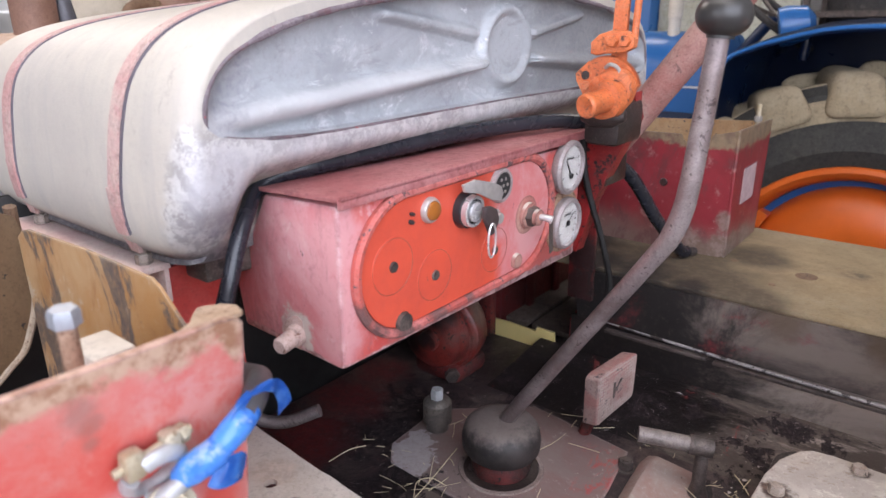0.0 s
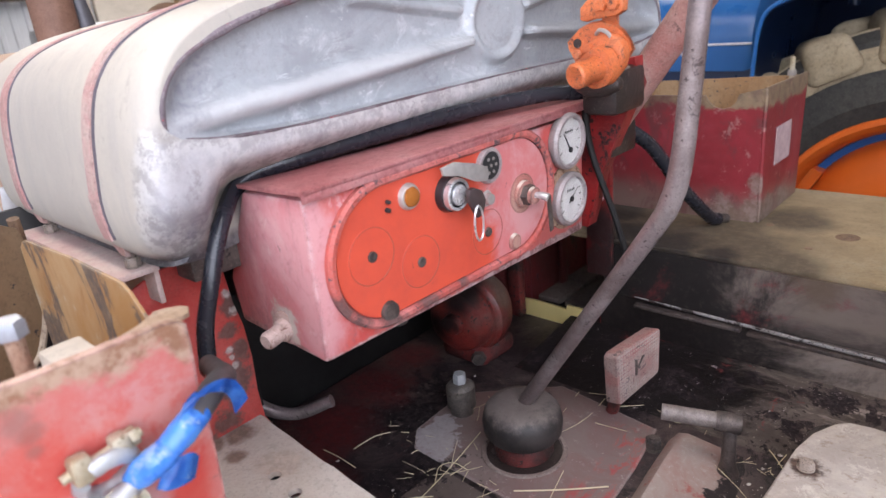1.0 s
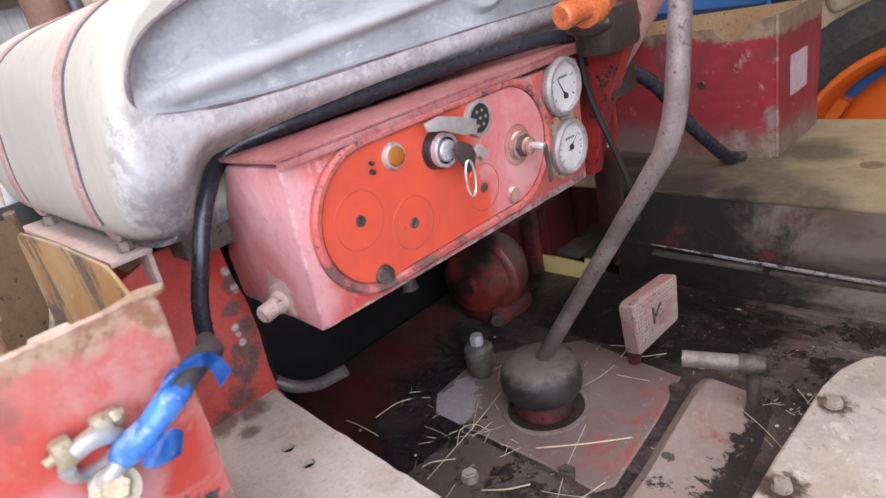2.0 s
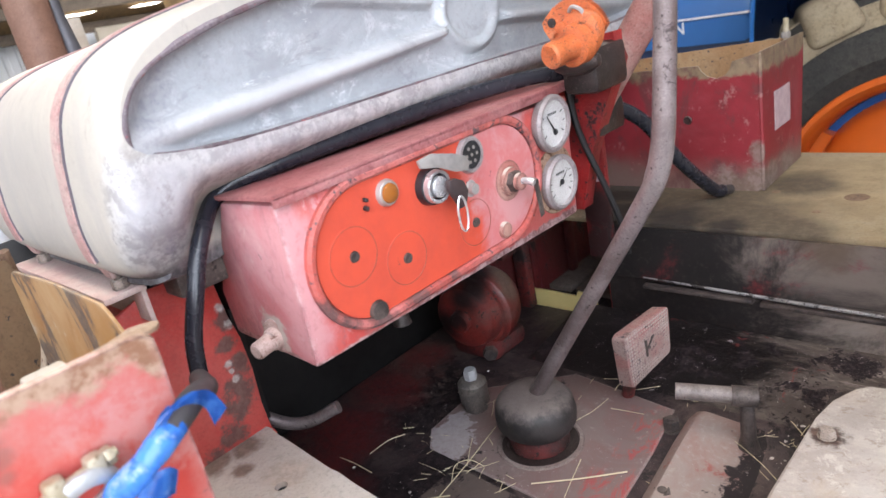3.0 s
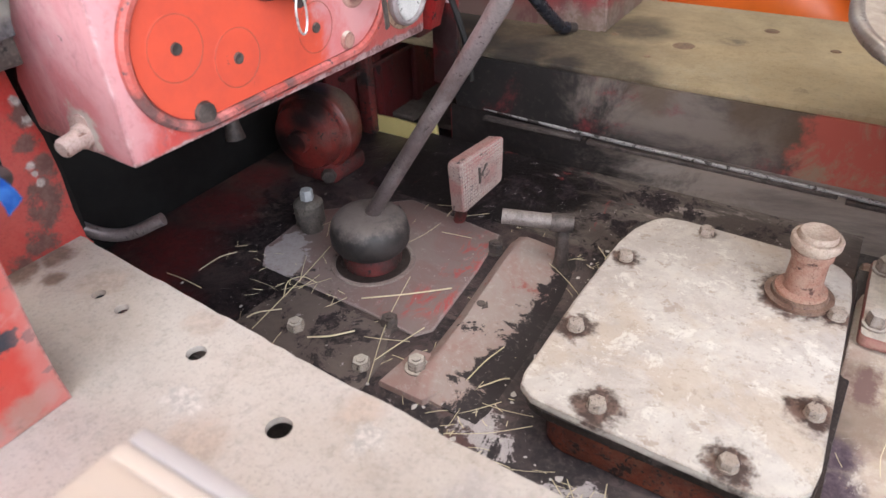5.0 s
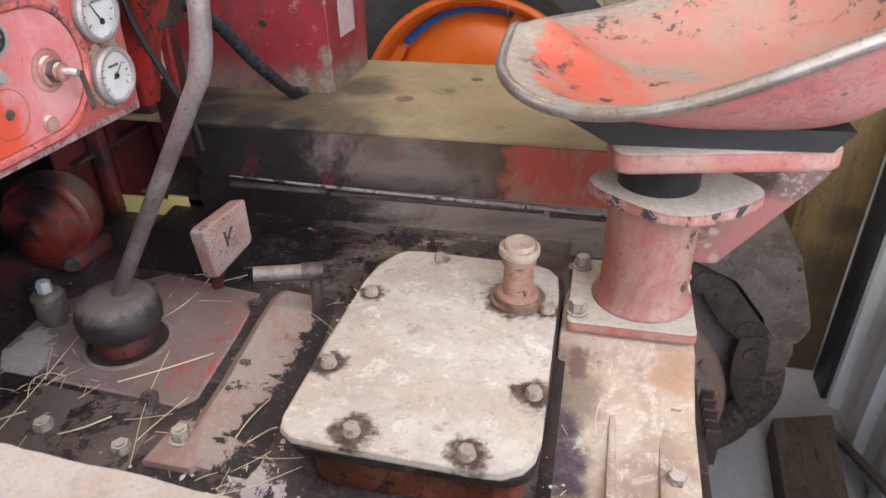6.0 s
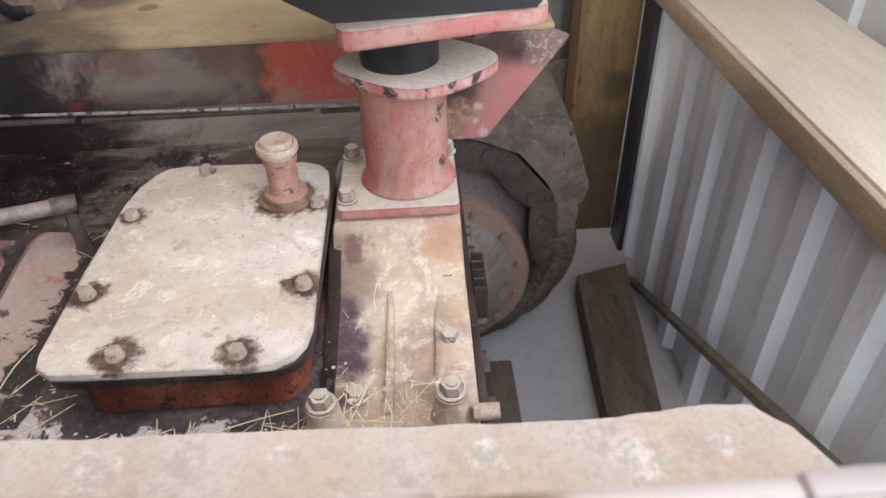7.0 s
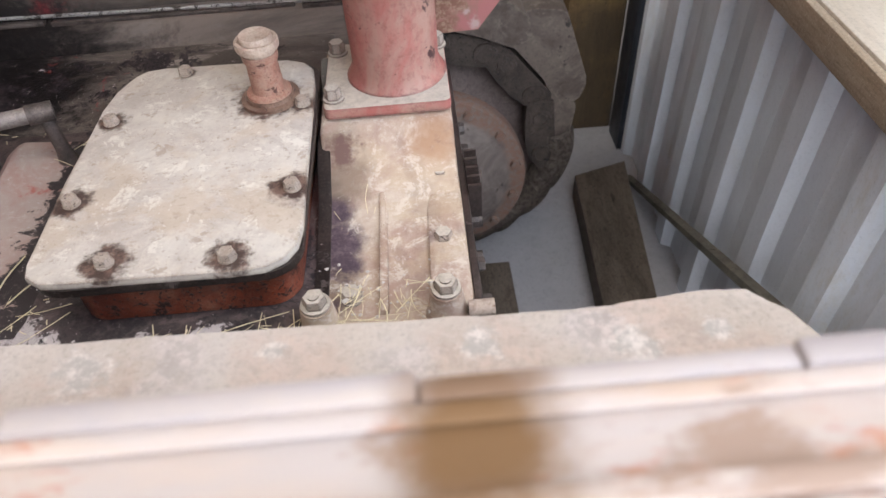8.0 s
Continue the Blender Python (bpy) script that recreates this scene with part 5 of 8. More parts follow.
bm = prism([(0.520, 0.855), (0.5625, 0.855), (0.5625, 1.0), (0.5625, 1.045), (0.530, 1.04), (0.523, 1.0)], lambda x, y: (x, y, 0.7265 + 0.12 * max(y - 0.96, 0)), (0, 0, 0.0050), 0.002)
part("edge_flange", bm, casting, gear)
for x, y, z, a in ((0.541, 1.052, 0.738, 0.017), (0.538, 0.958, 0.7305, 0.017), (0.440, 0.890, 0.7255, 0.019)):
    part("bolt", hexbolt((x, y, z), (0, 0, 1), a, 0.010, washer=a * 0.62), bolt_dust, gear)
for x, y in ((0.412, 0.855), (0.535, 0.861)):
    bm = lathe([(0, 0.022), (0.010, 0.0185), (0.036, 0.0155), (0.038, 0.0)], (x, y, 0.725), (0, 0, 1), 20)
    post = part("stud_boss", bm, casting, gear, "round boss with a bolt head")
    part("bolt", hexbolt((x, y, 0.762), (0, 0, 1), 0.0200, 0.010, 0.002, 0.0145), bolt_dust, post)
pink_dust_stud = worn("dusty_stud", (0.36, 0.26, 0.21), (0.44, 0.35, 0.29), (0.20, 0.10, 0.07), (0.50, 0.42, 0.36), 30, 0.6, 0.52, 0.7)
part("side_stud", rod((0.555, 0.852, 0.740), (0.580, 0.852, 0.740), 0.0090, 0.0085, 14), pink_dust_stud, gear)
part("rear_gasket", box((0.5625, 0.86, 0.32), (0.571, 1.29, 0.735), 0.002), grease, gear, "black oily joint face")
for k in range(6):
    part("stud", hexbolt((0.571, 0.90 + 0.065 * k, 0.69 - 0.012 * (k % 2)), (1, 0, 0), 0.015, 0.012), bolt_dark, gear)
for k in range(5):
    part("fin", box((0.5713, 1.02 + 0.016 * k, 0.70), (0.586, 1.024 + 0.016 * k, 0.748)), grease, gear)
for z in (0.64, 0.56, 0.48):
    part("stud", rod((0.571, 1.16, z), (0.60, 1.16, z), 0.011, seg=12), bolt_dark, gear)
part("axle_case", box((0.42, 1.28, 0.10), (0.56, 1.56, 0.50), 0.03), track_steel, gear)

# ---- gearbox top cover ----
cov = thing("gearbox_cover", (0.27, 1.05, 0.728), "dust caked rectangular gearbox cover with bolts", "cover")
bm = prism(rounded(0.168, 0.888, 0.390, 1.222, 0.03), lambda x, y: (x, y, 0.729), (0, 0, 0.0575), 0.0)
part("rim_wall", bm, cover_side, cov, "oily orange brown rim wall")
bm = prism(rounded(0.1475, 0.8695, 0.4035, 1.2355, 0.036), lambda x, y: (x, y, 0.7865), (0, 0, 0.0092), 0.0015)
part("gasket", bm, grease, cov, "black gasket")
top = [(0.146, 0.90), (0.150, 0.884), (0.166, 0.873), (0.20, 0.871), (0.345, 0.868), (0.372, 0.870), (0.390, 0.880), (0.400, 0.896), (0.4035, 0.92), (0.402, 1.0), (0.400, 1.165), (0.396, 1.205), (0.384, 1.222), (0.362, 1.232), (0.205, 1.237), (0.182, 1.233), (0.170, 1.222), (0.155, 1.19), (0.148, 1.15), (0.146, 1.02)]
n = Nodes("caked_cover_dust")
big = n.noise(10, 7, 0.7, shift=2, warp=0.5)
c = n.mix(n.ramp(big, 0.35, 0.65), (0.42, 0.365, 0.325), (0.56, 0.515, 0.465))
crust = n.noise(60, 6, 0.75, shift=5)
c = n.mix(n.math("MULTIPLY", n.ramp(crust, 0.45, 0.70), 0.55), c, (0.62, 0.57, 0.49))
c = n.mix(n.math("MULTIPLY", n.ramp(n.noise(24, 6, 0.7, shift=9), 0.60, 0.66), 0.6), c, (0.30, 0.22, 0.17))
c = n.mix(n.math("MULTIPLY", n.ramp(n.noise(7, 7, 0.7, shift=19, warp=0.6), 0.50, 0.62), 0.55), c, (0.47, 0.375, 0.285))
c = n.mix(n.math("MULTIPLY", n.ramp(n.noise(30, 8, 0.8, shift=29, warp=0.4), 0.55, 0.62), 0.7), c, (0.68, 0.64, 0.57))
c = n.mix(n.math("MULTIPLY", n.ramp(n.noise(140, 5, 0.75, shift=39), 0.56, 0.66), 0.6), c, (0.33, 0.26, 0.21))
wet = None
for x, y, r in ((0.164, 0.982, 0.030), (0.167, 1.122, 0.026), (0.222, 0.892, 0.034), (0.337, 0.886, 0.032), (0.389, 0.978, 0.034), (0.385, 1.128, 0.028), (0.235, 1.218, 0.017), (0.345, 1.143, 0.056)):
    d = n.node("ShaderNodeVectorMath")
    d.operation = "DISTANCE"
    n.link(n.co, d.inputs[0])
    d.inputs[1].default_value = (x, y, 0.80)
    ragged = n.math("ADD", n.math("DIVIDE", d.outputs["Value"], r), n.math("MULTIPLY", n.math("SUBTRACT", n.noise(70, 5, 0.7, shift=x * 40), 0.5), 1.5))
    spot = n.ramp(ragged, 0.85, 0.45)
    wet = spot if wet is None else n.math("MAXIMUM", wet, spot)
c = n.mix(wet, c, n.mix(n.ramp(crust, 0.45, 0.6), (0.055, 0.032, 0.026), (0.15, 0.09, 0.07)))
c = n.mix(n.math("MULTIPLY", n.edge(0.005, 0.5, 70), 0.7), c, n.mix(n.ramp(crust, 0.42, 0.6), (0.16, 0.11, 0.085), (0.34, 0.26, 0.20)))
top_mat = n.done(c, n.math("SUBTRACT", 0.88, n.math("MULTIPLY", wet, 0.4)), 0.0, n.math("SUBTRACT", crust, n.math("MULTIPLY", wet, 0.5)), 0.55)
part("cover_plate", prism(top, lambda x, y: (x, y, 0.7959), (0, 0, 0.008), 0.003), top_mat, cov, "pale caked plate with oil stains round its bolts")
for x, y in ((0.164, 0.982), (0.167, 1.122), (0.222, 0.892), (0.337, 0.886), (0.389, 0.978), (0.389, 1.128), (0.235, 1.218)):
    part("bolt", hexbolt((x, y, 0.8035), (0, 0, 1), 0.0150, 0.0070, washer=0.0092), bolt_cover, cov)
pink_dust = worn("pink_caked_dust", (0.46, 0.33, 0.26), (0.52, 0.42, 0.34), (0.33, 0.12, 0.09), (0.56, 0.48, 0.40), 20, 0.66, 0.52, 0.75)
neck = thing("filler_neck", (0.35, 1.145, 0.804), "dusty red oil filler neck with a round cap", "filler")
part("flange", lathe([(0, 0.0345), (0.004, 0.0345), (0.005, 0.029), (0.009, 0.028), (0.011, 0.021)], (0.35, 1.146, 0.8035), (0, 0, 1), 28), worn("oily_neck_flange", (0.13, 0.07, 0.05), (0.22, 0.13, 0.095), (0.04, 0.025, 0.02), (0.34, 0.24, 0.18), 24, 0.58, 0.55, 0.45), neck)
part("pipe", lathe([(0.008, 0.0265), (0.012, 0.0260), (0.014, 0.0190), (0.052, 0.0180), (0.054, 0.0205), (0.059, 0.0208), (0.062, 0.0205)], (0.35, 1.146, 0.8035), (0, 0, 1), 28), worn("rusty_neck_paint", (0.34, 0.15, 0.105), (0.40, 0.25, 0.19), (0.10, 0.045, 0.035), (0.50, 0.38, 0.30), 20, 0.60, 0.55, 0.55), neck)
part("cap", lathe([(0.062, 0.0195), (0.065, 0.0200), (0.067, 0.0238), (0.069, 0.0246), (0.0755, 0.0246), (0.0770, 0.0238), (0.0772, 0.0208), (0.0755, 0.0202), (0.0755, 0.0188), (0.0815, 0.0184), (0.0828, 0.0174), (0.0815, 0.0150), (0.0820, 0.0)], (0.35, 1.146, 0.8035), (0, 0, 1), 32), pink_dust, neck, "caked dusty cap")

# ---- things on the floor ----
lev = thing("gear_lever", (-0.16, 1.06, 0.735), "bent steel gear lever with a black knob and rubber boot", "gear lever")
part("rod", tube([(-0.172, 1.06, 0.775), (-0.155, 1.057, 0.803), (-0.055, 1.040, 0.950), (0.036, 1.025, 1.083), (0.055, 1.021, 1.115), (0.065, 1.019, 1.150), (0.070, 1.022, 1.21), (0.076, 1.026, 1.30)], [0.0105, 0.0100, 0.0094, 0.0096, 0.0105, 0.0102, 0.0098, 0.0095], 16), lever_steel, lev)
part("knob", lathe([(-0.001, 0.012)] + [(0.0185 - 0.0185 * math.cos(radians(25 + 155 * q / 14)), 0.0240 * math.sin(radians(25 + 155 * q / 14)) ** 0.8 if q < 14 else 0.0) for q in range(15)], (0.0765, 1.0265, 1.296), (0.05, 0.05, 1), 40), plain("worn_knob_plastic", (0.03, 0.028, 0.027), 0.35, 0, 40, 0.6), lev, "worn black ball knob")
n = Nodes("dusty_boot_rubber")
fine = n.noise(90, 6, 0.75)
c = n.mix(n.ramp(n.noise(20, 6, 0.7, shift=2), 0.4, 0.65), (0.018, 0.016, 0.016), (0.045, 0.038, 0.036))
lid = n.math("ADD", n.axis(2), n.math("MULTIPLY", n.math("SUBTRACT", n.noise(45, 7, 0.75, shift=7), 0.5), 0.05))
c = n.mix(n.ramp(lid, 0.790, 0.806), c, n.mix(fine, (0.095, 0.075, 0.068), (0.20, 0.165, 0.15)))
boot_mat = n.done(c, 0.55, 0.0, fine, 0.3)
part("boot", lathe([(0.004, 0.038), (0.0, 0.044), (0.001, 0.049), (0.007, 0.0525), (0.020, 0.0535), (0.034, 0.0505), (0.042, 0.044), (0.046, 0.032), (0.0475, 0.016), (0.0475, 0.0)], (-0.158, 1.052, 0.7605), (0.04, 0, 1), 36), boot_mat, lev, "squat black rubber boot")
part("collar", lathe([(0, 0.0585), (0.0022, 0.0575), (0.0022, 0.0525), (0.0004, 0.0515)], (-0.156, 1.050, 0.7312), (0, 0, 1), 36), worn("brown_collar_paint", (0.19, 0.135, 0.12), (0.25, 0.185, 0.165), (0.09, 0.06, 0.055), (0.42, 0.36, 0.33), 25, 0.60, 0.55, 0.6), lev)
# flat black disc takes the place of the shaded opening below the boot
part("well", lathe([(0.0, 0.0515), (0.0006, 0.0512), (0.0006, 0.0)], (-0.156, 1.050, 0.7314), (0, 0, 1), 32), grease, lev, "flat dark disc standing for the open well under the boot")
part("socket", lathe([(0.0, 0.040), (0.012, 0.041), (0.020, 0.037), (0.032, 0.035), (0.032, 0.0)], (-0.157, 1.051, 0.7325), (0, 0, 1), 28), red_grime, lev)

ped = thing("brake_pedal", (-0.06, 1.17, 0.735), "ribbed red metal pedal pad marked with a letter", "pedal")
TL, TR, BR, BL = Vector((-0.049, 1.108, 0.881)), Vector((-0.039, 1.207, 0.880)), Vector((-0.042, 1.211, 0.808)), Vector((-0.062, 1.137, 0.786))


def on_pad(u, v, out=0.0):
    """A place on the pedal pad; u, v from 0 to 1."""
    p = TL.lerp(TR, u).lerp(BL.lerp(BR, u), v)
    return p + Vector((0.93, -0.2, 0.25)) * out


bm = prism(rounded(0, 0, 1, 1, 0.1, 4), lambda u, v: on_pad(u, v, -0.022), Vector((0.93, -0.2, 0.25)) * 0.022, 0.002)
part("pad", bm, worn("pedal_red_paint", (0.36, 0.155, 0.14), (0.34, 0.25, 0.225), (0.07, 0.05, 0.05), (0.44, 0.35, 0.31), 22, 0.58, 0.55, 0.6), ped)
bm = bmesh.new()
for i in range(18):
    for j in range(14):
        u, v = 0.06 + i * 0.88 / 17, 0.06 + j * 0.88 / 13
        if abs(u - 0.5) < 0.16 and abs(v - 0.5) < 0.26:
            continue
        vs = [bm.verts.new(on_pad(u + a * 0.026, v + b * 0.033, 0.0002)) for a, b in ((-1, 0), (0, -1), (1, 0), (0, 1))]
        t = bm.verts.new(on_pad(u, v, 0.0018))
        for k in range(4):
            bm.faces.new((vs[k], vs[(k + 1) % 4], t))
part("tread", bm, worn("dusty_tread", (0.36, 0.28, 0.255), (0.42, 0.34, 0.31), (0.20, 0.10, 0.09), (0.52, 0.42, 0.36), 30, 0.66, 0.5, 0.7), ped, "diamond tread")
ex, ey = (TR - TL).normalized(), (TL - BL).normalized()
ez = ex.cross(ey).normalized()
m = Matrix((ex.to_4d(), ey.to_4d(), ez.to_4d(), (0, 0, 0, 1))).transposed()
for k in range(3):
    m[3][k] = 0
m.translation = on_pad(0.5, 0.5, 0.001)
lettering("raised_letter", "K", m, 0.042, bolt_dark, ped, 0.001)
part("arm", tube([(-0.072, 1.185, 0.815), (-0.090, 1.19, 0.775), (-0.105, 1.195, 0.732)], 0.009, 10), red_grime, ped)
st = thing("stub_shaft", (0.08, 1.1, 0.735), "short grey steel stub shaft in a dark bracket", "shaft")
part("shaft", rod((0.002, 1.126, 0.810), (0.062, 1.154, 0.804), 0.0100, seg=18), worn("scuffed_shaft", (0.22, 0.185, 0.175), (0.15, 0.118, 0.108), (0.08, 0.06, 0.055), (0.38, 0.33, 0.30), 30, 0.6, 0.5, 0.42, 0.3), st)
bm = rod((0.058, 1.152, 0.8043), (0.084, 1.164, 0.8015), 0.0122, seg=18)
lathe([(0, 0.014), (0.02, 0.009), (0.066, 0.008), (0.072, 0.006), (0.072, 0)], (0.074, 1.158, 0.7275), (0, 0, 1), 16, bm)
part("bracket", bm, bolt_dark, st)
val = thing("grease_nipple", (-0.285, 1.07, 0.735), "dark greasy hydraulic nipple with a pale plug", "fitting")
part("body", lathe([(0, 0.017), (0.016, 0.017), (0.017, 0.0215), (0.048, 0.0215), (0.052, 0.018), (0.054, 0.012), (0.054, 0)], (-0.285, 1.072, 0.7275), (0, 0, 1), 22), worn("greasy_fitting", (0.10, 0.088, 0.08), (0.17, 0.145, 0.13), (0.03, 0.025, 0.022), (0.30, 0.26, 0.22), 30, 0.62, 0.55, 0.4, 0.3), val)
part("plug", hexbolt((-0.285, 1.072, 0.781), (0, 0, 1), 0.017, 0.016), lead, val, "pale plug")
for x, y, m in ((-0.154, 0.892, bolt_dust), (-0.045, 0.880, bolt_dust), (0.014, 0.905, bolt_dust), (-0.022, 1.155, bolt_dark), (-0.06, 0.955, bolt_dark), (0.025, 1.03, bolt_dark)):
    b = part("floor_bolt", hexbolt((x, y, 0.7283 if x != 0.014 else 0.737), (0, 0, 1), 0.019, 0.012, 0.002, 0.014), m)
    solo(b, "dusty hexagon bolt in the floor plate", "bolt", "floor bolts")

random.seed(7)
bm = bmesh.new()
spots = [(-0.10, 0.885, 14, 0.07), (-0.17, 0.93, 16, 0.07), (0.06, 0.92, 12, 0.07), (0.25, 0.842, 110, 0.09), (0.36, 0.845, 100, 0.07), (0.46, 0.864, 50, 0.05), (0.12, 1.13, 8, 0.05), (-0.02, 1.20, 12, 0.06), (0.11, 1.20, 10, 0.05), (-0.27, 1.10, 12, 0.07), (-0.24, 0.935, 16, 0.07), (-0.30, 0.99, 10, 0.05), (0.41, 1.0, 8, 0.05), (0.02, 0.86, 10, 0.08), (0.14, 0.87, 12, 0.07), (-0.06, 1.05, 3, 0.06), (0.10, 1.17, 10, 0.05)]
for cx, cy, count, spread in spots:
    lead_way = random.uniform(0, math.pi)
    for _ in range(count):
        x, y = random.gauss(cx, spread), random.gauss(cy, spread * 0.35)
        if not (-0.45 < x < 0.55) or not 0.76 < y < 1.36 or (0.14 < x < 0.41 and y > 0.862) or math.hypot(x + 0.158, y - 1.05) < 0.065:
            continue
        a, L = random.gauss(lead_way, 1.3), random.choice((0.006, 0.008, 0.010, 0.015, 0.015, 0.022, 0.03, 0.045, 0.075)) * random.uniform(0.7, 1.2)
        h = 0.7292 if x < 0.40 else 0.7395
        if -0.30 < x < 0.0 and y > 0.95:
            h = 0.7327
        d = Vector((math.cos(a), math.sin(a), 0))
        s = Vector((-d.y, d.x, 0))
        p = Vector((x, y, h + 0.0006))
        lift = random.choice((0, 0, 0.003, 0.009)) * (L > 0.03)
        tube([p - d * L / 2, p + s * random.gauss(0, 0.04) * L + Vector((0, 0, lift * 0.5)), p + d * L / 2 + Vector((0, 0, lift))], random.uniform(0.00025, 0.0006), 4, 2, bm)
tube([(-0.118, 0.975, 0.7335), (-0.07, 1.01, 0.735), (-0.028, 1.048, 0.7345)], 0.0010, 5, 3, bm)
tube([(-0.21, 0.93, 0.7325), (-0.225, 0.955, 0.7335), (-0.215, 0.972, 0.7335), (-0.19, 0.972, 0.7335)], 0.0006, 5, 4, bm)
for (ax, ay), (bx, by), r in (((-0.199, 0.863), (-0.227, 1.044), 0.0006), ((-0.13, 0.885), (-0.087, 0.921), 0.0011), ((-0.037, 0.893), (-0.017, 0.967), 0.0007), ((-0.022, 0.861), (-0.088, 1.041), 0.0005), ((0.069, 0.914), (0.081, 0.985), 0.0008), ((0.086, 0.917), (0.109, 0.944), 0.0008), ((-0.384, 0.887), (-0.316, 0.887), 0.0007), ((-0.35, 0.913), (-0.335, 0.969), 0.0007), ((-0.22, 0.875), (-0.192, 0.908), 0.0009)):
    sag = Vector((0.006 * math.sin(ax * 90), 0.006 * math.cos(ax * 70), 0.004))
    mid = Vector(((ax + bx) / 2, (ay + by) / 2, 0.7335)) + sag
    tube([(ax, ay, 0.7335), mid, (bx, by, 0.7345)], r, 5, 4, bm)
solo(part("straw", bm, straw_mat), "scattered dry straw stalks on the oily floor", "straw", kind="stuff")
bm = bmesh.new()
for _ in range(520):
    cx, cy, count, spread = random.choice(spots[:10] + [(0.10, 0.90, 1, 0.06), (0.28, 0.85, 1, 0.12)])
    x, y = random.gauss(cx, spread * 1.2), random.gauss(cy, spread * 0.6)
    if not (-0.4 < x < 0.55) or not 0.76 < y < 1.28 or (0.14 < x < 0.405 and y > 0.865) or math.hypot(x + 0.158, y - 1.05) < 0.062:
        continue
    h = 0.7285 if x < 0.40 else 0.7385
    if -0.32 < x < 0.10 and y > 0.90:
        continue
    r = random.uniform(0.0008, 0.0045) * random.choice((0.4, 0.6, 1))
    k0 = random.uniform(0, 6)
    ring = [bm.verts.new((x + r * random.uniform(0.5, 1.2) * math.cos(k0 + k), y + r * random.uniform(0.5, 1.2) * math.sin(k0 + k), h)) for k in range(6)]
    t = bm.verts.new((x, y, h + r * 0.3 + 0.0006))
    for k in range(6):
        bm.faces.new((ring[k], ring[(k + 1) % 6], t))
solo(part("paint_flakes", bm, plain("pale_flakes", (0.55, 0.51, 0.48), 0.8, 0, 80, 0.5)), "pale flakes of old paint and grit on the floor", "flakes", kind="stuff")

# ---- clutch housing and bulkhead under the box ----
clutch_mat = worn("grimy_clutch_paint", (0.23, 0.028, 0.022), (0.13, 0.022, 0.019), (0.03, 0.018, 0.016), (0.17, 0.10, 0.08), 9, 0.58, 0.62, 0.38, soft=0.08,
                  stains=((((-0.37, 1.20, 0.885, 0.045), (-0.35, 1.18, 0.870, 0.040), (-0.37, 1.16, 0.85, 0.040), (-0.38, 1.15, 0.82, 0.030), (-0.41, 1.16, 0.80, 0.040), (-0.36, 1.145, 0.815, 0.020)), 1.0, 14, (0.010, 0.007, 0.007), 0.96),
                          (((-0.325, 1.235, 0.845, 0.032), (-0.345, 1.25, 0.865, 0.04), (-0.33, 1.225, 0.82, 0.016)), 1.4, 22, (0.10, 0.072, 0.055), 0.85)))
clu = thing("clutch_housing", (-0.40, 1.12, 0.73), "round dark red clutch housing under the instrument box", "housing")
part("drum", lathe([(0, 0.0), (0.003, 0.034), (0.014, 0.054), (0.034, 0.066), (0.060, 0.070), (0.074, 0.0695), (0.077, 0.0665), (0.081, 0.0650)], (-0.392, 1.278, 0.812), (0.14, -0.99, 0.0), 44), clutch_mat, clu)
part("end_cap", lathe([(0.079, 0.0655), (0.083, 0.0640), (0.084, 0.0585), (0.092, 0.0570), (0.106, 0.0520), (0.112, 0.040), (0.113, 0.018), (0.126, 0.017), (0.128, 0.0)], (-0.392, 1.278, 0.812), (0.14, -0.99, 0.0), 44), clutch_mat, clu, "stepped red end cap")
part("foot", box((-0.43, 1.185, 0.7285), (-0.335, 1.275, 0.762), 0.012), red_grime, clu)
part("drain_bolt", hexbolt((-0.345, 1.186, 0.750), (0.6, -0.8, 0.0), 0.022, 0.012), bolt_dark, clu)
part("hanging_link", tube([(-0.335, 1.01, 1.03), (-0.333, 1.01, 0.94), (-0.33, 1.008, 0.895)], [0.005, 0.006, 0.014], 10), bolt_dark, clu, "grey hanging link")
blackish_red = worn("blackish_red_panel", (0.13, 0.012, 0.014), (0.07, 0.012, 0.012), (0.012, 0.009, 0.009), (0.10, 0.05, 0.045), 8, 0.58, 0.64, 0.5)
bulk = thing("bulkhead", (-0.52, 1.1, 0.7), "dark red bulkhead panel behind the pedals", "bulkhead")
# black panel and side wall hold the darkness under the instrument box
part("panel", box((-0.535, 0.60, 0.70), (-0.528, 1.40, 1.14), 0.001), near_black, bulk, "black sheet closing off the dark engine bay")
part("side_wall", box((-0.53, 0.775, 0.729), (-0.33, 0.785, 1.03), 0.001), near_black, bulk)
part("panel", box((-0.438, 1.30, 0.70), (-0.430, 1.80, 0.904), 0.002), blackish_red, bulk)
for y in (1.42, 1.55, 1.66):
    part("rib", box((-0.4295, y, 0.725), (-0.416, y + 0.022, 0.90), 0.004), blackish_red, bulk)
part("ledge", box((-0.4295, 1.33, 0.842), (-0.412, 1.78, 0.850), 0.002), red_grime, bulk)
part("under_floor", box((-0.52, 1.3955, 0.668), (-0.241, 1.80, 0.690), 0.002), oily, bulk, "oily floor below the deck")
part("post", box((-0.424, 1.372, 0.729), (-0.396, 1.392, 0.90), 0.004), red_grime, bulk, "oily dark post")
part("red_gusset", prism([(1.404, 0.728), (1.404, 0.80), (1.43, 0.81), (1.45, 0.728)], lambda y, z: (-0.245, y, z), (0.006, 0, 0), 0.001), red_dark, bulk)
part("upright", box((-0.36, 1.40, 0.915), (-0.30, 1.52, 1.13), 0.004), red_grime, bulk)
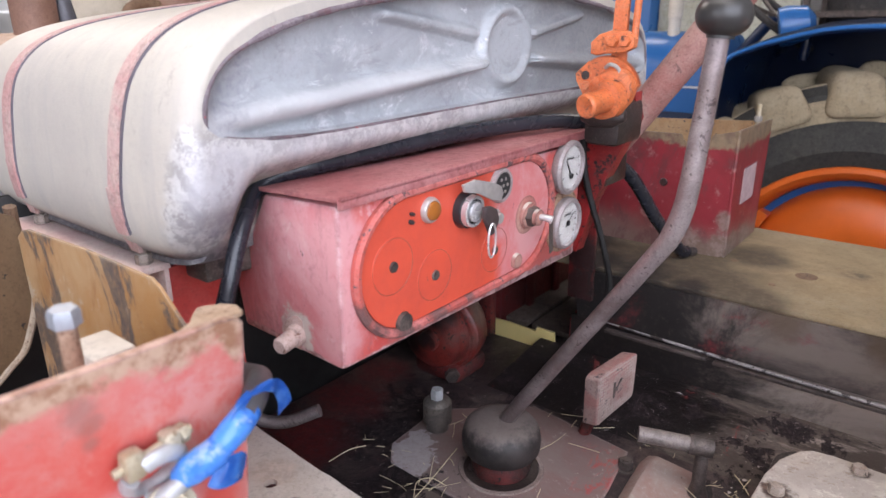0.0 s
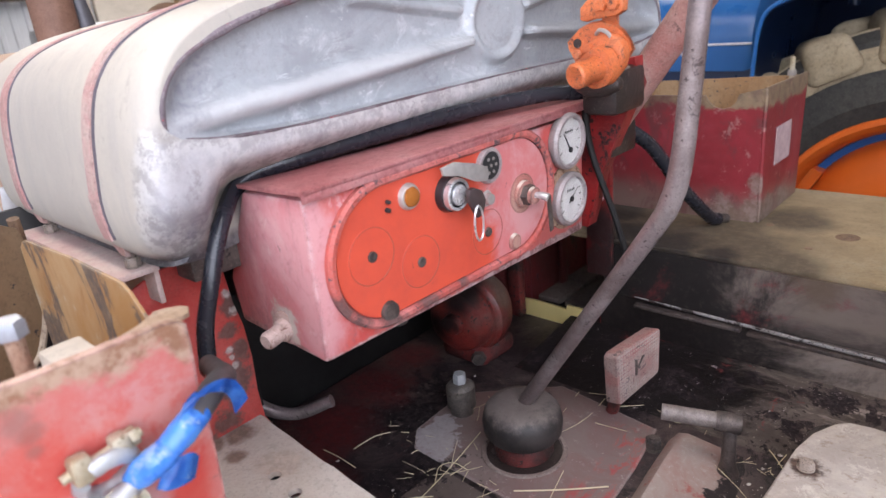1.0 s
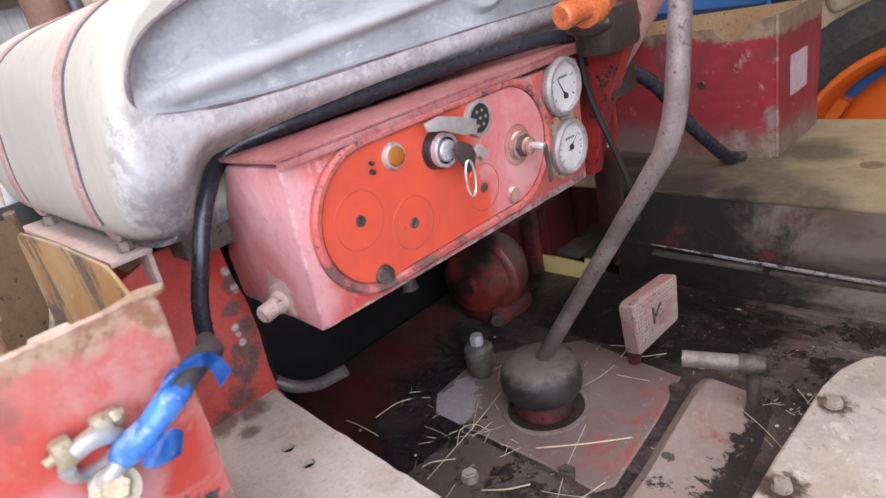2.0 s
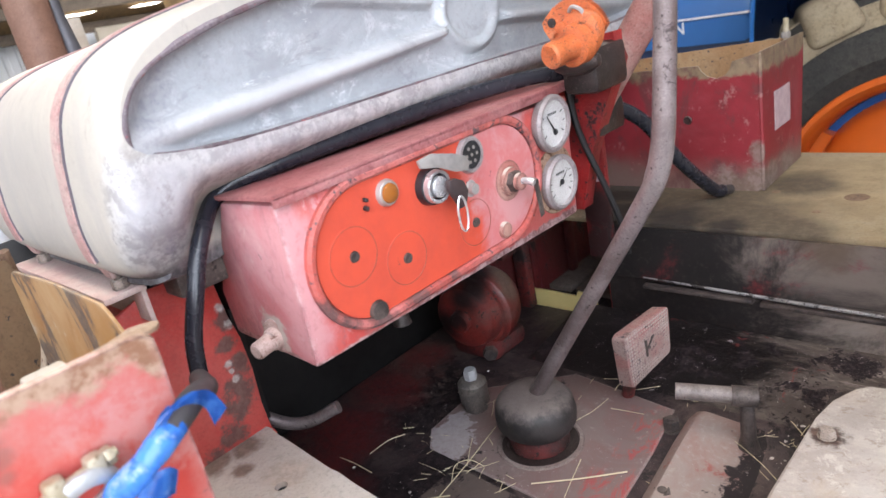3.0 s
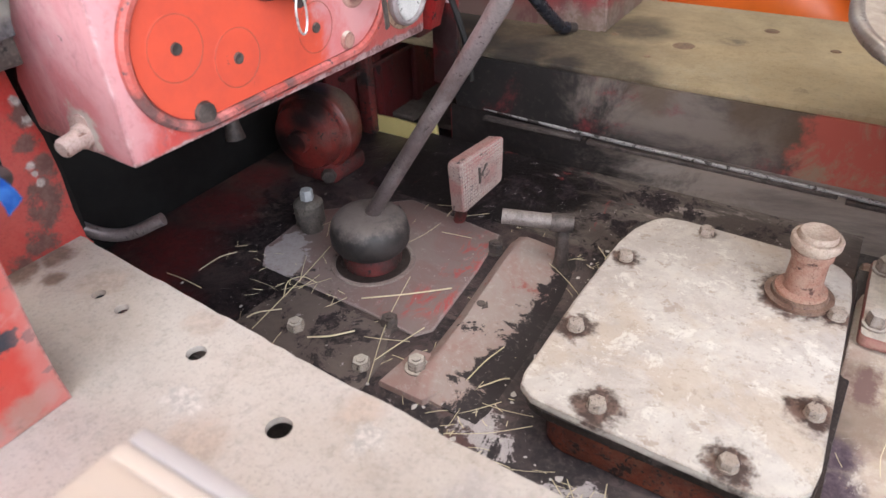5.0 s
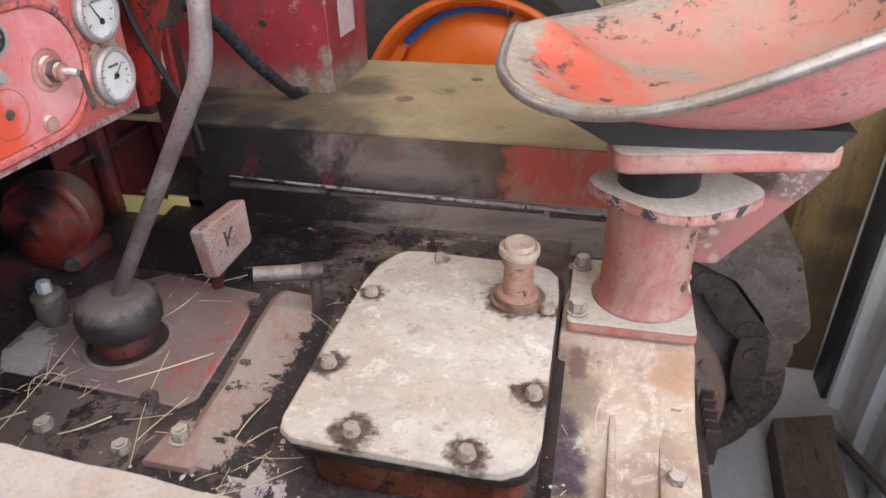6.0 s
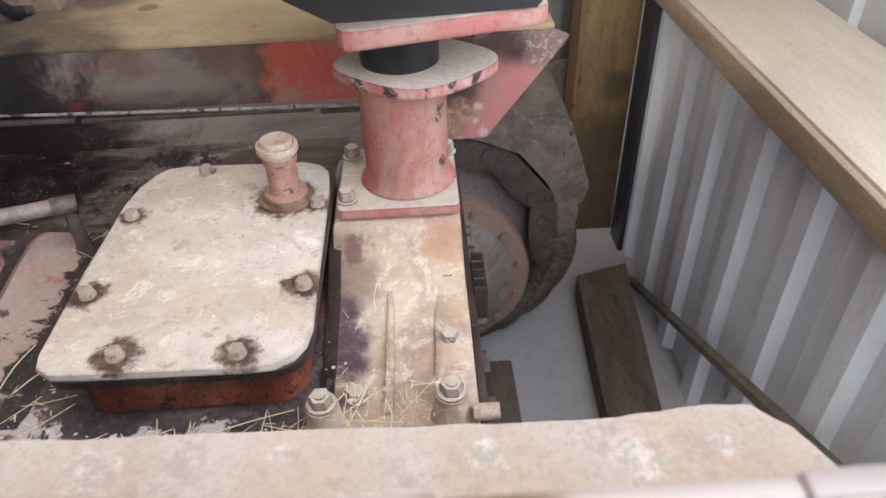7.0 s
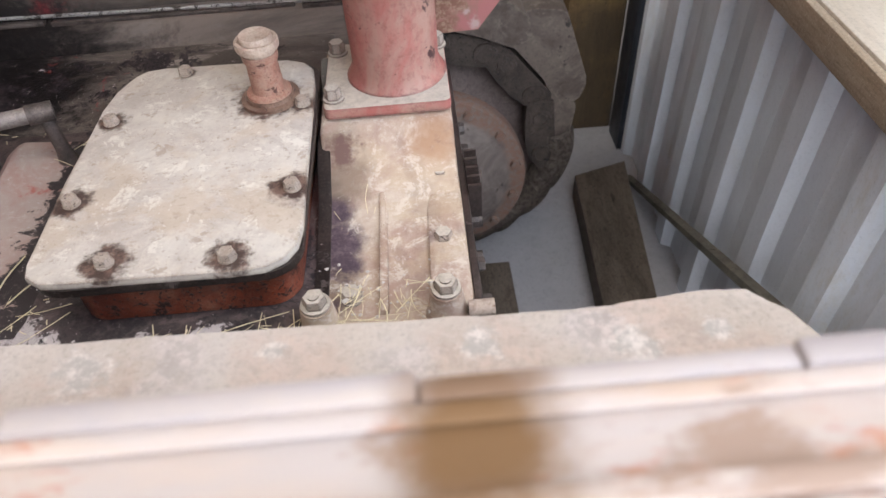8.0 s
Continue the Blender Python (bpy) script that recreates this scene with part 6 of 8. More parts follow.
card = part("yellow_board", prism([(-0.429, 0.6905), (-0.429, 0.754), (-0.375, 0.756), (-0.314, 0.754), (-0.312, 0.763), (-0.276, 0.762), (-0.273, 0.728), (-0.278, 0.6905)], lambda x, z: (x, 1.402, z), (0, 0.006, 0), 0.0005), yellow)
solo(card, "pale yellow board edge behind the pedals", "board")
rod_b = part("hook_bar", tube([(-0.37, 0.755, 0.925), (-0.335, 0.785, 0.88), (-0.305, 0.81, 0.868), (-0.272, 0.84, 0.882)], 0.0075, 12), lever_steel)
solo(rod_b, "dull bent steel hook bar beside the floor", "bar")
side_red = worn("grimy_side_plate", (0.60, 0.060, 0.050), (0.60, 0.11, 0.095), (0.07, 0.06, 0.06), (0.42, 0.20, 0.17), 8, 0.72, 0.66, 0.4, crunch=0.35,
                stains=((((-0.294, 0.752, 1.035, 0.018), (-0.294, 0.746, 1.01, 0.016), (-0.294, 0.752, 0.985, 0.018), (-0.294, 0.742, 0.96, 0.022), (-0.294, 0.738, 0.94, 0.024), (-0.294, 0.722, 0.912, 0.022), (-0.294, 0.695, 0.898, 0.018)), 2.6, 70, (0.10, 0.08, 0.072), 0.85),
                        (((-0.294, 0.741, 0.990, 0.0055), (-0.294, 0.742, 0.980, 0.004), (-0.294, 0.744, 0.970, 0.006), (-0.294, 0.755, 1.03, 0.007), (-0.294, 0.752, 1.05, 0.007)), 2.0, 120, (0.46, 0.42, 0.40), 0.9)))
side_w = thing("side_bulkhead", (-0.31, 0.68, 0.88), "red bulkhead plate with a round cut out", "bulkhead")
pts = [(0.655, 0.885), (0.655, 1.085), (0.69, 1.098), (0.752, 1.098), (0.757, 1.04), (0.763, 1.01), (0.765, 0.97), (0.763, 0.93), (0.765, 0.895), (0.77, 0.885)]
part("plate", prism(pts, lambda y, z: (-0.298, y, z), (0.004, 0, 0), 0.001), side_red, side_w)
# black sheet added behind the cut out in place of the bay's darkness
part("dark_backing", box((-0.60, 0.70, 0.75), (-0.595, 0.95, 1.02)), near_black, side_w)

# ---- right hand fender deck ----
fen = thing("right_fender", (0.1, 1.58, 0.7), "tan dusty fender deck with a greasy black and red side panel", "fender")
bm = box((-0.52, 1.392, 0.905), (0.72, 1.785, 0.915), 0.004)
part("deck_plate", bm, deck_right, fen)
pts = [(-0.225, 0.815), (-0.235, 0.906), (0.72, 0.906), (0.741, 0.897), (0.735, 0.886), (0.622, 0.735), (0.545, 0.733), (0.50, 0.815)]
bm = prism(pts, lambda x, z: (x, 1.388 + 0.012 * (0.906 - z) / 0.09 * 0.3, z), (0, 0.006, 0), 0.0)
n = Nodes("greasy_panel_paint")
big = n.noise(5, 7, 0.7, (1, 1, 1.6), 3, 0.6)
c = n.mix(n.ramp(big, 0.38, 0.62), (0.055, 0.043, 0.038), (0.185, 0.147, 0.126))
redspot = n.math("MULTIPLY", n.ramp(n.noise(8, 8, 0.75, shift=8, warp=0.4), 0.53, 0.68), n.ramp(n.noise(70, 6, 0.7, shift=5), 0.3, 0.62))
# black towards the front: panel grime together with the box's shadow, as colour
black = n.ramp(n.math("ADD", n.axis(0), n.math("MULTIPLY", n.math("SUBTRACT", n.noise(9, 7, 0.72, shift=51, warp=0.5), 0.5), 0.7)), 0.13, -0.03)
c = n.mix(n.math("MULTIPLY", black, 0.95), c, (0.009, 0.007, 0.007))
c = n.mix(n.math("MULTIPLY", redspot, 0.85), c, (0.20, 0.028, 0.032))
grit = n.noise(90, 6, 0.75)
c = n.mix(n.math("MULTIPLY", n.ramp(grit, 0.54, 0.72), 0.25), c, (0.17, 0.135, 0.115))
c = n.mix(n.math("MULTIPLY", n.blotch(((0.30, 1.388, 0.88, 0.06), (0.24, 1.388, 0.90, 0.05), (0.10, 1.388, 0.90, 0.05)), 0.9, 1.6, 16, 0.3, 1.0), 0.7), c, (0.105, 0.068, 0.042))
rear = n.ramp(n.math("ADD", n.axis(0), n.math("MULTIPLY", n.noise(12, 6, 0.7, shift=20), 0.16)), 0.372, 0.398)
c = n.mix(rear, c, n.mix(n.ramp(n.math("ADD", n.axis(0), n.math("MULTIPLY", grit, 0.1)), 0.52, 0.58), (0.42, 0.085, 0.06), (0.44, 0.17, 0.16)))
c = n.mix(n.math("MULTIPLY", n.ramp(n.noise(16, 8, 0.75, (1, 1, 0.6), 31, 0.5), 0.50, 0.66), rear), c, (0.30, 0.195, 0.135))
# near-black blotches paint shade below the deck and a soft shadow beside the seat
c = n.mix(n.math("MULTIPLY", n.blotch(((0.63, 1.388, 0.895, 0.055), (0.66, 1.388, 0.885, 0.04), (0.585, 1.388, 0.90, 0.05), (0.57, 1.388, 0.82, 0.05), (0.59, 1.388, 0.835, 0.035)), 0.9, 0.9, 12, 0.3, 1.1), 0.92), c, (0.028, 0.018, 0.014))
c = n.mix(n.math("MULTIPLY", n.blotch(((0.725, 1.388, 0.89, 0.04), (0.70, 1.388, 0.87, 0.03), (0.69, 1.388, 0.90, 0.03)), 0.9, 1.2, 26, 0.3, 1.0), 0.8), c, n.mix(n.ramp(grit, 0.5, 0.6), (0.16, 0.115, 0.10), (0.40, 0.34, 0.30)))
c = n.mix(n.math("MULTIPLY", n.blotch(((0.56, 1.388, 0.77, 0.035), (0.58, 1.388, 0.785, 0.03), (0.57, 1.388, 0.745, 0.03)), 0.9, 1.6, 40, 0.3, 1.0), 0.85), c, n.mix(n.ramp(grit, 0.45, 0.62), (0.22, 0.11, 0.07), (0.42, 0.29, 0.20)))
c = n.mix(n.math("MULTIPLY", n.blotch(((0.615, 1.388, 0.745, 0.016), (0.605, 1.388, 0.765, 0.010), (0.61, 1.388, 0.79, 0.010)), 0.9, 2.2, 60, 0.4, 0.9), 0.8), c, (0.52, 0.40, 0.37))
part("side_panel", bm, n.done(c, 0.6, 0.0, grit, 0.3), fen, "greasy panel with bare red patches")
bm = box((-0.24, 1.398, 0.722), (0.55, 1.404, 0.814), 0.001)
n = Nodes("greasy_lower_panel")
big = n.noise(7, 8, 0.74, (0.4, 1, 1), 3, 0.5)
grit = n.noise(90, 6, 0.75)
c = n.mix(n.ramp(big, 0.38, 0.62), (0.17, 0.135, 0.115), (0.33, 0.262, 0.22))
c = n.mix(n.math("MULTIPLY", n.ramp(n.noise(18, 8, 0.78, (0.35, 1, 1), 14, 0.5), 0.52, 0.64), 0.6), c, (0.36, 0.30, 0.26))
# near black towards the front, by x with a ragged limit
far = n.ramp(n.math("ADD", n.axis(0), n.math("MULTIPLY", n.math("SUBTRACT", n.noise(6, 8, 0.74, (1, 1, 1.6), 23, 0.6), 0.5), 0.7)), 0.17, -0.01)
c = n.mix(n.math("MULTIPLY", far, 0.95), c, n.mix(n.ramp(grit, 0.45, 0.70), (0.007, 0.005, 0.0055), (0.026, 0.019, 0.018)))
c = n.mix(n.math("MULTIPLY", n.ramp(n.noise(14, 8, 0.75, shift=33, warp=0.4), 0.62, 0.68), 0.7), c, (0.20, 0.03, 0.03))
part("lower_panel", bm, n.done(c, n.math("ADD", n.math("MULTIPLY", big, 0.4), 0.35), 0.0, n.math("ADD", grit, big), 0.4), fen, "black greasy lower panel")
bm = tube([(-0.167, 1.383, 0.8225), (-0.03, 1.3815, 0.8190), (0.11, 1.380, 0.8160), (0.315, 1.380, 0.8120), (0.49, 1.381, 0.808)], [0.0010, 0.0024, 0.0030, 0.0026, 0.0036, 0.0026], 8, 5)
part("weld_bead", bm, worn("scuffed_weld", (0.36, 0.34, 0.33), (0.22, 0.195, 0.19), (0.045, 0.035, 0.032), (0.48, 0.45, 0.43), 22, 0.55, 0.5, 0.42, 0.3), fen, "pale weld bead along the panel")
for x0, x1 in ((-0.165, 0.005), (0.015, 0.36), (0.37, 0.50)):
    part("strip", box((x0, 1.374, 0.805 - 0.012 * x0), (x1, 1.386, 0.811 - 0.012 * x0), 0.001), bolt_dark, fen)
n = Nodes("smeared_ledge_grease")
big = n.noise(7, 8, 0.74, (0.45, 1, 1), 83, 0.6)
c = n.mix(n.ramp(big, 0.40, 0.62), (0.09, 0.070, 0.060), (0.20, 0.163, 0.142))
c = n.mix(n.ramp(n.noise(16, 8, 0.75, (0.4, 1.2, 1), 87, 0.5), 0.54, 0.64), c, (0.31, 0.26, 0.23))
# ledge darkens to black at its front end, broken up by noise
front_f = n.ramp(n.math("ADD", n.axis(0), n.math("MULTIPLY", n.math("SUBTRACT", n.noise(7, 8, 0.75, (0.7, 1.3, 1), 101, 0.7), 0.5), 0.75)), 0.10, -0.02)
c = n.mix(n.math("MULTIPLY", front_f, 0.97), c, (0.008, 0.0055, 0.006))
c = n.mix(n.math("MULTIPLY", n.ramp(n.noise(12, 8, 0.75, shift=91, warp=0.5), 0.60, 0.66), 0.8), c, (0.22, 0.045, 0.042))
c, fine = grime(n, c, 0.50)
ledge_mat = n.done(c, n.math("ADD", n.math("MULTIPLY", big, 0.4), 0.30), 0.0, n.math("ADD", fine, big), 0.5)
bm = prism([(1.215, 0.7275), (1.26, 0.731), (1.33, 0.740), (1.397, 0.748), (1.397, 0.7275)], lambda y, z: (-0.30, y, z), (0.705, 0, 0))
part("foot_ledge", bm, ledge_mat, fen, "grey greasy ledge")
for x, y, r in ((0.095, 1.55, 0.017), (0.06, 1.48, 0.006), (-0.02, 1.56, 0.007), (0.20, 1.68, 0.012), (0.30, 1.62, 0.008)):
    part("oil_spot", lathe([(0, r), (0.0012, r * 0.7), (0.0012, 0)], (x, y, 0.9151), (0, 0, 1), 11), rust_dark, fen)

# ---- right hand battery box ----
bat = thing("battery_box", (-0.18, 1.73, 0.915), "open dark red sheet metal battery box on the deck", "box")
n = Nodes("battery_box_red")
big = n.noise(9, 7, 0.65, shift=2, warp=0.4)
c = n.mix(n.ramp(big, 0.35, 0.65), (0.27, 0.026, 0.036), (0.21, 0.022, 0.027))
c = n.mix(n.math("MULTIPLY", n.ramp(n.noise(5, 7, 0.65, (1, 1, 0.6), 6, 0.5), 0.50, 0.72), 0.7), c, (0.33, 0.10, 0.115))
edge = n.math("ADD", n.axis(2), n.math("MULTIPLY", n.noise(14, 6, 0.65, shift=4), -0.045))
rim = n.ramp(n.math("ADD", n.axis(2), n.math("MULTIPLY", n.noise(13, 7, 0.7, shift=64, warp=0.5), -0.075)), 1.062, 1.070)
foot = n.math("MULTIPLY", n.ramp(n.math("ADD", n.axis(2), n.math("MULTIPLY", n.noise(7, 6, 0.65, shift=24), -0.09)), 0.940, 0.885), 0.9)
c = n.mix(rim, c, n.mix(n.ramp(n.noise(50, 5, 0.7), 0.4, 0.65), (0.24, 0.175, 0.11), (0.15, 0.10, 0.07)))
c = n.mix(foot, c, (0.19, 0.13, 0.11))
c = n.mix(n.math("MULTIPLY", n.ramp(n.noise(18, 8, 0.75, (1, 1, 0.5), 26, 0.5), 0.52, 0.64), 0.7), c, (0.12, 0.045, 0.045))
c = n.mix(n.math("MULTIPLY", n.ramp(n.noise(40, 7, 0.75, shift=33), 0.58, 0.66), 0.6), c, (0.36, 0.20, 0.18))
c = n.mix(n.ramp(n.noise(120, 4, 0.7), 0.68, 0.72), c, (0.07, 0.05, 0.045))
c = n.mix(n.math("MULTIPLY", n.blotch(((-0.038, 1.557, 0.93, 0.045), (-0.038, 1.557, 0.98, 0.025), (-0.09, 1.557, 0.92, 0.05), (-0.038, 1.60, 0.93, 0.04), (-0.038, 1.68, 0.925, 0.04)), 1, 1.8, 30, 0.4, 0.85), 0.8), c, n.mix(n.ramp(n.noise(60, 6, 0.7, shift=88), 0.4, 0.6), (0.16, 0.115, 0.085), (0.26, 0.20, 0.175)))
box_mat = n.done(c, 0.45, 0.0, n.noise(120, 4, 0.7), 0.2)
part("inner_wall", prism([(-0.36, 0.9155), (-0.36, 1.118), (-0.20, 1.121), (-0.133, 1.122), (-0.128, 1.113), (-0.118, 1.104), (-0.105, 1.1005), (-0.092, 1.104), (-0.083, 1.113), (-0.079, 1.125), (-0.038, 1.135), (-0.038, 0.920), (-0.048, 0.9155)], lambda x, z: (x, 1.557, z), (0, 0.004, 0), 0.001), box_mat, bat)
part("rear_wall", prism([(1.561, 0.9155), (1.561, 1.135), (1.775, 1.13), (1.755, 0.9155)], lambda y, z: (-0.038 - 0.01 * (y - 1.557), y, z), (-0.004, 0, 0), 0.001), box_mat, bat)
part("outer_wall", prism([(-0.36, 0.9155), (-0.36, 1.11), (-0.045, 1.125), (-0.045, 0.9155)], lambda x, z: (x, 1.757 + 0.08 * (z - 0.9155), z), (0, 0.004, 0), 0.001), rust_tan, bat, "dusty tan outer wall")
part("corner_seam", rod((-0.0385, 1.5585, 0.920), (-0.0385, 1.5585, 1.133), 0.0034, seg=8), box_mat, bat)
part("front_wall", box((-0.364, 1.557, 0.9155), (-0.36, 1.757, 1.11)), box_mat, bat)
part("stud", rod((-0.057, 1.740, 1.09), (-0.057, 1.740, 1.160), 0.0045, seg=10), brass, bat)
part("nut", hexbolt((-0.057, 1.740, 1.128), (0, 0, 1), 0.013, 0.010), steel, bat)
part("paper_label", box((-0.0378, 1.615, 1.000), (-0.0366, 1.690, 1.063)), paper, bat, "faded paper label")
part("plug_hole", lathe([(0, 0.0075), (0.002, 0.006), (0.002, 0)], (-0.155, 1.5565, 1.035), (0, -1, 0), 14), red_grime, bat)

# ---- steering column and throttle lever ----
bracket_red = worn("greasy_bracket_red", (0.36, 0.024, 0.023), (0.18, 0.018, 0.018), (0.016, 0.012, 0.012), (0.30, 0.12, 0.10), 9, 0.57, 0.66, 0.36, crunch=0.5, stains=((((-0.15, 1.25, 0.93, 0.06), (-0.15, 1.25, 0.99, 0.05), (-0.165, 1.25, 1.03, 0.03), (-0.15, 1.18, 1.03, 0.04)), 1.2, 20, (0.014, 0.010, 0.010), 0.94),))
col = thing("steering_column", (-0.12, 1.2, 1.12), "faded red tube of the steering column", "steering column")
part("tube", rod((-0.125, 1.2, 1.118), (0.075, 1.2, 1.385), 0.0190, seg=24), worn("faded_column_paint", (0.33, 0.135, 0.115), (0.36, 0.21, 0.18), (0.10, 0.05, 0.045), (0.40, 0.28, 0.24), 10, 0.62, 0.55, 0.5), col)
part("bracket", prism([(-0.16, 1.02), (-0.165, 1.16), (-0.10, 1.225), (-0.055, 1.23), (-0.05, 1.20), (-0.10, 1.09), (-0.12, 1.02)], lambda x, z: (x, 1.165, z), (0, 0.025, 0), 0.003), bracket_red, col)
part("upright", box((-0.172, 1.246, 0.916), (-0.132, 1.254, 1.135), 0.002), bracket_red, col, "bright red upright plate")
part("paper_label", box((-0.160, 1.2435, 1.03), (-0.143, 1.2455, 1.085)), paper, col, "faded paper label")
part("clamp", box((-0.135, 1.17, 1.11), (-0.085, 1.23, 1.15), 0.006), grease, col, "greasy black clamp")
part("stay_bar", tube([(-0.112, 1.15, 1.178), (-0.108, 1.158, 1.12), (-0.092, 1.18, 1.04), (-0.084, 1.195, 0.985), (-0.084, 1.20, 0.95)], 0.0042, 8, 4), near_black, col, "thin dark stay bar")
thr = thing("throttle_lever", (-0.055, 1.12, 1.2), "orange throttle lever with a toothed quadrant", "lever")
teeth = [(-0.030, 1.238), (-0.045, 1.220), (-0.075, 1.216), (-0.090, 1.231), (-0.099, 1.246), (-0.1005, 1.254), (-0.095, 1.259)]
for k in range(61):
    ang = radians(122 - k * 106 / 60)
    r = 0.0402 if k % 2 == 0 else 0.0380
    teeth.append((-0.063 + r * math.cos(ang), 1.234 + r * math.sin(ang)))
part("quadrant", prism(teeth, lambda x, z: (x, 1.101, z), (0, 0.008, 0), 0.0006), orange_lever, thr, "toothed orange quadrant")
# slot and hole are thin black pieces, the openings' darkness given as colour
part("quadrant_slot", prism([(-0.047, 1.240), (-0.029, 1.248), (-0.030, 1.243), (-0.046, 1.235)], lambda x, z: (x, 1.1002, z), (0, 0.0006, 0)), grease, thr)
part("plug_hole", lathe([(0, 0.005), (0.001, 0.0048), (0.001, 0)], (-0.088, 1.1008, 1.2525), (0, -1, 0), 14), grease, thr)
cam_plate = [(-0.054 + (0.0265 + 0.004 * math.sin(2 * q) + 0.003 * (q > 2.0) * (q < 3.6)) * math.cos(q), 1.234 + (0.0265 + 0.004 * math.sin(2 * q)) * math.sin(q)) for q in [k * 2 * math.pi / 40 for k in range(40)]]
part("cam_plate", prism(cam_plate, lambda x, z: (x, 1.0995, z), (0, -0.012, 0), 0.002), orange_lever, thr, "rounded orange cam plate")
part("hub", lathe([(0, 0.021), (0.010, 0.020), (0.012, 0.0130), (0.030, 0.0122), (0.032, 0.0135), (0.042, 0.0130), (0.044, 0.011), (0.044, 0.004), (0.042, 0.0)], (-0.050, 1.089, 1.231), (-0.22, -1, -0.14), 28), orange_lever, thr)
for x, z in ((-0.079, 1.247), (-0.066, 1.253), (-0.047, 1.247)):
    part("cap_screw", hexbolt((x, 1.0872, z - 0.004), (0, -1, 0), 0.0085, 0.005), orange_lever, thr)
part("spring_clip", tube([(-0.060, 1.092, 1.262), (-0.052, 1.086, 1.266), (-0.044, 1.088, 1.262), (-0.040, 1.092, 1.250)], 0.0022, 6, 4), dull_chrome, thr, "bare spring clip")
fork = [(-0.081, 1.276), (-0.081, 1.288), (-0.072, 1.296), (-0.056, 1.301), (-0.040, 1.299), (-0.031, 1.292), (-0.032, 1.283), (-0.041, 1.278), (-0.052, 1.277), (-0.066, 1.276), (-0.074, 1.274)]
part("fork", prism(fork, lambda x, z: (x, 1.105, z), (0, -0.010, 0), 0.002), orange_lever, thr)
for x in (-0.0545, -0.0405):
    part("fork_bolt", hexbolt((x, 1.0952, 1.2895), (0, -1, 0), 0.011, 0.006), orange_lever, thr)
part("arm", prism([(-0.062, 1.24), (-0.062, 1.30), (-0.057, 1.50), (-0.043, 1.50), (-0.046, 1.30), (-0.044, 1.24)], lambda x, z: (x, 1.1075, z), (0, 0.006, 0), 0.0015), orange_lever, thr)
part("arm_rod", rod((-0.037, 1.108, 1.288), (-0.029, 1.110, 1.50), 0.0038, seg=12), orange_lever, thr)
part("grease_lump", lathe([(0, 0.006), (0.012, 0.012), (0.035, 0.013), (0.05, 0.006), (0.052, 0)], (-0.088, 1.098, 1.208), (1, 0.1, 0.05), 14), grease, thr, "lump of black grease")
part("mount", box((-0.096, 1.116, 1.172), (-0.050, 1.185, 1.222), 0.008), grease, thr)

# ---- seat ----
seat = thing("tractor_seat", (0.50, 1.2, 0.80), "worn coral red pan seat on a dusty pink pedestal", "seat")
SC = (0.555, 1.215)


def seat_point(a, s):
    """The pan: a goes round it, s from its middle (0) to its rim (1)."""
    ca, sa = math.cos(a), math.sin(a)
    rx, ry = 0.235 * s, 0.225 * s
    p = 2.7
    k = (abs(ca) ** p + abs(sa) ** p) ** (-1 / p)
    x, y = SC[0] + rx * k * ca, SC[1] + ry * k * sa
    back = step(x, 0.36, 0.80)
    side = abs(y - SC[1]) / 0.225
    rim = 1.092 + 0.135 * back ** 1.1 + 0.012 * (1 - side) * (1 - back)
    floor_z = 1.054 + 0.008 * back + 0.010 * (1 - side) ** 2 * (1 - back)
    u = step(s, 0.35, 1.0) ** 1.9
    pommel = 0.030 * math.exp(-((y - 1.262) / 0.034) ** 2) * step(0.475 - x, 0, 0.12) * (1 - 0.7 * step(s, 0.80, 1.0))
    return Vector((x, y, floor_z + (rim - floor_z) * u + pommel))


def seat_shell(drop):
    bm = bmesh.new()
    rows = []
    for j in range(25):
        s = j / 24
        rows.append([bm.verts.new(seat_point(k * 2 * math.pi / 72, max(s, 0.02)) - Vector((0, 0, drop))) for k in range(72)])
    for p, q in zip(rows, rows[1:]):
        for k in range(72):
            bm.faces.new((p[k], p[(k + 1) % 72], q[(k + 1) % 72], q[k]))
    bm.faces.new(rows[0])
    return bm


n = Nodes("worn_coral_seat")
dx = n.math("POWER", n.math("ABSOLUTE", n.math("DIVIDE", n.math("SUBTRACT", n.axis(0), SC[0]), 0.235), 0), 2.7)
dy = n.math("POWER", n.math("ABSOLUTE", n.math("DIVIDE", n.math("SUBTRACT", n.axis(1), SC[1]), 0.225), 0), 2.7)
radial = n.math("POWER", n.math("ADD", dx, dy), 1 / 2.7)
big = n.noise(12, 8, 0.7, (1, 1, 1), 4, 0.6)
fine = n.noise(110, 6, 0.75)
c = n.mix(n.ramp(big, 0.36, 0.62), (0.52, 0.20, 0.155), (0.43, 0.235, 0.18))
fresh = n.ramp(n.math("ADD", n.axis(0), n.math("MULTIPLY", n.math("SUBTRACT", n.noise(9, 7, 0.7, shift=41, warp=0.6), 0.5), 0.30)), 0.50, 0.42)
c = n.mix(fresh, c, n.mix(n.ramp(big, 0.42, 0.6), (0.56, 0.105, 0.065), (0.50, 0.15, 0.105)))
c = n.mix(n.math("MULTIPLY", n.ramp(n.math("ADD", n.axis(1), n.math("MULTIPLY", n.math("SUBTRACT", big, 0.5), 0.08)), 1.262, 1.280), 0.8), c, n.mix(n.ramp(big, 0.4, 0.62), (0.48, 0.20, 0.165), (0.44, 0.26, 0.21)))
mud = n.math("MULTIPLY", n.ramp(n.noise(6, 8, 0.72, (0.6, 1.3, 1), 9, 0.8), 0.50, 0.64), 0.8)
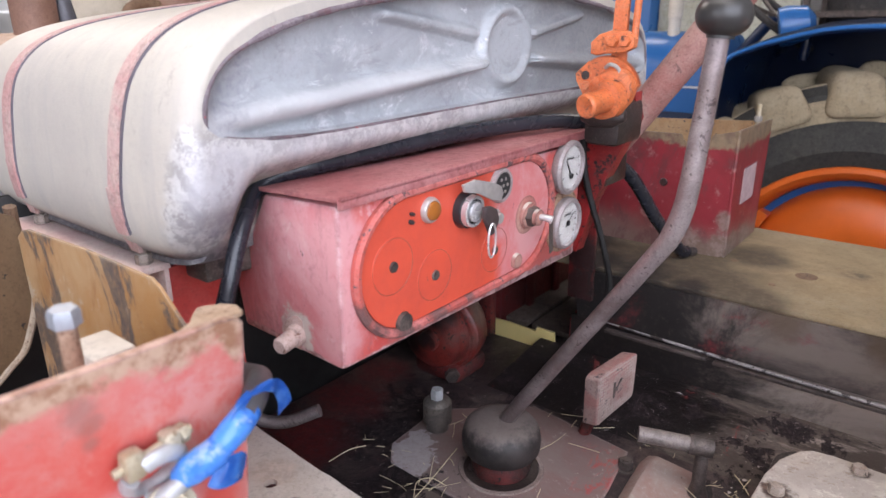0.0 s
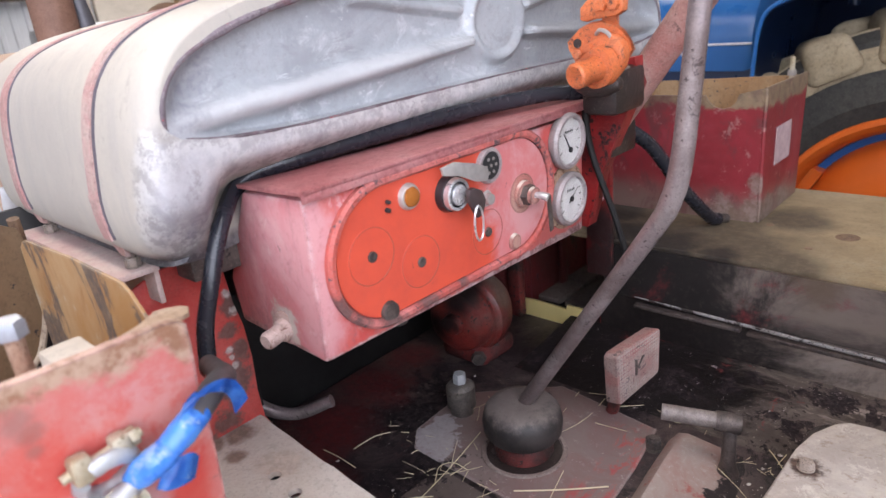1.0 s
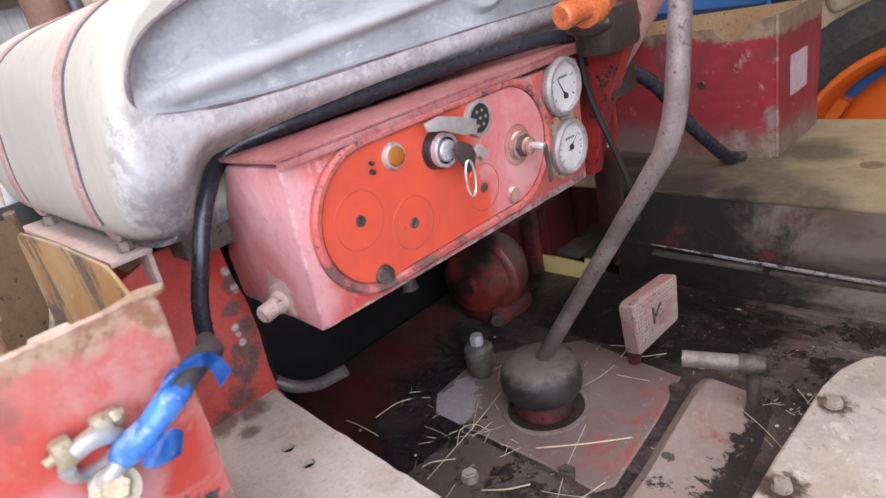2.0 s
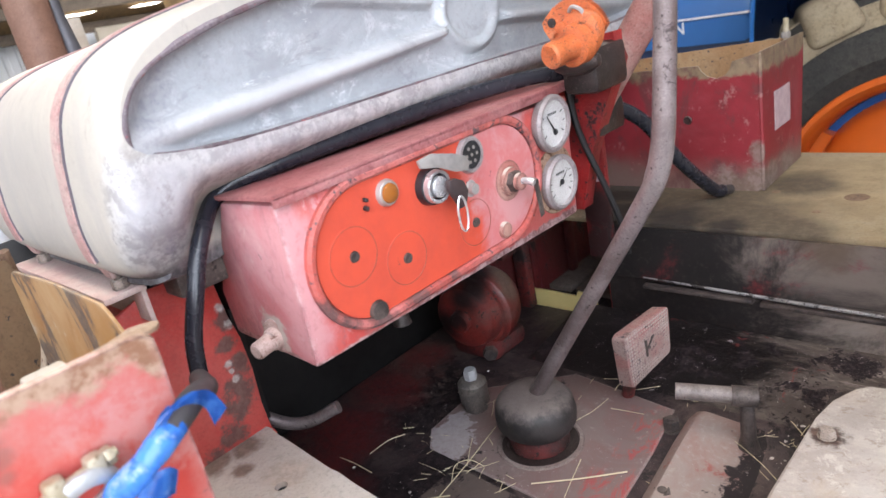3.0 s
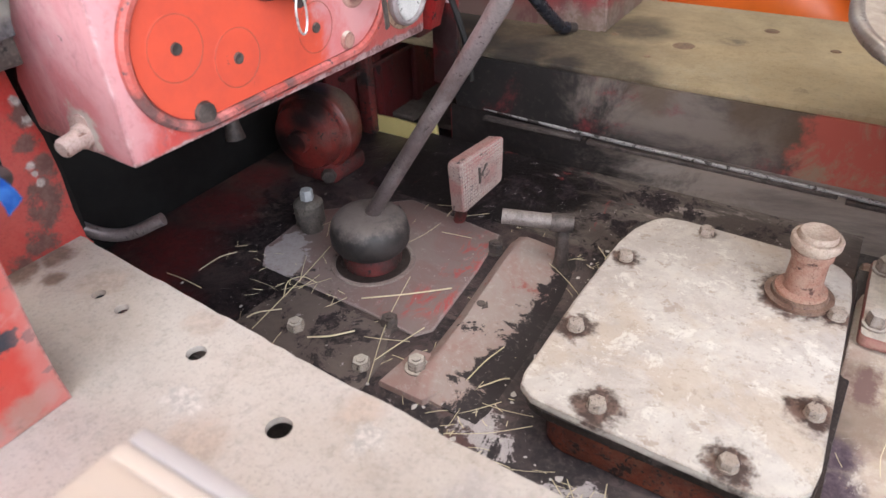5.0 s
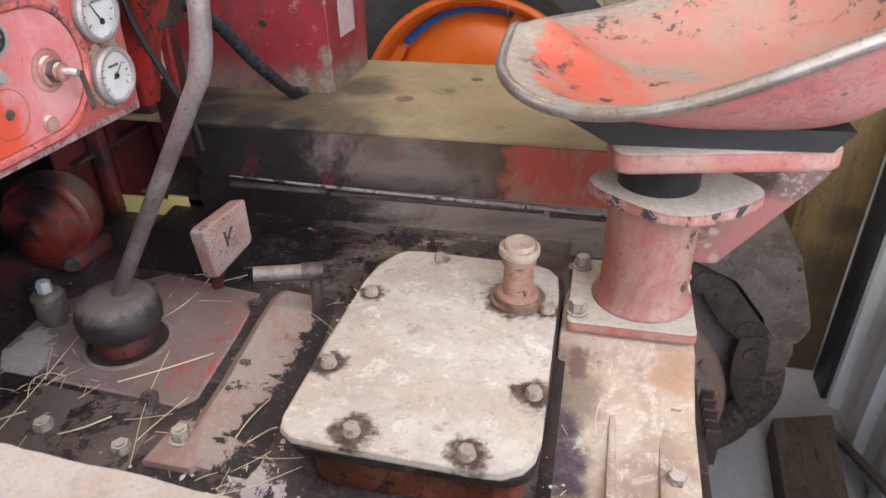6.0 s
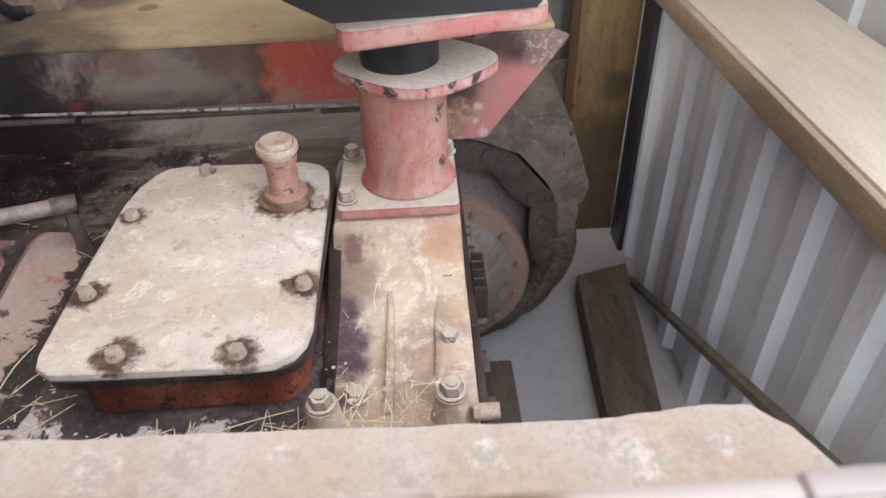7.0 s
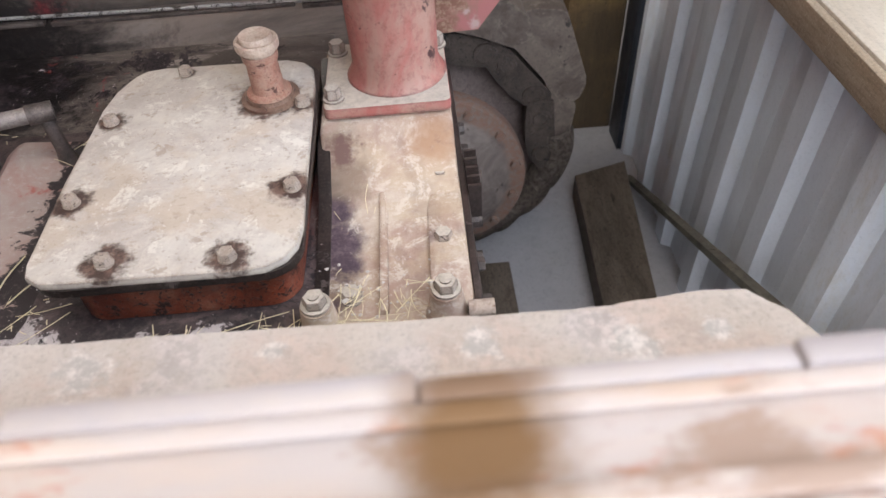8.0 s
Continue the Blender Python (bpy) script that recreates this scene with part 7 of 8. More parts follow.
bare = n.mix(n.ramp(fine, 0.4, 0.66), (0.29, 0.23, 0.185), (0.39, 0.32, 0.265))
c = n.mix(mud, c, bare)
ring = n.math("ADD", radial, n.math("MULTIPLY", n.math("SUBTRACT", n.noise(22, 8, 0.75, shift=13, warp=0.4), 0.5), 0.30))
dark = n.math("MULTIPLY", n.math("MULTIPLY", n.ramp(ring, 0.66, 0.72), n.ramp(ring, 0.92, 0.86)), n.ramp(n.noise(22, 8, 0.78, shift=17, warp=0.4), 0.54, 0.60))
c = n.mix(n.ramp(ring, 0.83, 0.88), c, bare)
c = n.mix(n.math("MULTIPLY", n.blotch(((0.350, 1.285, 1.095, 0.040), (0.335, 1.255, 1.10, 0.035), (0.375, 1.270, 1.09, 0.022), (0.475, 1.270, 1.062, 0.040), (0.510, 1.262, 1.062, 0.040), (0.445, 1.285, 1.062, 0.025)), 1.07, 1.2, 26, 0.45, 0.9), 0.9), c, bare)
c = n.mix(dark, c, (0.075, 0.055, 0.05))
c = n.mix(n.blotch(((0.372, 1.292, 1.09, 0.014), (0.385, 1.280, 1.085, 0.012), (0.362, 1.250, 1.08, 0.012), (0.365, 1.20, 1.065, 0.014), (0.375, 1.165, 1.062, 0.018), (0.40, 1.150, 1.062, 0.016), (0.43, 1.145, 1.062, 0.012), (0.478, 1.205, 1.060, 0.012), (0.492, 1.212, 1.060, 0.012)), 1.07, 3.6, 95, 0.45, 0.7), c, (0.06, 0.045, 0.045))
c = n.mix(n.ramp(n.noise(70, 5, 0.7, shift=19), 0.66, 0.69), c, (0.08, 0.05, 0.045))
part("pan", seat_shell(0.0), n.done(c, 0.5, 0.0, n.math("ADD", fine, big), 0.3), seat, "coral red pan with worn paint")
part("pan_underside", seat_shell(0.005), pink_seat, seat, "faded pink underside")
rim_pts = [seat_point(k * 2 * math.pi / 72, 1.0) + Vector((0, 0, -0.004)) for k in range(74)]
part("rolled_rim", tube(rim_pts, 0.0065, 12, 0), seat_rim, seat, "bare metal rolled rim")
bm = prism([(0.462, 1.077), (0.645, 1.106), (0.654, 1.116), (0.665, 1.34), (0.446, 1.33), (0.438, 1.13), (0.443, 1.090), (0.450, 1.080)], lambda x, y: (x, y, 1.012 + 0.03 * (x - 0.43)), (0, 0, 0.020), 0.003)
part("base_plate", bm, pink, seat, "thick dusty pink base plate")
# spacer widened and blackened to carry the shade between pan and base plate
bm = prism([(0.395, 1.058), (0.440, 1.0335), (0.640, 1.0395), (0.655, 1.060)], lambda x, z: (x, 1.098, z), (0, 0.22, 0), 0.002)
part("spacer", bm, near_black, seat, "black spacer filling the shaded gap under the pan")
part("plate_bolt", hexbolt((0.585, 1.118, 1.0155), (0, 0, -1), 0.020, 0.006, washer=0.016), bolt_dark, seat)
part("core", rod((0.50, 1.195, 0.95), (0.50, 1.195, 1.02), 0.046, seg=28), plain("oiled_black_rubber", (0.012, 0.012, 0.013), 0.32, 0.0, 30, 0.4), seat, "black post core")
fl = []
for k in range(48):
    a = k * 2 * math.pi / 48
    r = 0.066 + 0.030 * abs(math.cos(a)) ** 4
    fl.append((0.518 + r * math.cos(a), 1.190 + 0.078 * math.sin(a)))
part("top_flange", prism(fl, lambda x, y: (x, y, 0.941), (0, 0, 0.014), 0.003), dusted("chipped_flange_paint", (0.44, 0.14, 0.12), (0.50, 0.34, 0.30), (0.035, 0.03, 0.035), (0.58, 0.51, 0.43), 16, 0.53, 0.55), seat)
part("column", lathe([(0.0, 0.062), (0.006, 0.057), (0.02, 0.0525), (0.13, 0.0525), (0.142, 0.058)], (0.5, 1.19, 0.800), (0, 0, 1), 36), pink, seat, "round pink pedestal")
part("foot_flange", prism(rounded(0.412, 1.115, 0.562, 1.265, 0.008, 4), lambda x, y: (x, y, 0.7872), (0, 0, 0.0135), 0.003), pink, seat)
for x, y in ((0.425, 1.242), (0.424, 1.137), (0.552, 1.242)):
    part("bolt", hexbolt((x, y, 0.8005), (0, 0, 1), 0.018, 0.014, 0.0, 0.013), bolt_dust, seat)

# ---- track on the right ----
trk = thing("crawler_track", (0.5, 1.6, 0.0), "brown dusty crawler track with steel shoes", "track")
TC2 = Vector((0.525, 1.6, 0.345))
n = Nodes("rust_rimmed_drum")
big = n.noise(14, 7, 0.7, shift=3, warp=0.4)
fine = n.noise(90, 6, 0.75)
dxy = n.math("POWER", n.math("ADD", n.math("POWER", n.math("SUBTRACT", n.axis(0), TC2.x), 2.0), n.math("POWER", n.math("SUBTRACT", n.axis(2), 0.262), 2.0)), 0.5)
c = n.mix(n.ramp(big, 0.36, 0.62), (0.125, 0.10, 0.09), (0.22, 0.182, 0.16))
c = n.mix(n.ramp(n.math("ADD", dxy, n.math("MULTIPLY", n.math("SUBTRACT", big, 0.5), 0.05)), 0.176, 0.192), c, n.mix(n.ramp(fine, 0.4, 0.65), (0.22, 0.125, 0.09), (0.21, 0.165, 0.14)))
c = n.mix(n.ramp(n.noise(30, 6, 0.7, shift=17), 0.64, 0.68), c, (0.05, 0.035, 0.03))
drum_mat = n.done(c, 0.75, 0.0, n.math("ADD", fine, big), 0.5)
track_dark = worn("dark_track_link", (0.034, 0.025, 0.020), (0.07, 0.052, 0.043), (0.010, 0.008, 0.007), (0.13, 0.10, 0.08), 14, 0.58, 0.60, 0.6, 0.0, 0.6)
n = Nodes("worn_brown_shoe")
big = n.noise(11, 8, 0.72, shift=4, warp=0.5)
fine = n.noise(110, 6, 0.78)
c = n.mix(n.ramp(big, 0.36, 0.64), (0.075, 0.055, 0.045), (0.155, 0.122, 0.10))
c = n.mix(n.math("MULTIPLY", n.ramp(n.noise(28, 8, 0.78, shift=9, warp=0.4), 0.54, 0.64), 0.7), c, (0.21, 0.17, 0.145))
c = n.mix(n.ramp(n.noise(24, 8, 0.75, shift=15, warp=0.5), 0.60, 0.66), c, (0.03, 0.022, 0.018))
c = n.mix(n.math("MULTIPLY", n.ramp(fine, 0.5, 0.68), 0.5), c, (0.05, 0.038, 0.031))
c = n.mix(n.math("MULTIPLY", n.edge(0.008, 0.5, 60), 0.6), c, n.mix(n.ramp(fine, 0.42, 0.6), (0.25, 0.205, 0.17), (0.06, 0.045, 0.036)))
shoe_steel = n.done(c, 0.62, 0.0, n.math("ADD", fine, n.math("MULTIPLY", big, 2.0)), 0.5)
plate_brown = worn("smooth_brown_plate", (0.115, 0.085, 0.078), (0.145, 0.11, 0.10), (0.06, 0.045, 0.04), (0.19, 0.15, 0.135), 5, 0.7, 0.6, 0.7, 0.0, 0.2)
part("sprocket_plate", lathe([(0, 0.300), (0.012, 0.298), (0.014, 0.19), (0.02, 0.18)], (TC2.x, 1.665, TC2.z), (0, -1, 0), 44), plate_brown, trk, "large flat brown sprocket plate")
DC = (TC2.x, 0.262)
part("final_drive", lathe([(0, 0.218), (0.035, 0.220), (0.042, 0.216), (0.044, 0.180), (0.050, 0.172), (0.082, 0.12), (0.088, 0.0)], (DC[0], 1.645, DC[1]), (0, -1, 0), 48), drum_mat, trk, "round final drive cover with rusty rim")
for k in range(14):
    a = radians(360 * k / 14 + 10)
    part("drum_bolt", hexbolt((DC[0] + 0.197 * math.cos(a), 1.602, DC[1] + 0.197 * math.sin(a)), (0, -1, 0), 0.020, 0.009), drum_mat, trk)
SHOE = [(-0.128, 0.289), (-0.114, 0.342), (-0.105, 0.362), (-0.067, 0.400), (-0.055, 0.403), (0.084, 0.357), (0.100, 0.346), (0.117, 0.319), (0.115, 0.306), (0.092, 0.284), (0.02, 0.289), (-0.06, 0.286)]
for k, deg in enumerate((103, 70, 37, 3)):
    thin = 0.55 if deg < 20 else 1.0
    a = radians(deg)
    out, way = Vector((math.cos(a), 0, math.sin(a))), Vector((math.sin(a), 0, -math.cos(a)))
    at = Vector((TC2.x, 1.62, TC2.z))
    bm = prism(SHOE, lambda u, r: at + way * u + out * ((0.289 if deg > 20 else 0.262) + (r - 0.289) * thin) + Vector((0, -0.022 if deg == 70 else 0.004 * math.sin(k * 2.1), 0)), (0, 0.26, 0), 0.004)
    shoe = part("shoe", bm, shoe_steel, trk, "worn steel shoe")
    link = [(-0.088, 0.262), (-0.092, 0.300), (-0.084, 0.317), (0.068, 0.322), (0.086, 0.310), (0.088, 0.285), (0.060, 0.266), (0.020, 0.256), (-0.040, 0.256)]
    bm = prism(link, lambda u, r: at + way * u + out * (r - 0.040) + Vector((0, -0.004 - 0.006 * (k % 2), 0)), (0, 0.04, 0), 0.006)
    part("link", bm, track_dark, shoe)
    for u, size in ((-0.045, 0.012), (0.048, 0.016)):
        pin = lathe([(0, size + 0.008), (0.003, size + 0.007), (0.0035, size), (0.002, size - 0.001), (0.002, 0.0)], at + way * u + out * 0.252 + Vector((0, -0.004 - 0.006 * (k % 2), 0)), (0, -1, 0), 18)
        part("link_pin", pin, track_dark, shoe)
for deg, r0, r1 in ((-12, 0.252, 0.335), (-35, 0.250, 0.328), (-58, 0.245, 0.325)):
    bm = bmesh.new()
    rows = []
    for i in range(9):
        a = radians(deg + 15 - 30 * i / 8)
        bulge = math.sin(math.pi * i / 8) ** 0.5
        row = []
        for j, (f, dy) in enumerate(((0.0, 0.02), (0.15, 0.0), (0.5, -0.014), (0.85, -0.004), (1.0, 0.03), (1.0, 0.24))):
            r = r0 + (r1 - r0) * f * (0.72 + 0.28 * bulge)
            p = Vector((TC2.x + r * math.cos(a), 1.615 + dy, TC2.z + r * math.sin(a)))
            row.append(bm.verts.new(p + Vector((1, 1, 1)) * 0.010 * noise.noise(p * 24)))
        rows.append(row)
    for p, q in zip(rows, rows[1:]):
        for j in range(5):
            bm.faces.new((p[j], p[j + 1], q[j + 1], q[j]))
    bmesh.ops.solidify(bm, geom=bm.faces[:], thickness=0.008)
    part("caked_shoe", bm, shoe_steel, trk, "mud caked lower shoe", "all")
for k in range(9):
    x = 0.45 - k * 0.15
    part("shoe", box((x - 0.07, 1.48, 0.715), (x + 0.07, 1.85, 0.727), 0.003), track_steel, trk)
    part("shoe", box((x - 0.07, 1.48, 0.0), (x + 0.07, 1.85, 0.045), 0.003), track_steel, trk)
part("roller_frame", box((-0.6, 1.56, 0.12), (0.45, 1.72, 0.68), 0.01), track_steel, trk)
# greyer than the other sheets: the shade behind the post is in its colour
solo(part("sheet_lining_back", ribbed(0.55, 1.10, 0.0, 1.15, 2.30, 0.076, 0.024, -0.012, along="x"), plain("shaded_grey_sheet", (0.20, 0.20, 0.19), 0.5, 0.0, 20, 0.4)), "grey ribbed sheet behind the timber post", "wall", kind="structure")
# board added only to darken the gap between track and post
plank("gap_board", (0.72, 2.215, 0.0), (1.12, 2.24, 0.50), timber_dark, "dark board added in the gap behind the timber post", "board")

# ---- left deck, box and battery lead ----
deck = thing("left_fender", (0.2, 0.5, 0.7), "pale dusty steel fender deck with round holes", "fender")
edge = [(-0.335, 0.763), (-0.2, 0.752), (-0.074, 0.744), (0.035, 0.737), (0.22, 0.728), (0.48, 0.720), (0.63, 0.716), (0.70, 0.722), (0.728, 0.719), (0.748, 0.700), (0.764, 0.664), (0.764, 0.30), (-0.335, 0.30)]
ragged = []
for (x0, y0), (x1, y1) in zip(edge[:10], edge[1:11]):
    for k in range(8):
        f = k / 8
        x = x0 + (x1 - x0) * f
        ragged.append((x, y0 + (y1 - y0) * f + 0.0022 * noise.noise(Vector((x * 55, 0.3, 0))) + 0.0012 * noise.noise(Vector((x * 190, 1.3, 0)))))
edge = ragged + edge[11:]
part("deck_plate", holed(edge, [(-0.191, 0.708, 0.0065), (-0.154, 0.705, 0.0065), (-0.052, 0.700, 0.0085), (0.060, 0.677, 0.010)], 0.894, 0.900), deck_dust, deck)
part("skirt", box((-0.33, 0.700, 0.62), (0.70, 0.704, 0.893), 0.001), grease, deck, "dark side skirt")
part("track_body", box((-0.5, 0.34, 0.0), (0.70, 0.66, 0.80), 0.02), track_steel, deck, "brown track under the deck")
shelf = thing("armrest_shelf", (0.55, 0.45, 0.9), "scuffed pale steel armrest shelf with worn red paint", "armrest")
n = Nodes("scuffed_shelf_paint")
big = n.noise(9, 7, 0.7, (0.4, 2.2, 1), 3, 0.4)
c = n.mix(n.ramp(big, 0.38, 0.62), (0.48, 0.385, 0.325), (0.43, 0.375, 0.355))
c = n.mix(n.math("MULTIPLY", n.ramp(n.noise(9, 7, 0.7, (0.35, 1.8, 1), 33, 0.6), 0.46, 0.64), n.math("MULTIPLY", n.ramp(n.axis(0), 0.22, 0.40), 0.6)), c, (0.43, 0.29, 0.20))
c = n.mix(n.ramp(n.noise(22, 6, 0.7, (0.5, 1.6, 1), 8), 0.53, 0.63), c, n.mix(n.ramp(n.axis(0), 0.22, 0.40), (0.46, 0.34, 0.29), (0.42, 0.17, 0.10)))
c = n.mix(n.ramp(n.noise(15, 6, 0.7, (0.5, 1.2, 1), 28), 0.58, 0.68), c, (0.30, 0.21, 0.165))
c = n.mix(n.blotch(((0.535, 0.535, 0.035), (0.535, 0.50, 0.04), (0.54, 0.46, 0.05), (0.53, 0.42, 0.05)), 1.08, 0.8, 30, 0.3, 1.0), c, (0.16, 0.085, 0.035))
shelf_mat = n.done(c, 0.7, 0.0, n.noise(80, 6, 0.7), 0.4)
n = Nodes("pale_lip_metal")
c = n.mix(n.ramp(n.noise(12, 7, 0.7, (0.4, 1, 1)), 0.38, 0.62), (0.33, 0.295, 0.30), (0.40, 0.335, 0.295))
c = n.mix(n.ramp(n.noise(18, 6, 0.7, (0.5, 1, 1), 5), 0.58, 0.64), c, (0.22, 0.13, 0.085))
c = n.mix(n.blotch(((0.535, 0.548, 0.03),), 1.083, 0.8, 30, 0.3, 1.0), c, (0.17, 0.10, 0.06))
lip_mat = n.done(c, 0.6, 0.0, n.noise(80, 6, 0.7), 0.3)
part("top", box((0.145, 0.40, 1.066), (0.98, 0.547, 1.078), 0.002), shelf_mat, shelf)
for x0, x1, y, z in ((0.150, 0.402, 0.5555, 1.0815), (0.4021, 0.520, 0.5575, 1.083), (0.5201, 0.63, 0.556, 1.081), (0.6301, 0.975, 0.557, 1.083)):
    part("lip", box((x0, 0.5475, 1.055), (x1, y, z), 0.002), lip_mat, shelf)
part("lip_fillet", box((0.15, 0.540, 1.0785), (0.975, 0.5474, 1.0805), 0.0008), shelf_mat, shelf)
part("ridge", box((0.16, 0.512, 1.079), (0.97, 0.520, 1.083), 0.0015), shelf_mat, shelf)
part("ridge", box((0.16, 0.455, 1.079), (0.97, 0.462, 1.083), 0.0015), lip_mat, shelf)
part("front_skirt", box((0.16, 0.535, 0.9005), (0.96, 0.540, 1.065), 0.001), shelf_mat, shelf)
part("end_skirt", box((0.148, 0.42, 0.9005), (0.153, 0.534, 1.065), 0.001), shelf_mat, shelf)

lbox = thing("left_box", (-0.3, 0.5, 0.9), "open scuffed red box with rusty inner sheets", "box")
n = Nodes("left_box_red")
big = n.noise(8, 7, 0.65, shift=2, warp=0.4)
c = n.mix(n.ramp(big, 0.40, 0.66), (0.58, 0.06, 0.045), (0.60, 0.12, 0.095))
c = n.mix(n.math("MULTIPLY", n.ramp(n.noise(11, 8, 0.72, shift=6, warp=0.4), 0.50, 0.60), 0.75), c, (0.60, 0.27, 0.25))
edge_f = n.math("ADD", n.axis(2), n.math("MULTIPLY", n.noise(16, 7, 0.7, shift=4), 0.055))
rust = n.mix(n.ramp(n.noise(70, 6, 0.75), 0.42, 0.62), (0.50, 0.345, 0.25), (0.30, 0.15, 0.09))
c = n.mix(n.math("MULTIPLY", n.ramp(n.math("ADD", n.axis(2), n.math("MULTIPLY", n.noise(11, 8, 0.75, shift=14, warp=0.5), 0.16)), 1.165, 1.225), 0.6), c, n.mix(n.ramp(n.noise(45, 7, 0.75, shift=3), 0.35, 0.65), (0.60, 0.22, 0.20), (0.58, 0.36, 0.33)))
c = n.mix(n.ramp(n.math("ADD", edge_f, n.math("MULTIPLY", n.ramp(n.axis(1), 0.575, 0.60), 0.022)), 1.169, 1.178), c, rust)
c = n.mix(n.ramp(n.noise(20, 6, 0.6, (1, 1, 1), 9, 0.5), 0.76, 0.775), c, (0.05, 0.055, 0.07))
c = n.mix(n.blotch(((-0.076, 0.580, 0.990, 0.016), (-0.077, 0.594, 0.986, 0.011), (-0.077, 0.606, 0.983, 0.008), (-0.082, 0.534, 0.962, 0.006), (-0.087, 0.611, 0.943, 0.005)), 1, 3.0, 70, 0.62, 0.70), c, (0.035, 0.04, 0.055))
c = n.mix(n.math("MULTIPLY", n.blotch(((-0.093, 0.585, 0.915, 0.028), (-0.09, 0.555, 0.918, 0.025), (-0.095, 0.60, 0.92, 0.02), (-0.095, 0.53, 0.905, 0.02), (-0.074, 0.529, 0.998, 0.008), (-0.051, 0.558, 1.094, 0.005)), 1, 1.4, 40, 0.35, 0.95), 0.75), c, (0.40, 0.27, 0.23))
c = n.mix(n.math("MULTIPLY", n.blotch(((-0.042, 0.505, 1.138, 0.012), (-0.043, 0.509, 1.128, 0.010), (-0.046, 0.510, 1.115, 0.007)), 1, 1.2, 60, 0.3, 1.1), 0.55), c, (0.24, 0.13, 0.11))
c = n.mix(n.math("MULTIPLY", n.ramp(n.math("ADD", n.axis(1), n.math("MULTIPLY", n.noise(24, 7, 0.75, shift=71), 0.03)), 0.606, 0.622), 0.55), c, (0.56, 0.26, 0.24))
c = n.mix(n.math("MULTIPLY", n.blotch(((-0.066, 0.555, 1.034, 0.024), (-0.061, 0.51, 1.055, 0.03), (-0.066, 0.53, 1.03, 0.022)), 1, 1.0, 30, 0.4, 1.0), 0.7), c, (0.60, 0.34, 0.36))
c = n.mix(n.math("MULTIPLY", n.edge(0.004, 0.4, 60), 0.8), c, n.mix(n.ramp(n.noise(40, 6, 0.75, shift=52), 0.42, 0.58), (0.10, 0.06, 0.055), (0.55, 0.33, 0.30)))
left_mat = n.done(c, 0.36, 0.0, n.noise(70, 6, 0.75), 0.25)
pts = [(0.30, 0.9005), (0.30, 1.16), (0.44, 1.161), (0.497, 1.160), (0.523, 1.159), (0.553, 1.1585), (0.583, 1.158), (0.592, 1.1565), (0.5975, 1.152), (0.599, 1.138), (0.600, 1.11), (0.6045, 1.07), (0.6075, 1.03), (0.611, 0.97), (0.615, 0.93), (0.619, 0.9005)]
part("rear_plate", prism(pts, lambda y, z: (-0.097 + 0.235 * (z - 0.9), y, z), (-0.004, 0, 0.001), 0.001), left_mat, lbox)
pts = [(-0.404, 0.9005), (-0.404, 1.128), (-0.388, 1.137), (-0.374, 1.141), (-0.27, 1.144), (-0.165, 1.144), (-0.155, 1.139), (-0.126, 1.112), (-0.122, 0.9005)]
n = Nodes("stained_tan_sheet")
big = n.noise(7, 7, 0.7, (1, 1, 0.7), 3, 0.5)
fine = n.noise(120, 6, 0.75)
c = n.mix(n.ramp(big, 0.36, 0.62), (0.37, 0.185, 0.06), (0.43, 0.275, 0.14))
c = n.mix(n.math("MULTIPLY", n.ramp(n.noise(20, 7, 0.75, (1, 1, 0.5), 7, 0.5), 0.5, 0.64), 0.6), c, (0.28, 0.125, 0.045))
c = n.mix(n.math("MULTIPLY", n.ramp(n.noise(34, 8, 0.8, (1, 1, 0.6), 47, 0.5), 0.56, 0.64), 0.7), c, (0.46, 0.40, 0.32))
stain = n.ramp(n.noise(13, 8, 0.74, (1, 1, 0.42), 15, 0.6), 0.545, 0.58)
c = n.mix(n.math("MULTIPLY", stain, 0.85), c, n.mix(n.ramp(fine, 0.4, 0.65), (0.055, 0.055, 0.065), (0.17, 0.12, 0.08)))
c = n.mix(n.math("MULTIPLY", n.edge(0.004, 0.4, 60), 0.6), c, (0.44, 0.34, 0.24))
tan_sheet = n.done(c, 0.62, 0.0, n.math("ADD", fine, big), 0.3)
part("inner_sheet", prism(pts, lambda x, z: (x, 0.612 + 0.006 * noise.noise(Vector((x * 8, z * 8, 0))), z), (0, 0.003, 0), 0.001), tan_sheet, lbox, "rusted tan inner sheet with black stains")
tab = [(0.556, -0.0405), (0.566, -0.048), (0.578, -0.060), (0.590, -0.078), (0.603, -0.095), (0.611, -0.098), (0.617, -0.086), (0.613, -0.066), (0.604, -0.046), (0.597, -0.0395)]
part("torn_tab", prism(tab, lambda y, x: (x, y, 1.1585 + 0.26 * (x + 0.0395) - 0.06 * max(y - 0.575, 0) + 0.0015 * noise.noise(Vector((x * 60, y * 60, 0)))), (0, 0, -0.0028), 0.0006), worn("pitted_tan_rust", (0.44, 0.30, 0.20), (0.52, 0.38, 0.27), (0.20, 0.10, 0.06), (0.56, 0.43, 0.33), 22, 0.62, 0.5, 0.85, 0.0, 0.6), lbox, "rusty torn tab bent back from the plate's corner")
part("outer_sheet", prism([(-0.62, 0.9005), (-0.62, 1.10), (-0.13, 1.10), (-0.13, 0.9005)], lambda x, z: (x, 0.30, z), (0, 0.004, 0), 0.001), rust_tan, lbox)
part("front_sheet", box((-0.624, 0.30, 0.9005), (-0.62, 0.62, 1.11)), rust_dark, lbox)
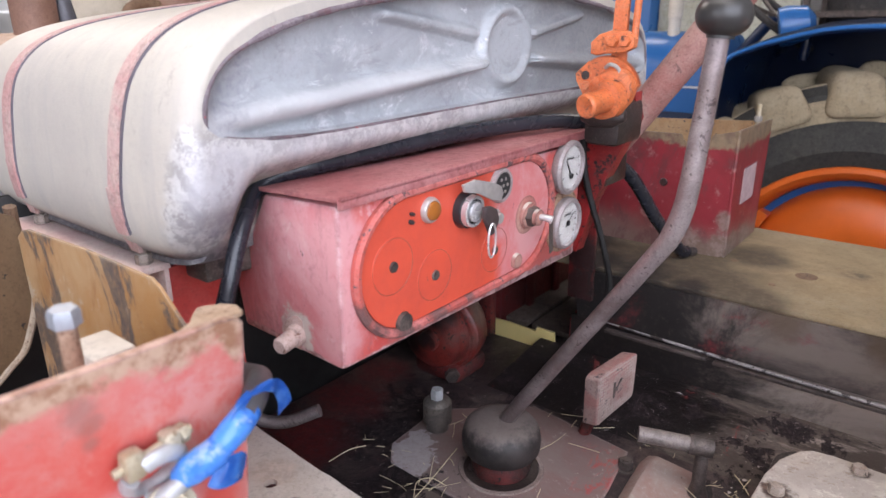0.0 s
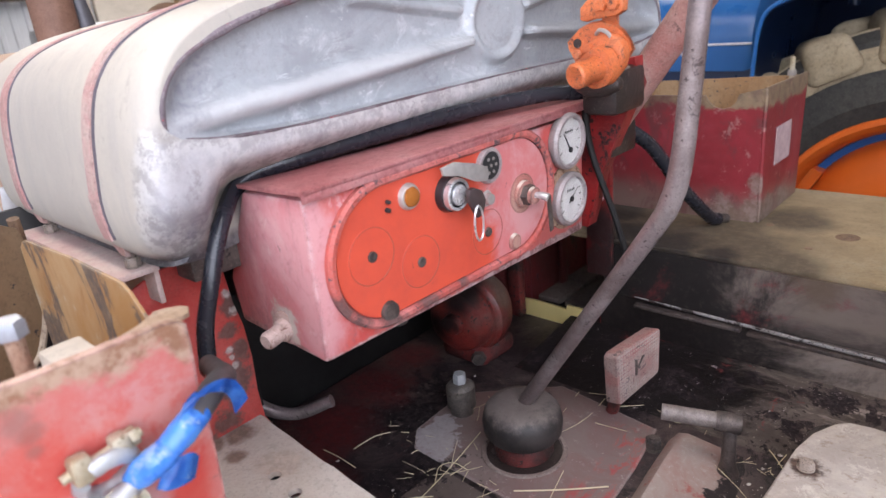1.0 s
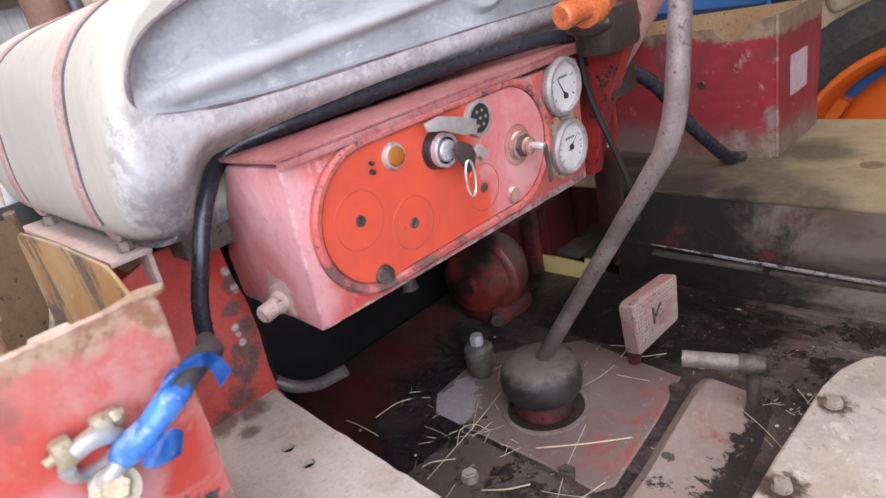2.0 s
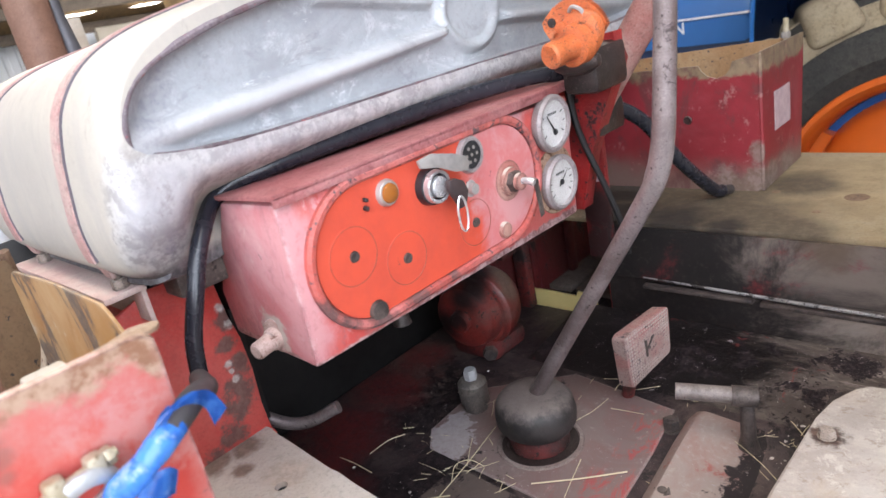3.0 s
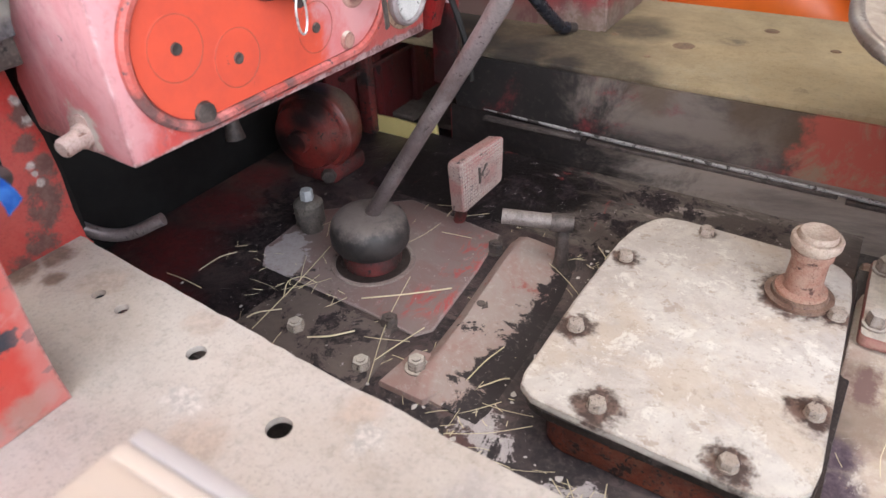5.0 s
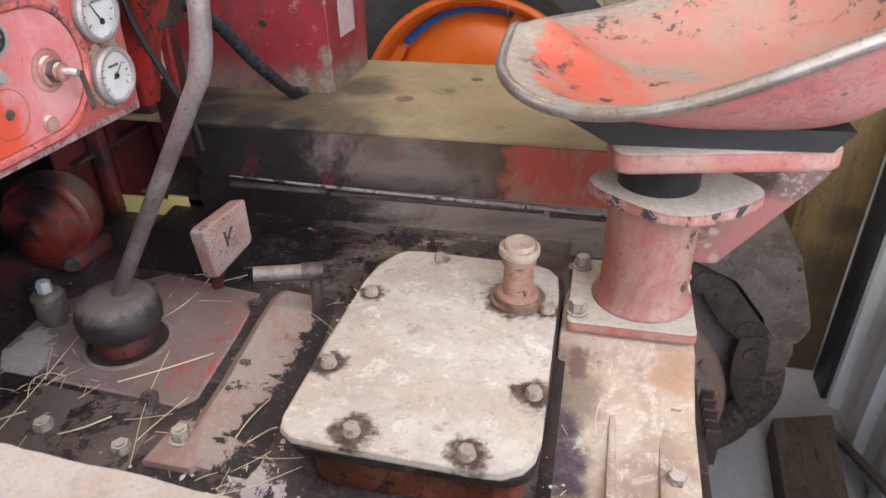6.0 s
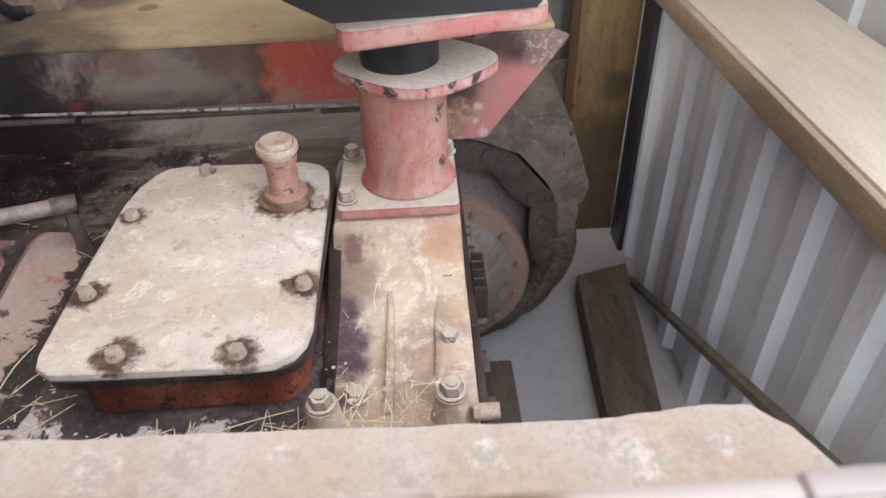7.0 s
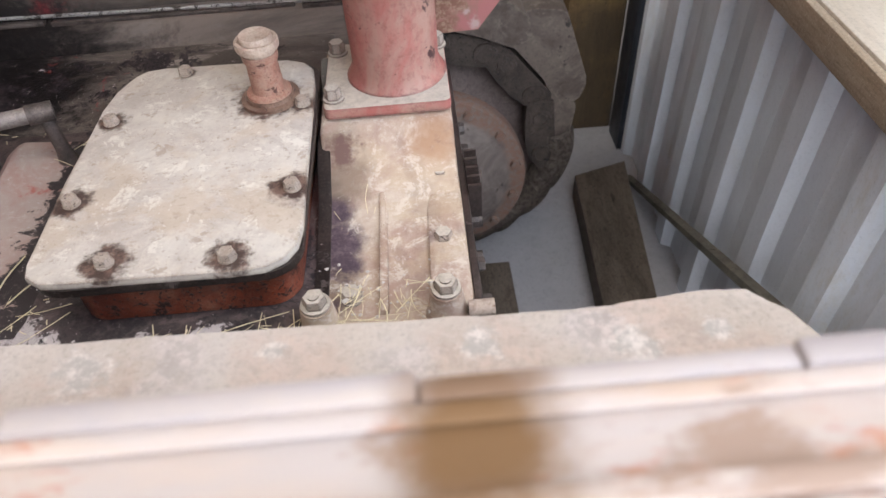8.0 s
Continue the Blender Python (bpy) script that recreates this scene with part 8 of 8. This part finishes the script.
curl = [(0.545, 0.972), (0.572, 0.985), (0.589, 0.998), (0.603, 1.010), (0.612, 1.028), (0.6185, 1.045), (0.623, 1.063), (0.626, 1.09), (0.624, 1.125), (0.619, 1.143)]
brown_sheet = worn("streaked_brown_sheet", (0.11, 0.066, 0.035), (0.15, 0.095, 0.052), (0.02, 0.017, 0.018), (0.20, 0.135, 0.078), 7, 0.60, 0.58, 0.45, 0.0, 0.3, (1, 1, 0.6), crunch=0.5)
part("bent_divider", prism(curl + [(0.604, 1.152), (0.45, 1.158), (0.35, 1.15), (0.35, 0.972)], lambda y, z: (-0.410 - 0.012 * math.sin((y - 0.4) * 9), y, z), (-0.003, 0, 0), 0.0), brown_sheet, lbox, "bent brown divider sheet")
part("divider_edge", tube([(-0.4105 - 0.012 * math.sin((y - 0.4) * 9), y, z) for y, z in curl[:8]], 0.0036, 8, 4), worn("pale_bare_edge", (0.42, 0.34, 0.25), (0.34, 0.26, 0.18), (0.16, 0.10, 0.07), (0.50, 0.43, 0.34), 26, 0.6, 0.5, 0.6), lbox, "pale bare rolled edge")
part("catch", tube([(-0.435, 0.622, 1.150), (-0.440, 0.624, 1.12), (-0.436, 0.625, 1.096), (-0.424, 0.622, 1.092)], 0.006, 8, 4), rust_dark, lbox, "small dark catch")
bolt = thing("long_bolt", (-0.14, 0.53, 1.0), "long pale hexagon bolt standing in the box", "bolt")
part("shank", rod((-0.0955, 0.5270, 1.03), (-0.0905, 0.5255, 1.163), 0.0052, seg=14), rust_edge, bolt)
part("head", hexbolt((-0.0905, 0.5255, 1.162), (0.04, -0.02, 1), 0.0146, 0.0100), plain("grey_zinc", (0.34, 0.365, 0.40), 0.45, 0.4, 70, 0.5), bolt, "blue grey zinc head")
chip = part("wood_chip", box((-0.166, 0.549, 1.020), (-0.126, 0.577, 1.119), 0.003), timber_rail)
solo(chip, "pale sawn wood offcut standing in the red box", "wood offcut")
pipe = thing("oil_pipe", (-0.62, 0.67, 1.0), "brown pipe with a grey metal joint beside the tank", "pipe")
part("tube", rod((-0.600, 0.664, 0.92), (-0.622, 0.667, 1.112), 0.011, seg=14), rust_dark, pipe)
part("joint", lathe([(0, 0.014), (0.004, 0.017), (0.05, 0.017), (0.054, 0.013), (0.10, 0.013)], (-0.622, 0.667, 1.10), (-0.1, 0, 1), 16), lead, pipe, "grey metal joint")

lead_rubber = plain("dusty_lead_sheath", (0.075, 0.07, 0.074), 0.5, 0.0, 45, 0.5)
lead_t = thing("battery_lead", (-0.09, 0.58, 1.05), "battery cable end with blue tape and a lead clamp", "battery cable")
part("cable", tube([(-0.169, 0.662, 1.052), (-0.115, 0.644, 1.072), (-0.0735, 0.6284, 1.0899), (-0.0515, 0.612, 1.0996), (-0.035, 0.597, 1.103), (-0.0255, 0.583, 1.1015)], 0.0080, 18), lead_rubber, lead_t)
bm = tube([(-0.0285, 0.5885, 1.1020), (-0.0245, 0.579, 1.100), (-0.0233, 0.5705, 1.0961), (-0.0243, 0.5605, 1.0905), (-0.0307, 0.5517, 1.0831), (-0.037, 0.547, 1.077)], [0.0080, 0.0084, 0.0086, 0.0078, 0.0090, 0.0086, 0.0068], 40, 14)
for v in bm.verts:
    k = noise.noise(Vector((v.co.x * 60, v.co.y * 130, v.co.z * 60))) * 0.7 + noise.noise(v.co * 260 + Vector((3, 1, 7))) * 0.2
    v.co += Vector((0.75, -0.25, 0.5)) * (abs(k) - 0.2) * 0.0030
part("tape_wrap", bm, blue_tape, lead_t, "shiny crumpled blue tape wrap")


def tape_strip(first, last, label):
    """A loose strip of tape between two edge lines."""
    bm = bmesh.new()
    rows = []
    for k, (p, q) in enumerate(zip(smooth_path(first, 5), smooth_path(last, 5))):
        row = []
        for j in range(5):
            v = p.lerp(q, j / 4)
            v = v + Vector((0.85, -0.3, 0.4)) * (0.0007 * math.sin(j * 1.9 + k * 0.7) + 0.0012 * noise.noise(v * 150))
            row.append(bm.verts.new(v))
        rows.append(row)
    for p, q in zip(rows, rows[1:]):
        for j in range(4):
            bm.faces.new((p[j], p[j + 1], q[j + 1], q[j]))
    bmesh.ops.solidify(bm, geom=bm.faces[:], thickness=0.0007)
    part(label[0], bm, blue_tape, lead_t, label[1])


tape_strip([(-0.0252, 0.5882, 1.1152), (-0.0239, 0.5955, 1.1179), (-0.0246, 0.6049, 1.1166), (-0.0282, 0.6133, 1.1105), (-0.0284, 0.6177, 1.1014), (-0.0296, 0.6202, 1.0935)],
           [(-0.0237, 0.5898, 1.1128), (-0.0223, 0.5949, 1.1133), (-0.0228, 0.6021, 1.1097), (-0.0269, 0.6071, 1.102), (-0.0286, 0.609, 1.0944), (-0.0305, 0.6099, 1.0868)], ("tape_ribbon", "loose blue tape ribbon"))
tape_strip([(-0.0268, 0.5879, 1.1162), (-0.0256, 0.5804, 1.113), (-0.022, 0.5735, 1.1076), (-0.0185, 0.5688, 1.1019)],
           [(-0.0248, 0.5913, 1.1137), (-0.0231, 0.5852, 1.1106), (-0.0202, 0.5789, 1.107), (-0.017, 0.5738, 1.1016)], ("tape_band", "twisted blue tape band"))
tape_strip([(-0.0202, 0.5605, 1.0867), (-0.0172, 0.5675, 1.0888), (-0.017, 0.5746, 1.0875), (-0.0196, 0.5787, 1.0813)],
           [(-0.0178, 0.5511, 1.0777), (-0.0133, 0.5555, 1.0754), (-0.0128, 0.5643, 1.0739), (-0.0163, 0.5721, 1.0714)], ("tape_end", "folded blue tape end"))
ring = [Vector((-0.046 + 0.010 * math.sin(a), 0.5380 + 0.0150 * math.cos(a), 1.0830 + 0.0140 * math.sin(a))) for a in [radians(125 - 320 * k / 14) for k in range(15)]]
part("clamp_ring", tube(ring, 0.0040, 10, 0, squash=1.3), lead, lead_t, "grey lead clamp ring")
bm = box((-0.047, 0.5195, 1.088), (-0.036, 0.5310, 1.105), 0.003)
box((-0.047, 0.5415, 1.091), (-0.036, 0.5520, 1.106), 0.003, bm)
part("clamp_jaw", bm, brass, lead_t)
part("clamp_bolt", rod((-0.0420, 0.515, 1.095), (-0.0412, 0.559, 1.101), 0.0030, seg=10), brass, lead_t, "brass clamp bolt")
part("clamp_nut", hexbolt((-0.0414, 0.552, 1.100), (0.02, 1, 0.14), 0.010, 0.005), brass, lead_t, "brass nut")
bm = hexbolt((-0.0345, 0.5385, 1.064), (1, -0.1, 0.75), 0.015, 0.006, 0.0, 0.0135)
part("terminal_bolt", bm, brass, lead_t, "brass terminal bolt")
part("terminal", tube([(-0.046, 0.536, 1.066), (-0.038, 0.541, 1.071), (-0.033, 0.5485, 1.079)], [0.0095, 0.0090, 0.0070], 14, 5, squash=0.7), lead, lead_t)
part("terminal_post", rod((-0.0640, 0.538, 1.040), (-0.042, 0.5385, 1.059), 0.0095, 0.008, 16), rust_dark, lead_t, "dark brown post under the clamp")

# ---- blue tractor behind ----
blue = thing("blue_tractor", (-0.2, 3.0, 0.0), "blue farm tractor with orange wheels parked behind", "tractor")
WC = Vector((0.045, 2.52, 0.545))
whl = part("rear_wheel", lathe([(-0.02, 0.42), (0.0, 0.575), (0.03, 0.60), (0.28, 0.60), (0.31, 0.575), (0.33, 0.42), (0.31, 0.37), (0.0, 0.37), (-0.02, 0.42)], WC, (0, 1, 0), 64, None, (False, False)), tyre, blue, "big dusty black tyre")
part("rim", lathe([(0.16, 0.31), (0.10, 0.326), (0.02, 0.332), (-0.012, 0.344), (-0.025, 0.350), (-0.034, 0.362), (-0.032, 0.374), (-0.024, 0.378), (-0.012, 0.366), (0.05, 0.350)], WC, (0, 1, 0), 72, None, (False, False)), orange_rim, whl, "orange wheel rim")
part("disc", lathe([(0.020, 0.0), (0.020, 0.10), (0.004, 0.13), (0.000, 0.18), (0.012, 0.24), (0.040, 0.285), (0.075, 0.308), (0.11, 0.312)], WC, (0, 1, 0), 72, None, (True, False)), orange_rim, whl, "domed orange wheel disc")
for a in (62, 150, 238, 326):
    d, q = Vector((math.cos(radians(a)), 0, math.sin(radians(a)))), Vector((-math.sin(radians(a)), 0, math.cos(radians(a))))
    bm = prism([(-0.052, 0.298), (0.052, 0.298), (0.050, 0.330), (-0.050, 0.330)], lambda u, r: WC + d * r + q * u + Vector((0, 0.022, 0)), (0, 0.05, 0), 0.003)
    part("rim_clamp", bm, orange_rim, whl, "orange clamp lug")
part("valve_stem", rod(WC + Vector((0.09, 0.01, 0.316)), WC + Vector((0.10, -0.03, 0.345)), 0.0045, seg=8), brass, whl, "brass valve stem")
part("rim_band", lathe([(0.070, 0.306), (0.058, 0.327), (0.10, 0.327), (0.10, 0.306), (0.070, 0.306)], WC, (0, 1, 0), 64, None, (False, False)), blue_paint, whl, "blue painted ring")
for k in range(19):
    for sgn in (0, 1):
        a = radians(k * 360 / 19 + sgn * 9.5)
        d, s = Vector((math.cos(a), 0, math.sin(a))), Vector((-math.sin(a), 0, math.cos(a)))
        y0, y1 = (-0.040, 0.17) if sgn == 0 else (0.35, 0.15)
        ins = 0.02 if sgn == 0 else -0.02
        bm = bmesh.new()
        lo = [WC + d * r + s * u + Vector((0, v, 0)) for u, v, r in ((-0.085, y0 + ins * 0.3, 0.50), (0.075, y0 + ins * 0.3, 0.50), (0.15, y1, 0.58), (0.05, y1, 0.58))]
        hi = [WC + d * r + s * u + Vector((0, v, 0)) for u, v, r in ((-0.062, y0 + ins * 1.3, 0.622), (0.058, y0 + ins * 1.3, 0.628), (0.135, y1, 0.642), (0.06, y1, 0.642))]
        lv, hv = [bm.verts.new(v) for v in lo], [bm.verts.new(v) for v in hi]
        bm.faces.new(lv[::-1])
        bm.faces.new(hv)
        for q in range(4):
            bm.faces.new((lv[q], lv[(q + 1) % 4], hv[(q + 1) % 4], hv[q]))
        bmesh.ops.bevel(bm, geom=bm.edges[:], offset=0.026, segments=4, profile=0.5, affect="EDGES")
        part("lug", bm, lug_dust, whl)
part("shoulder", lathe([(-0.014, 0.50), (-0.002, 0.56), (0.034, 0.604), (0.28, 0.604), (0.306, 0.58)], WC, (0, 1, 0), 64, None, (False, False)), lug_dust, whl, "dust caked tyre shoulder")
bm = bmesh.new()
arch = smooth_path([(-0.375, 0, 0.80), (-0.362, 0, 1.0), (-0.343, 0, 1.177), (-0.27, 0, 1.229), (-0.174, 0, 1.258), (-0.084, 0, 1.278), (0.036, 0, 1.285), (0.20, 0, 1.278), (0.40, 0, 1.22), (0.56, 0, 1.10), (0.66, 0, 0.90)], 5)
rows = [[bm.verts.new((p.x, y, p.z + dz)) for y, dz in ((2.440, -0.012), (2.436, 0.0), (2.447, 0.008), (2.60, 0.02), (2.95, 0.02), (2.985, -0.02), (2.99, -0.6))] for p in arch]
for p, q in zip(rows, rows[1:]):
    for k in range(6):
        bm.faces.new((p[k], p[k + 1], q[k + 1], q[k]))
bmesh.ops.solidify(bm, geom=bm.faces[:], thickness=0.004)
# mudguard takes the dark blue so its underside's shade sits in the colour
part("mudguard", bm, blue_dark, blue, "blue mudguard darkened for its shaded underside")
# lighter blue line paints the highlight along the rolled edge
part("mudguard_edge", tube([(p.x, 2.436, p.z) for p in arch], 0.006, 8, 0), blue_paint, blue, "rolled mudguard edge in lighter blue for its highlight")
bm = prism([(2.85, 0.985), (2.845, 1.075), (2.852, 1.13), (2.875, 1.185), (2.92, 1.225), (3.0, 1.250), (3.1, 1.258), (3.2, 1.250), (3.30, 1.21), (3.35, 1.10), (3.35, 0.985)], lambda y, z: (-2.0, y, z), (1.50, 0, 0), 0.03)
part("bonnet", bm, blue_paint, blue)
part("trim_line", box((-2.0, 2.838, 1.072), (-0.505, 2.846, 1.079), 0.002), white_sheet, blue, "pale trim line")
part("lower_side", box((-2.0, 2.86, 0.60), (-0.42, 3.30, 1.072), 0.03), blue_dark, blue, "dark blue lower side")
part("cowl", box((-0.60, 2.93, 1.20), (-0.52, 3.20, 1.262), 0.02), blue_paint, blue)
hub = Vector((-0.36, 3.02, 1.31))
ax = Vector((0.62, 0, 0.78))
a_, s_, u_ = frame_of(ax)
wheel_pts = [hub + (s_ * math.cos(k * 2 * math.pi / 30) + u_ * math.sin(k * 2 * math.pi / 30)) * 0.17 for k in range(32)]
sw = part("steering_wheel", tube(wheel_pts, 0.012, 8, 0), rubber, blue, "black steering wheel")
for k in range(3):
    a = radians(120 * k + 20)
    part("spoke", rod(hub, hub + (s_ * math.cos(a) + u_ * math.sin(a)) * 0.17, 0.007, seg=8), bolt_dark, sw)
part("steering_post", rod(hub, hub - a_ * 0.35, 0.02, seg=12), blue_dark, blue)
part("headlamp", lathe([(0, 0.02), (0.02, 0.05), (0.07, 0.06), (0.1, 0.058)], (-0.19, 2.80, 1.295), (-1, -0.3, -0.2), 20), blue_paint, blue, "blue work lamp")
part("lamp_stalk", rod((-0.21, 2.80, 1.18), (-0.205, 2.80, 1.27), 0.015, seg=10), blue_dark, blue)
part("exhaust", lathe([(0, 0.022), (0.08, 0.022), (0.085, 0.026), (0.16, 0.026), (0.17, 0.022), (0.8, 0.022)], (-0.70, 3.0, 1.225), (0, 0, 1), 20), timber_rail, blue, "grey exhaust pipe")
lettering("bonnet_letters", "ON", Matrix(((1, 0, 0, -0.78), (0, 0, -1, 2.846), (0, 1, 0, 1.05), (0, 0, 0, 1))), 0.07, white_sheet, blue)
tall = thing("blue_container", (-1.6, 4.6, 0.0), "tall blue metal cabinet beyond the tractor", "cabinet")
part("body", box((-3.0, 4.4, 0.0), (-1.37, 5.4, 2.2), 0.02), blue_paint, tall)
pale = thing("pale_board", (-0.6, 4.6, 0.0), "pale stained board leaning behind the tractor", "board")
part("board", box((-1.36, 4.5, 0.0), (-0.60, 4.54, 1.9), 0.004), worn("stained_pale_board", (0.45, 0.46, 0.40), (0.36, 0.34, 0.24), (0.20, 0.15, 0.08), (0.55, 0.55, 0.50), 3, 0.62, 0.5, 0.7), pale)
dark = thing("dark_shelving", (0.9, 4.8, 0.0), "dark metal shelving in the shadow behind the tractor", "shelf")
for z in (0.4, 0.9, 1.4, 1.9):
    part("shelf_board", box((-0.59, 4.5, z - 0.10), (1.4, 5.0, z - 0.07)), bolt_dark, dark)
for x in (-0.59, 1.37):
    for y in (4.5, 4.97):
        part("upright", box((x, y, 0.0), (x + 0.03, y + 0.03, 2.1)), bolt_dark, dark)
part("back", box((-0.59, 5.0, 0.0), (1.4, 5.01, 2.1)), grease, dark)

# ---- far end of the shed ----
van = thing("white_fridge", (-5.5, 1.4, 0.0), "white upright cabinet with dark vents far down the shed", "cabinet")
part("body", box((-5.9, 1.1, 0.0), (-5.2, 1.8, 1.75), 0.04), white_sheet, van)
for k in range(5):
    part("vent", box((-5.195, 1.2, 1.0 + k * 0.05), (-5.19, 1.7, 1.02 + k * 0.05)), ink, van)
ben = thing("work_bench", (-6.5, 2.8, 0.0), "long pale work bench with tools far down the shed", "bench")
part("bench_top", box((-7.2, 2.2, 0.85), (-6.2, 4.6, 0.92), 0.01), timber_rail, ben)
for x in (-7.1, -6.3):
    for y in (2.3, 4.5):
        part("leg", box((x - 0.04, y - 0.04, 0.0), (x + 0.04, y + 0.04, 0.85), 0.004), timber, ben)
jack = part("red_jack", lathe([(0, 0.05), (0.12, 0.05), (0.16, 0.03), (0.40, 0.025)], (-6.35, 3.44, 0.92), (0, 0, 1), 16), plain("bright_red_paint", (0.55, 0.03, 0.02), 0.4))
solo(jack, "small red bottle jack on the bench", "jack")
ute = thing("white_vehicle", (-7.6, 3.6, 0.0), "pale vehicle with dark windows far down the shed", "vehicle")
part("body", box((-8.4, 3.05, 0.75), (-6.6, 3.60, 1.18), 0.08), white_sheet, ute)
part("cabin", box((-8.2, 3.08, 1.18), (-6.9, 3.57, 1.42), 0.06), white_sheet, ute)
part("windscreen", box((-6.91, 3.13, 1.22), (-6.89, 3.52, 1.38), 0.005), ink, ute)
for x in (-8.1, -6.95):
    for y in (3.07, 3.42):
        part("wheel", rod((x, y, 0.40), (x, y + 0.16, 0.40), 0.40, seg=24), tyre, ute)
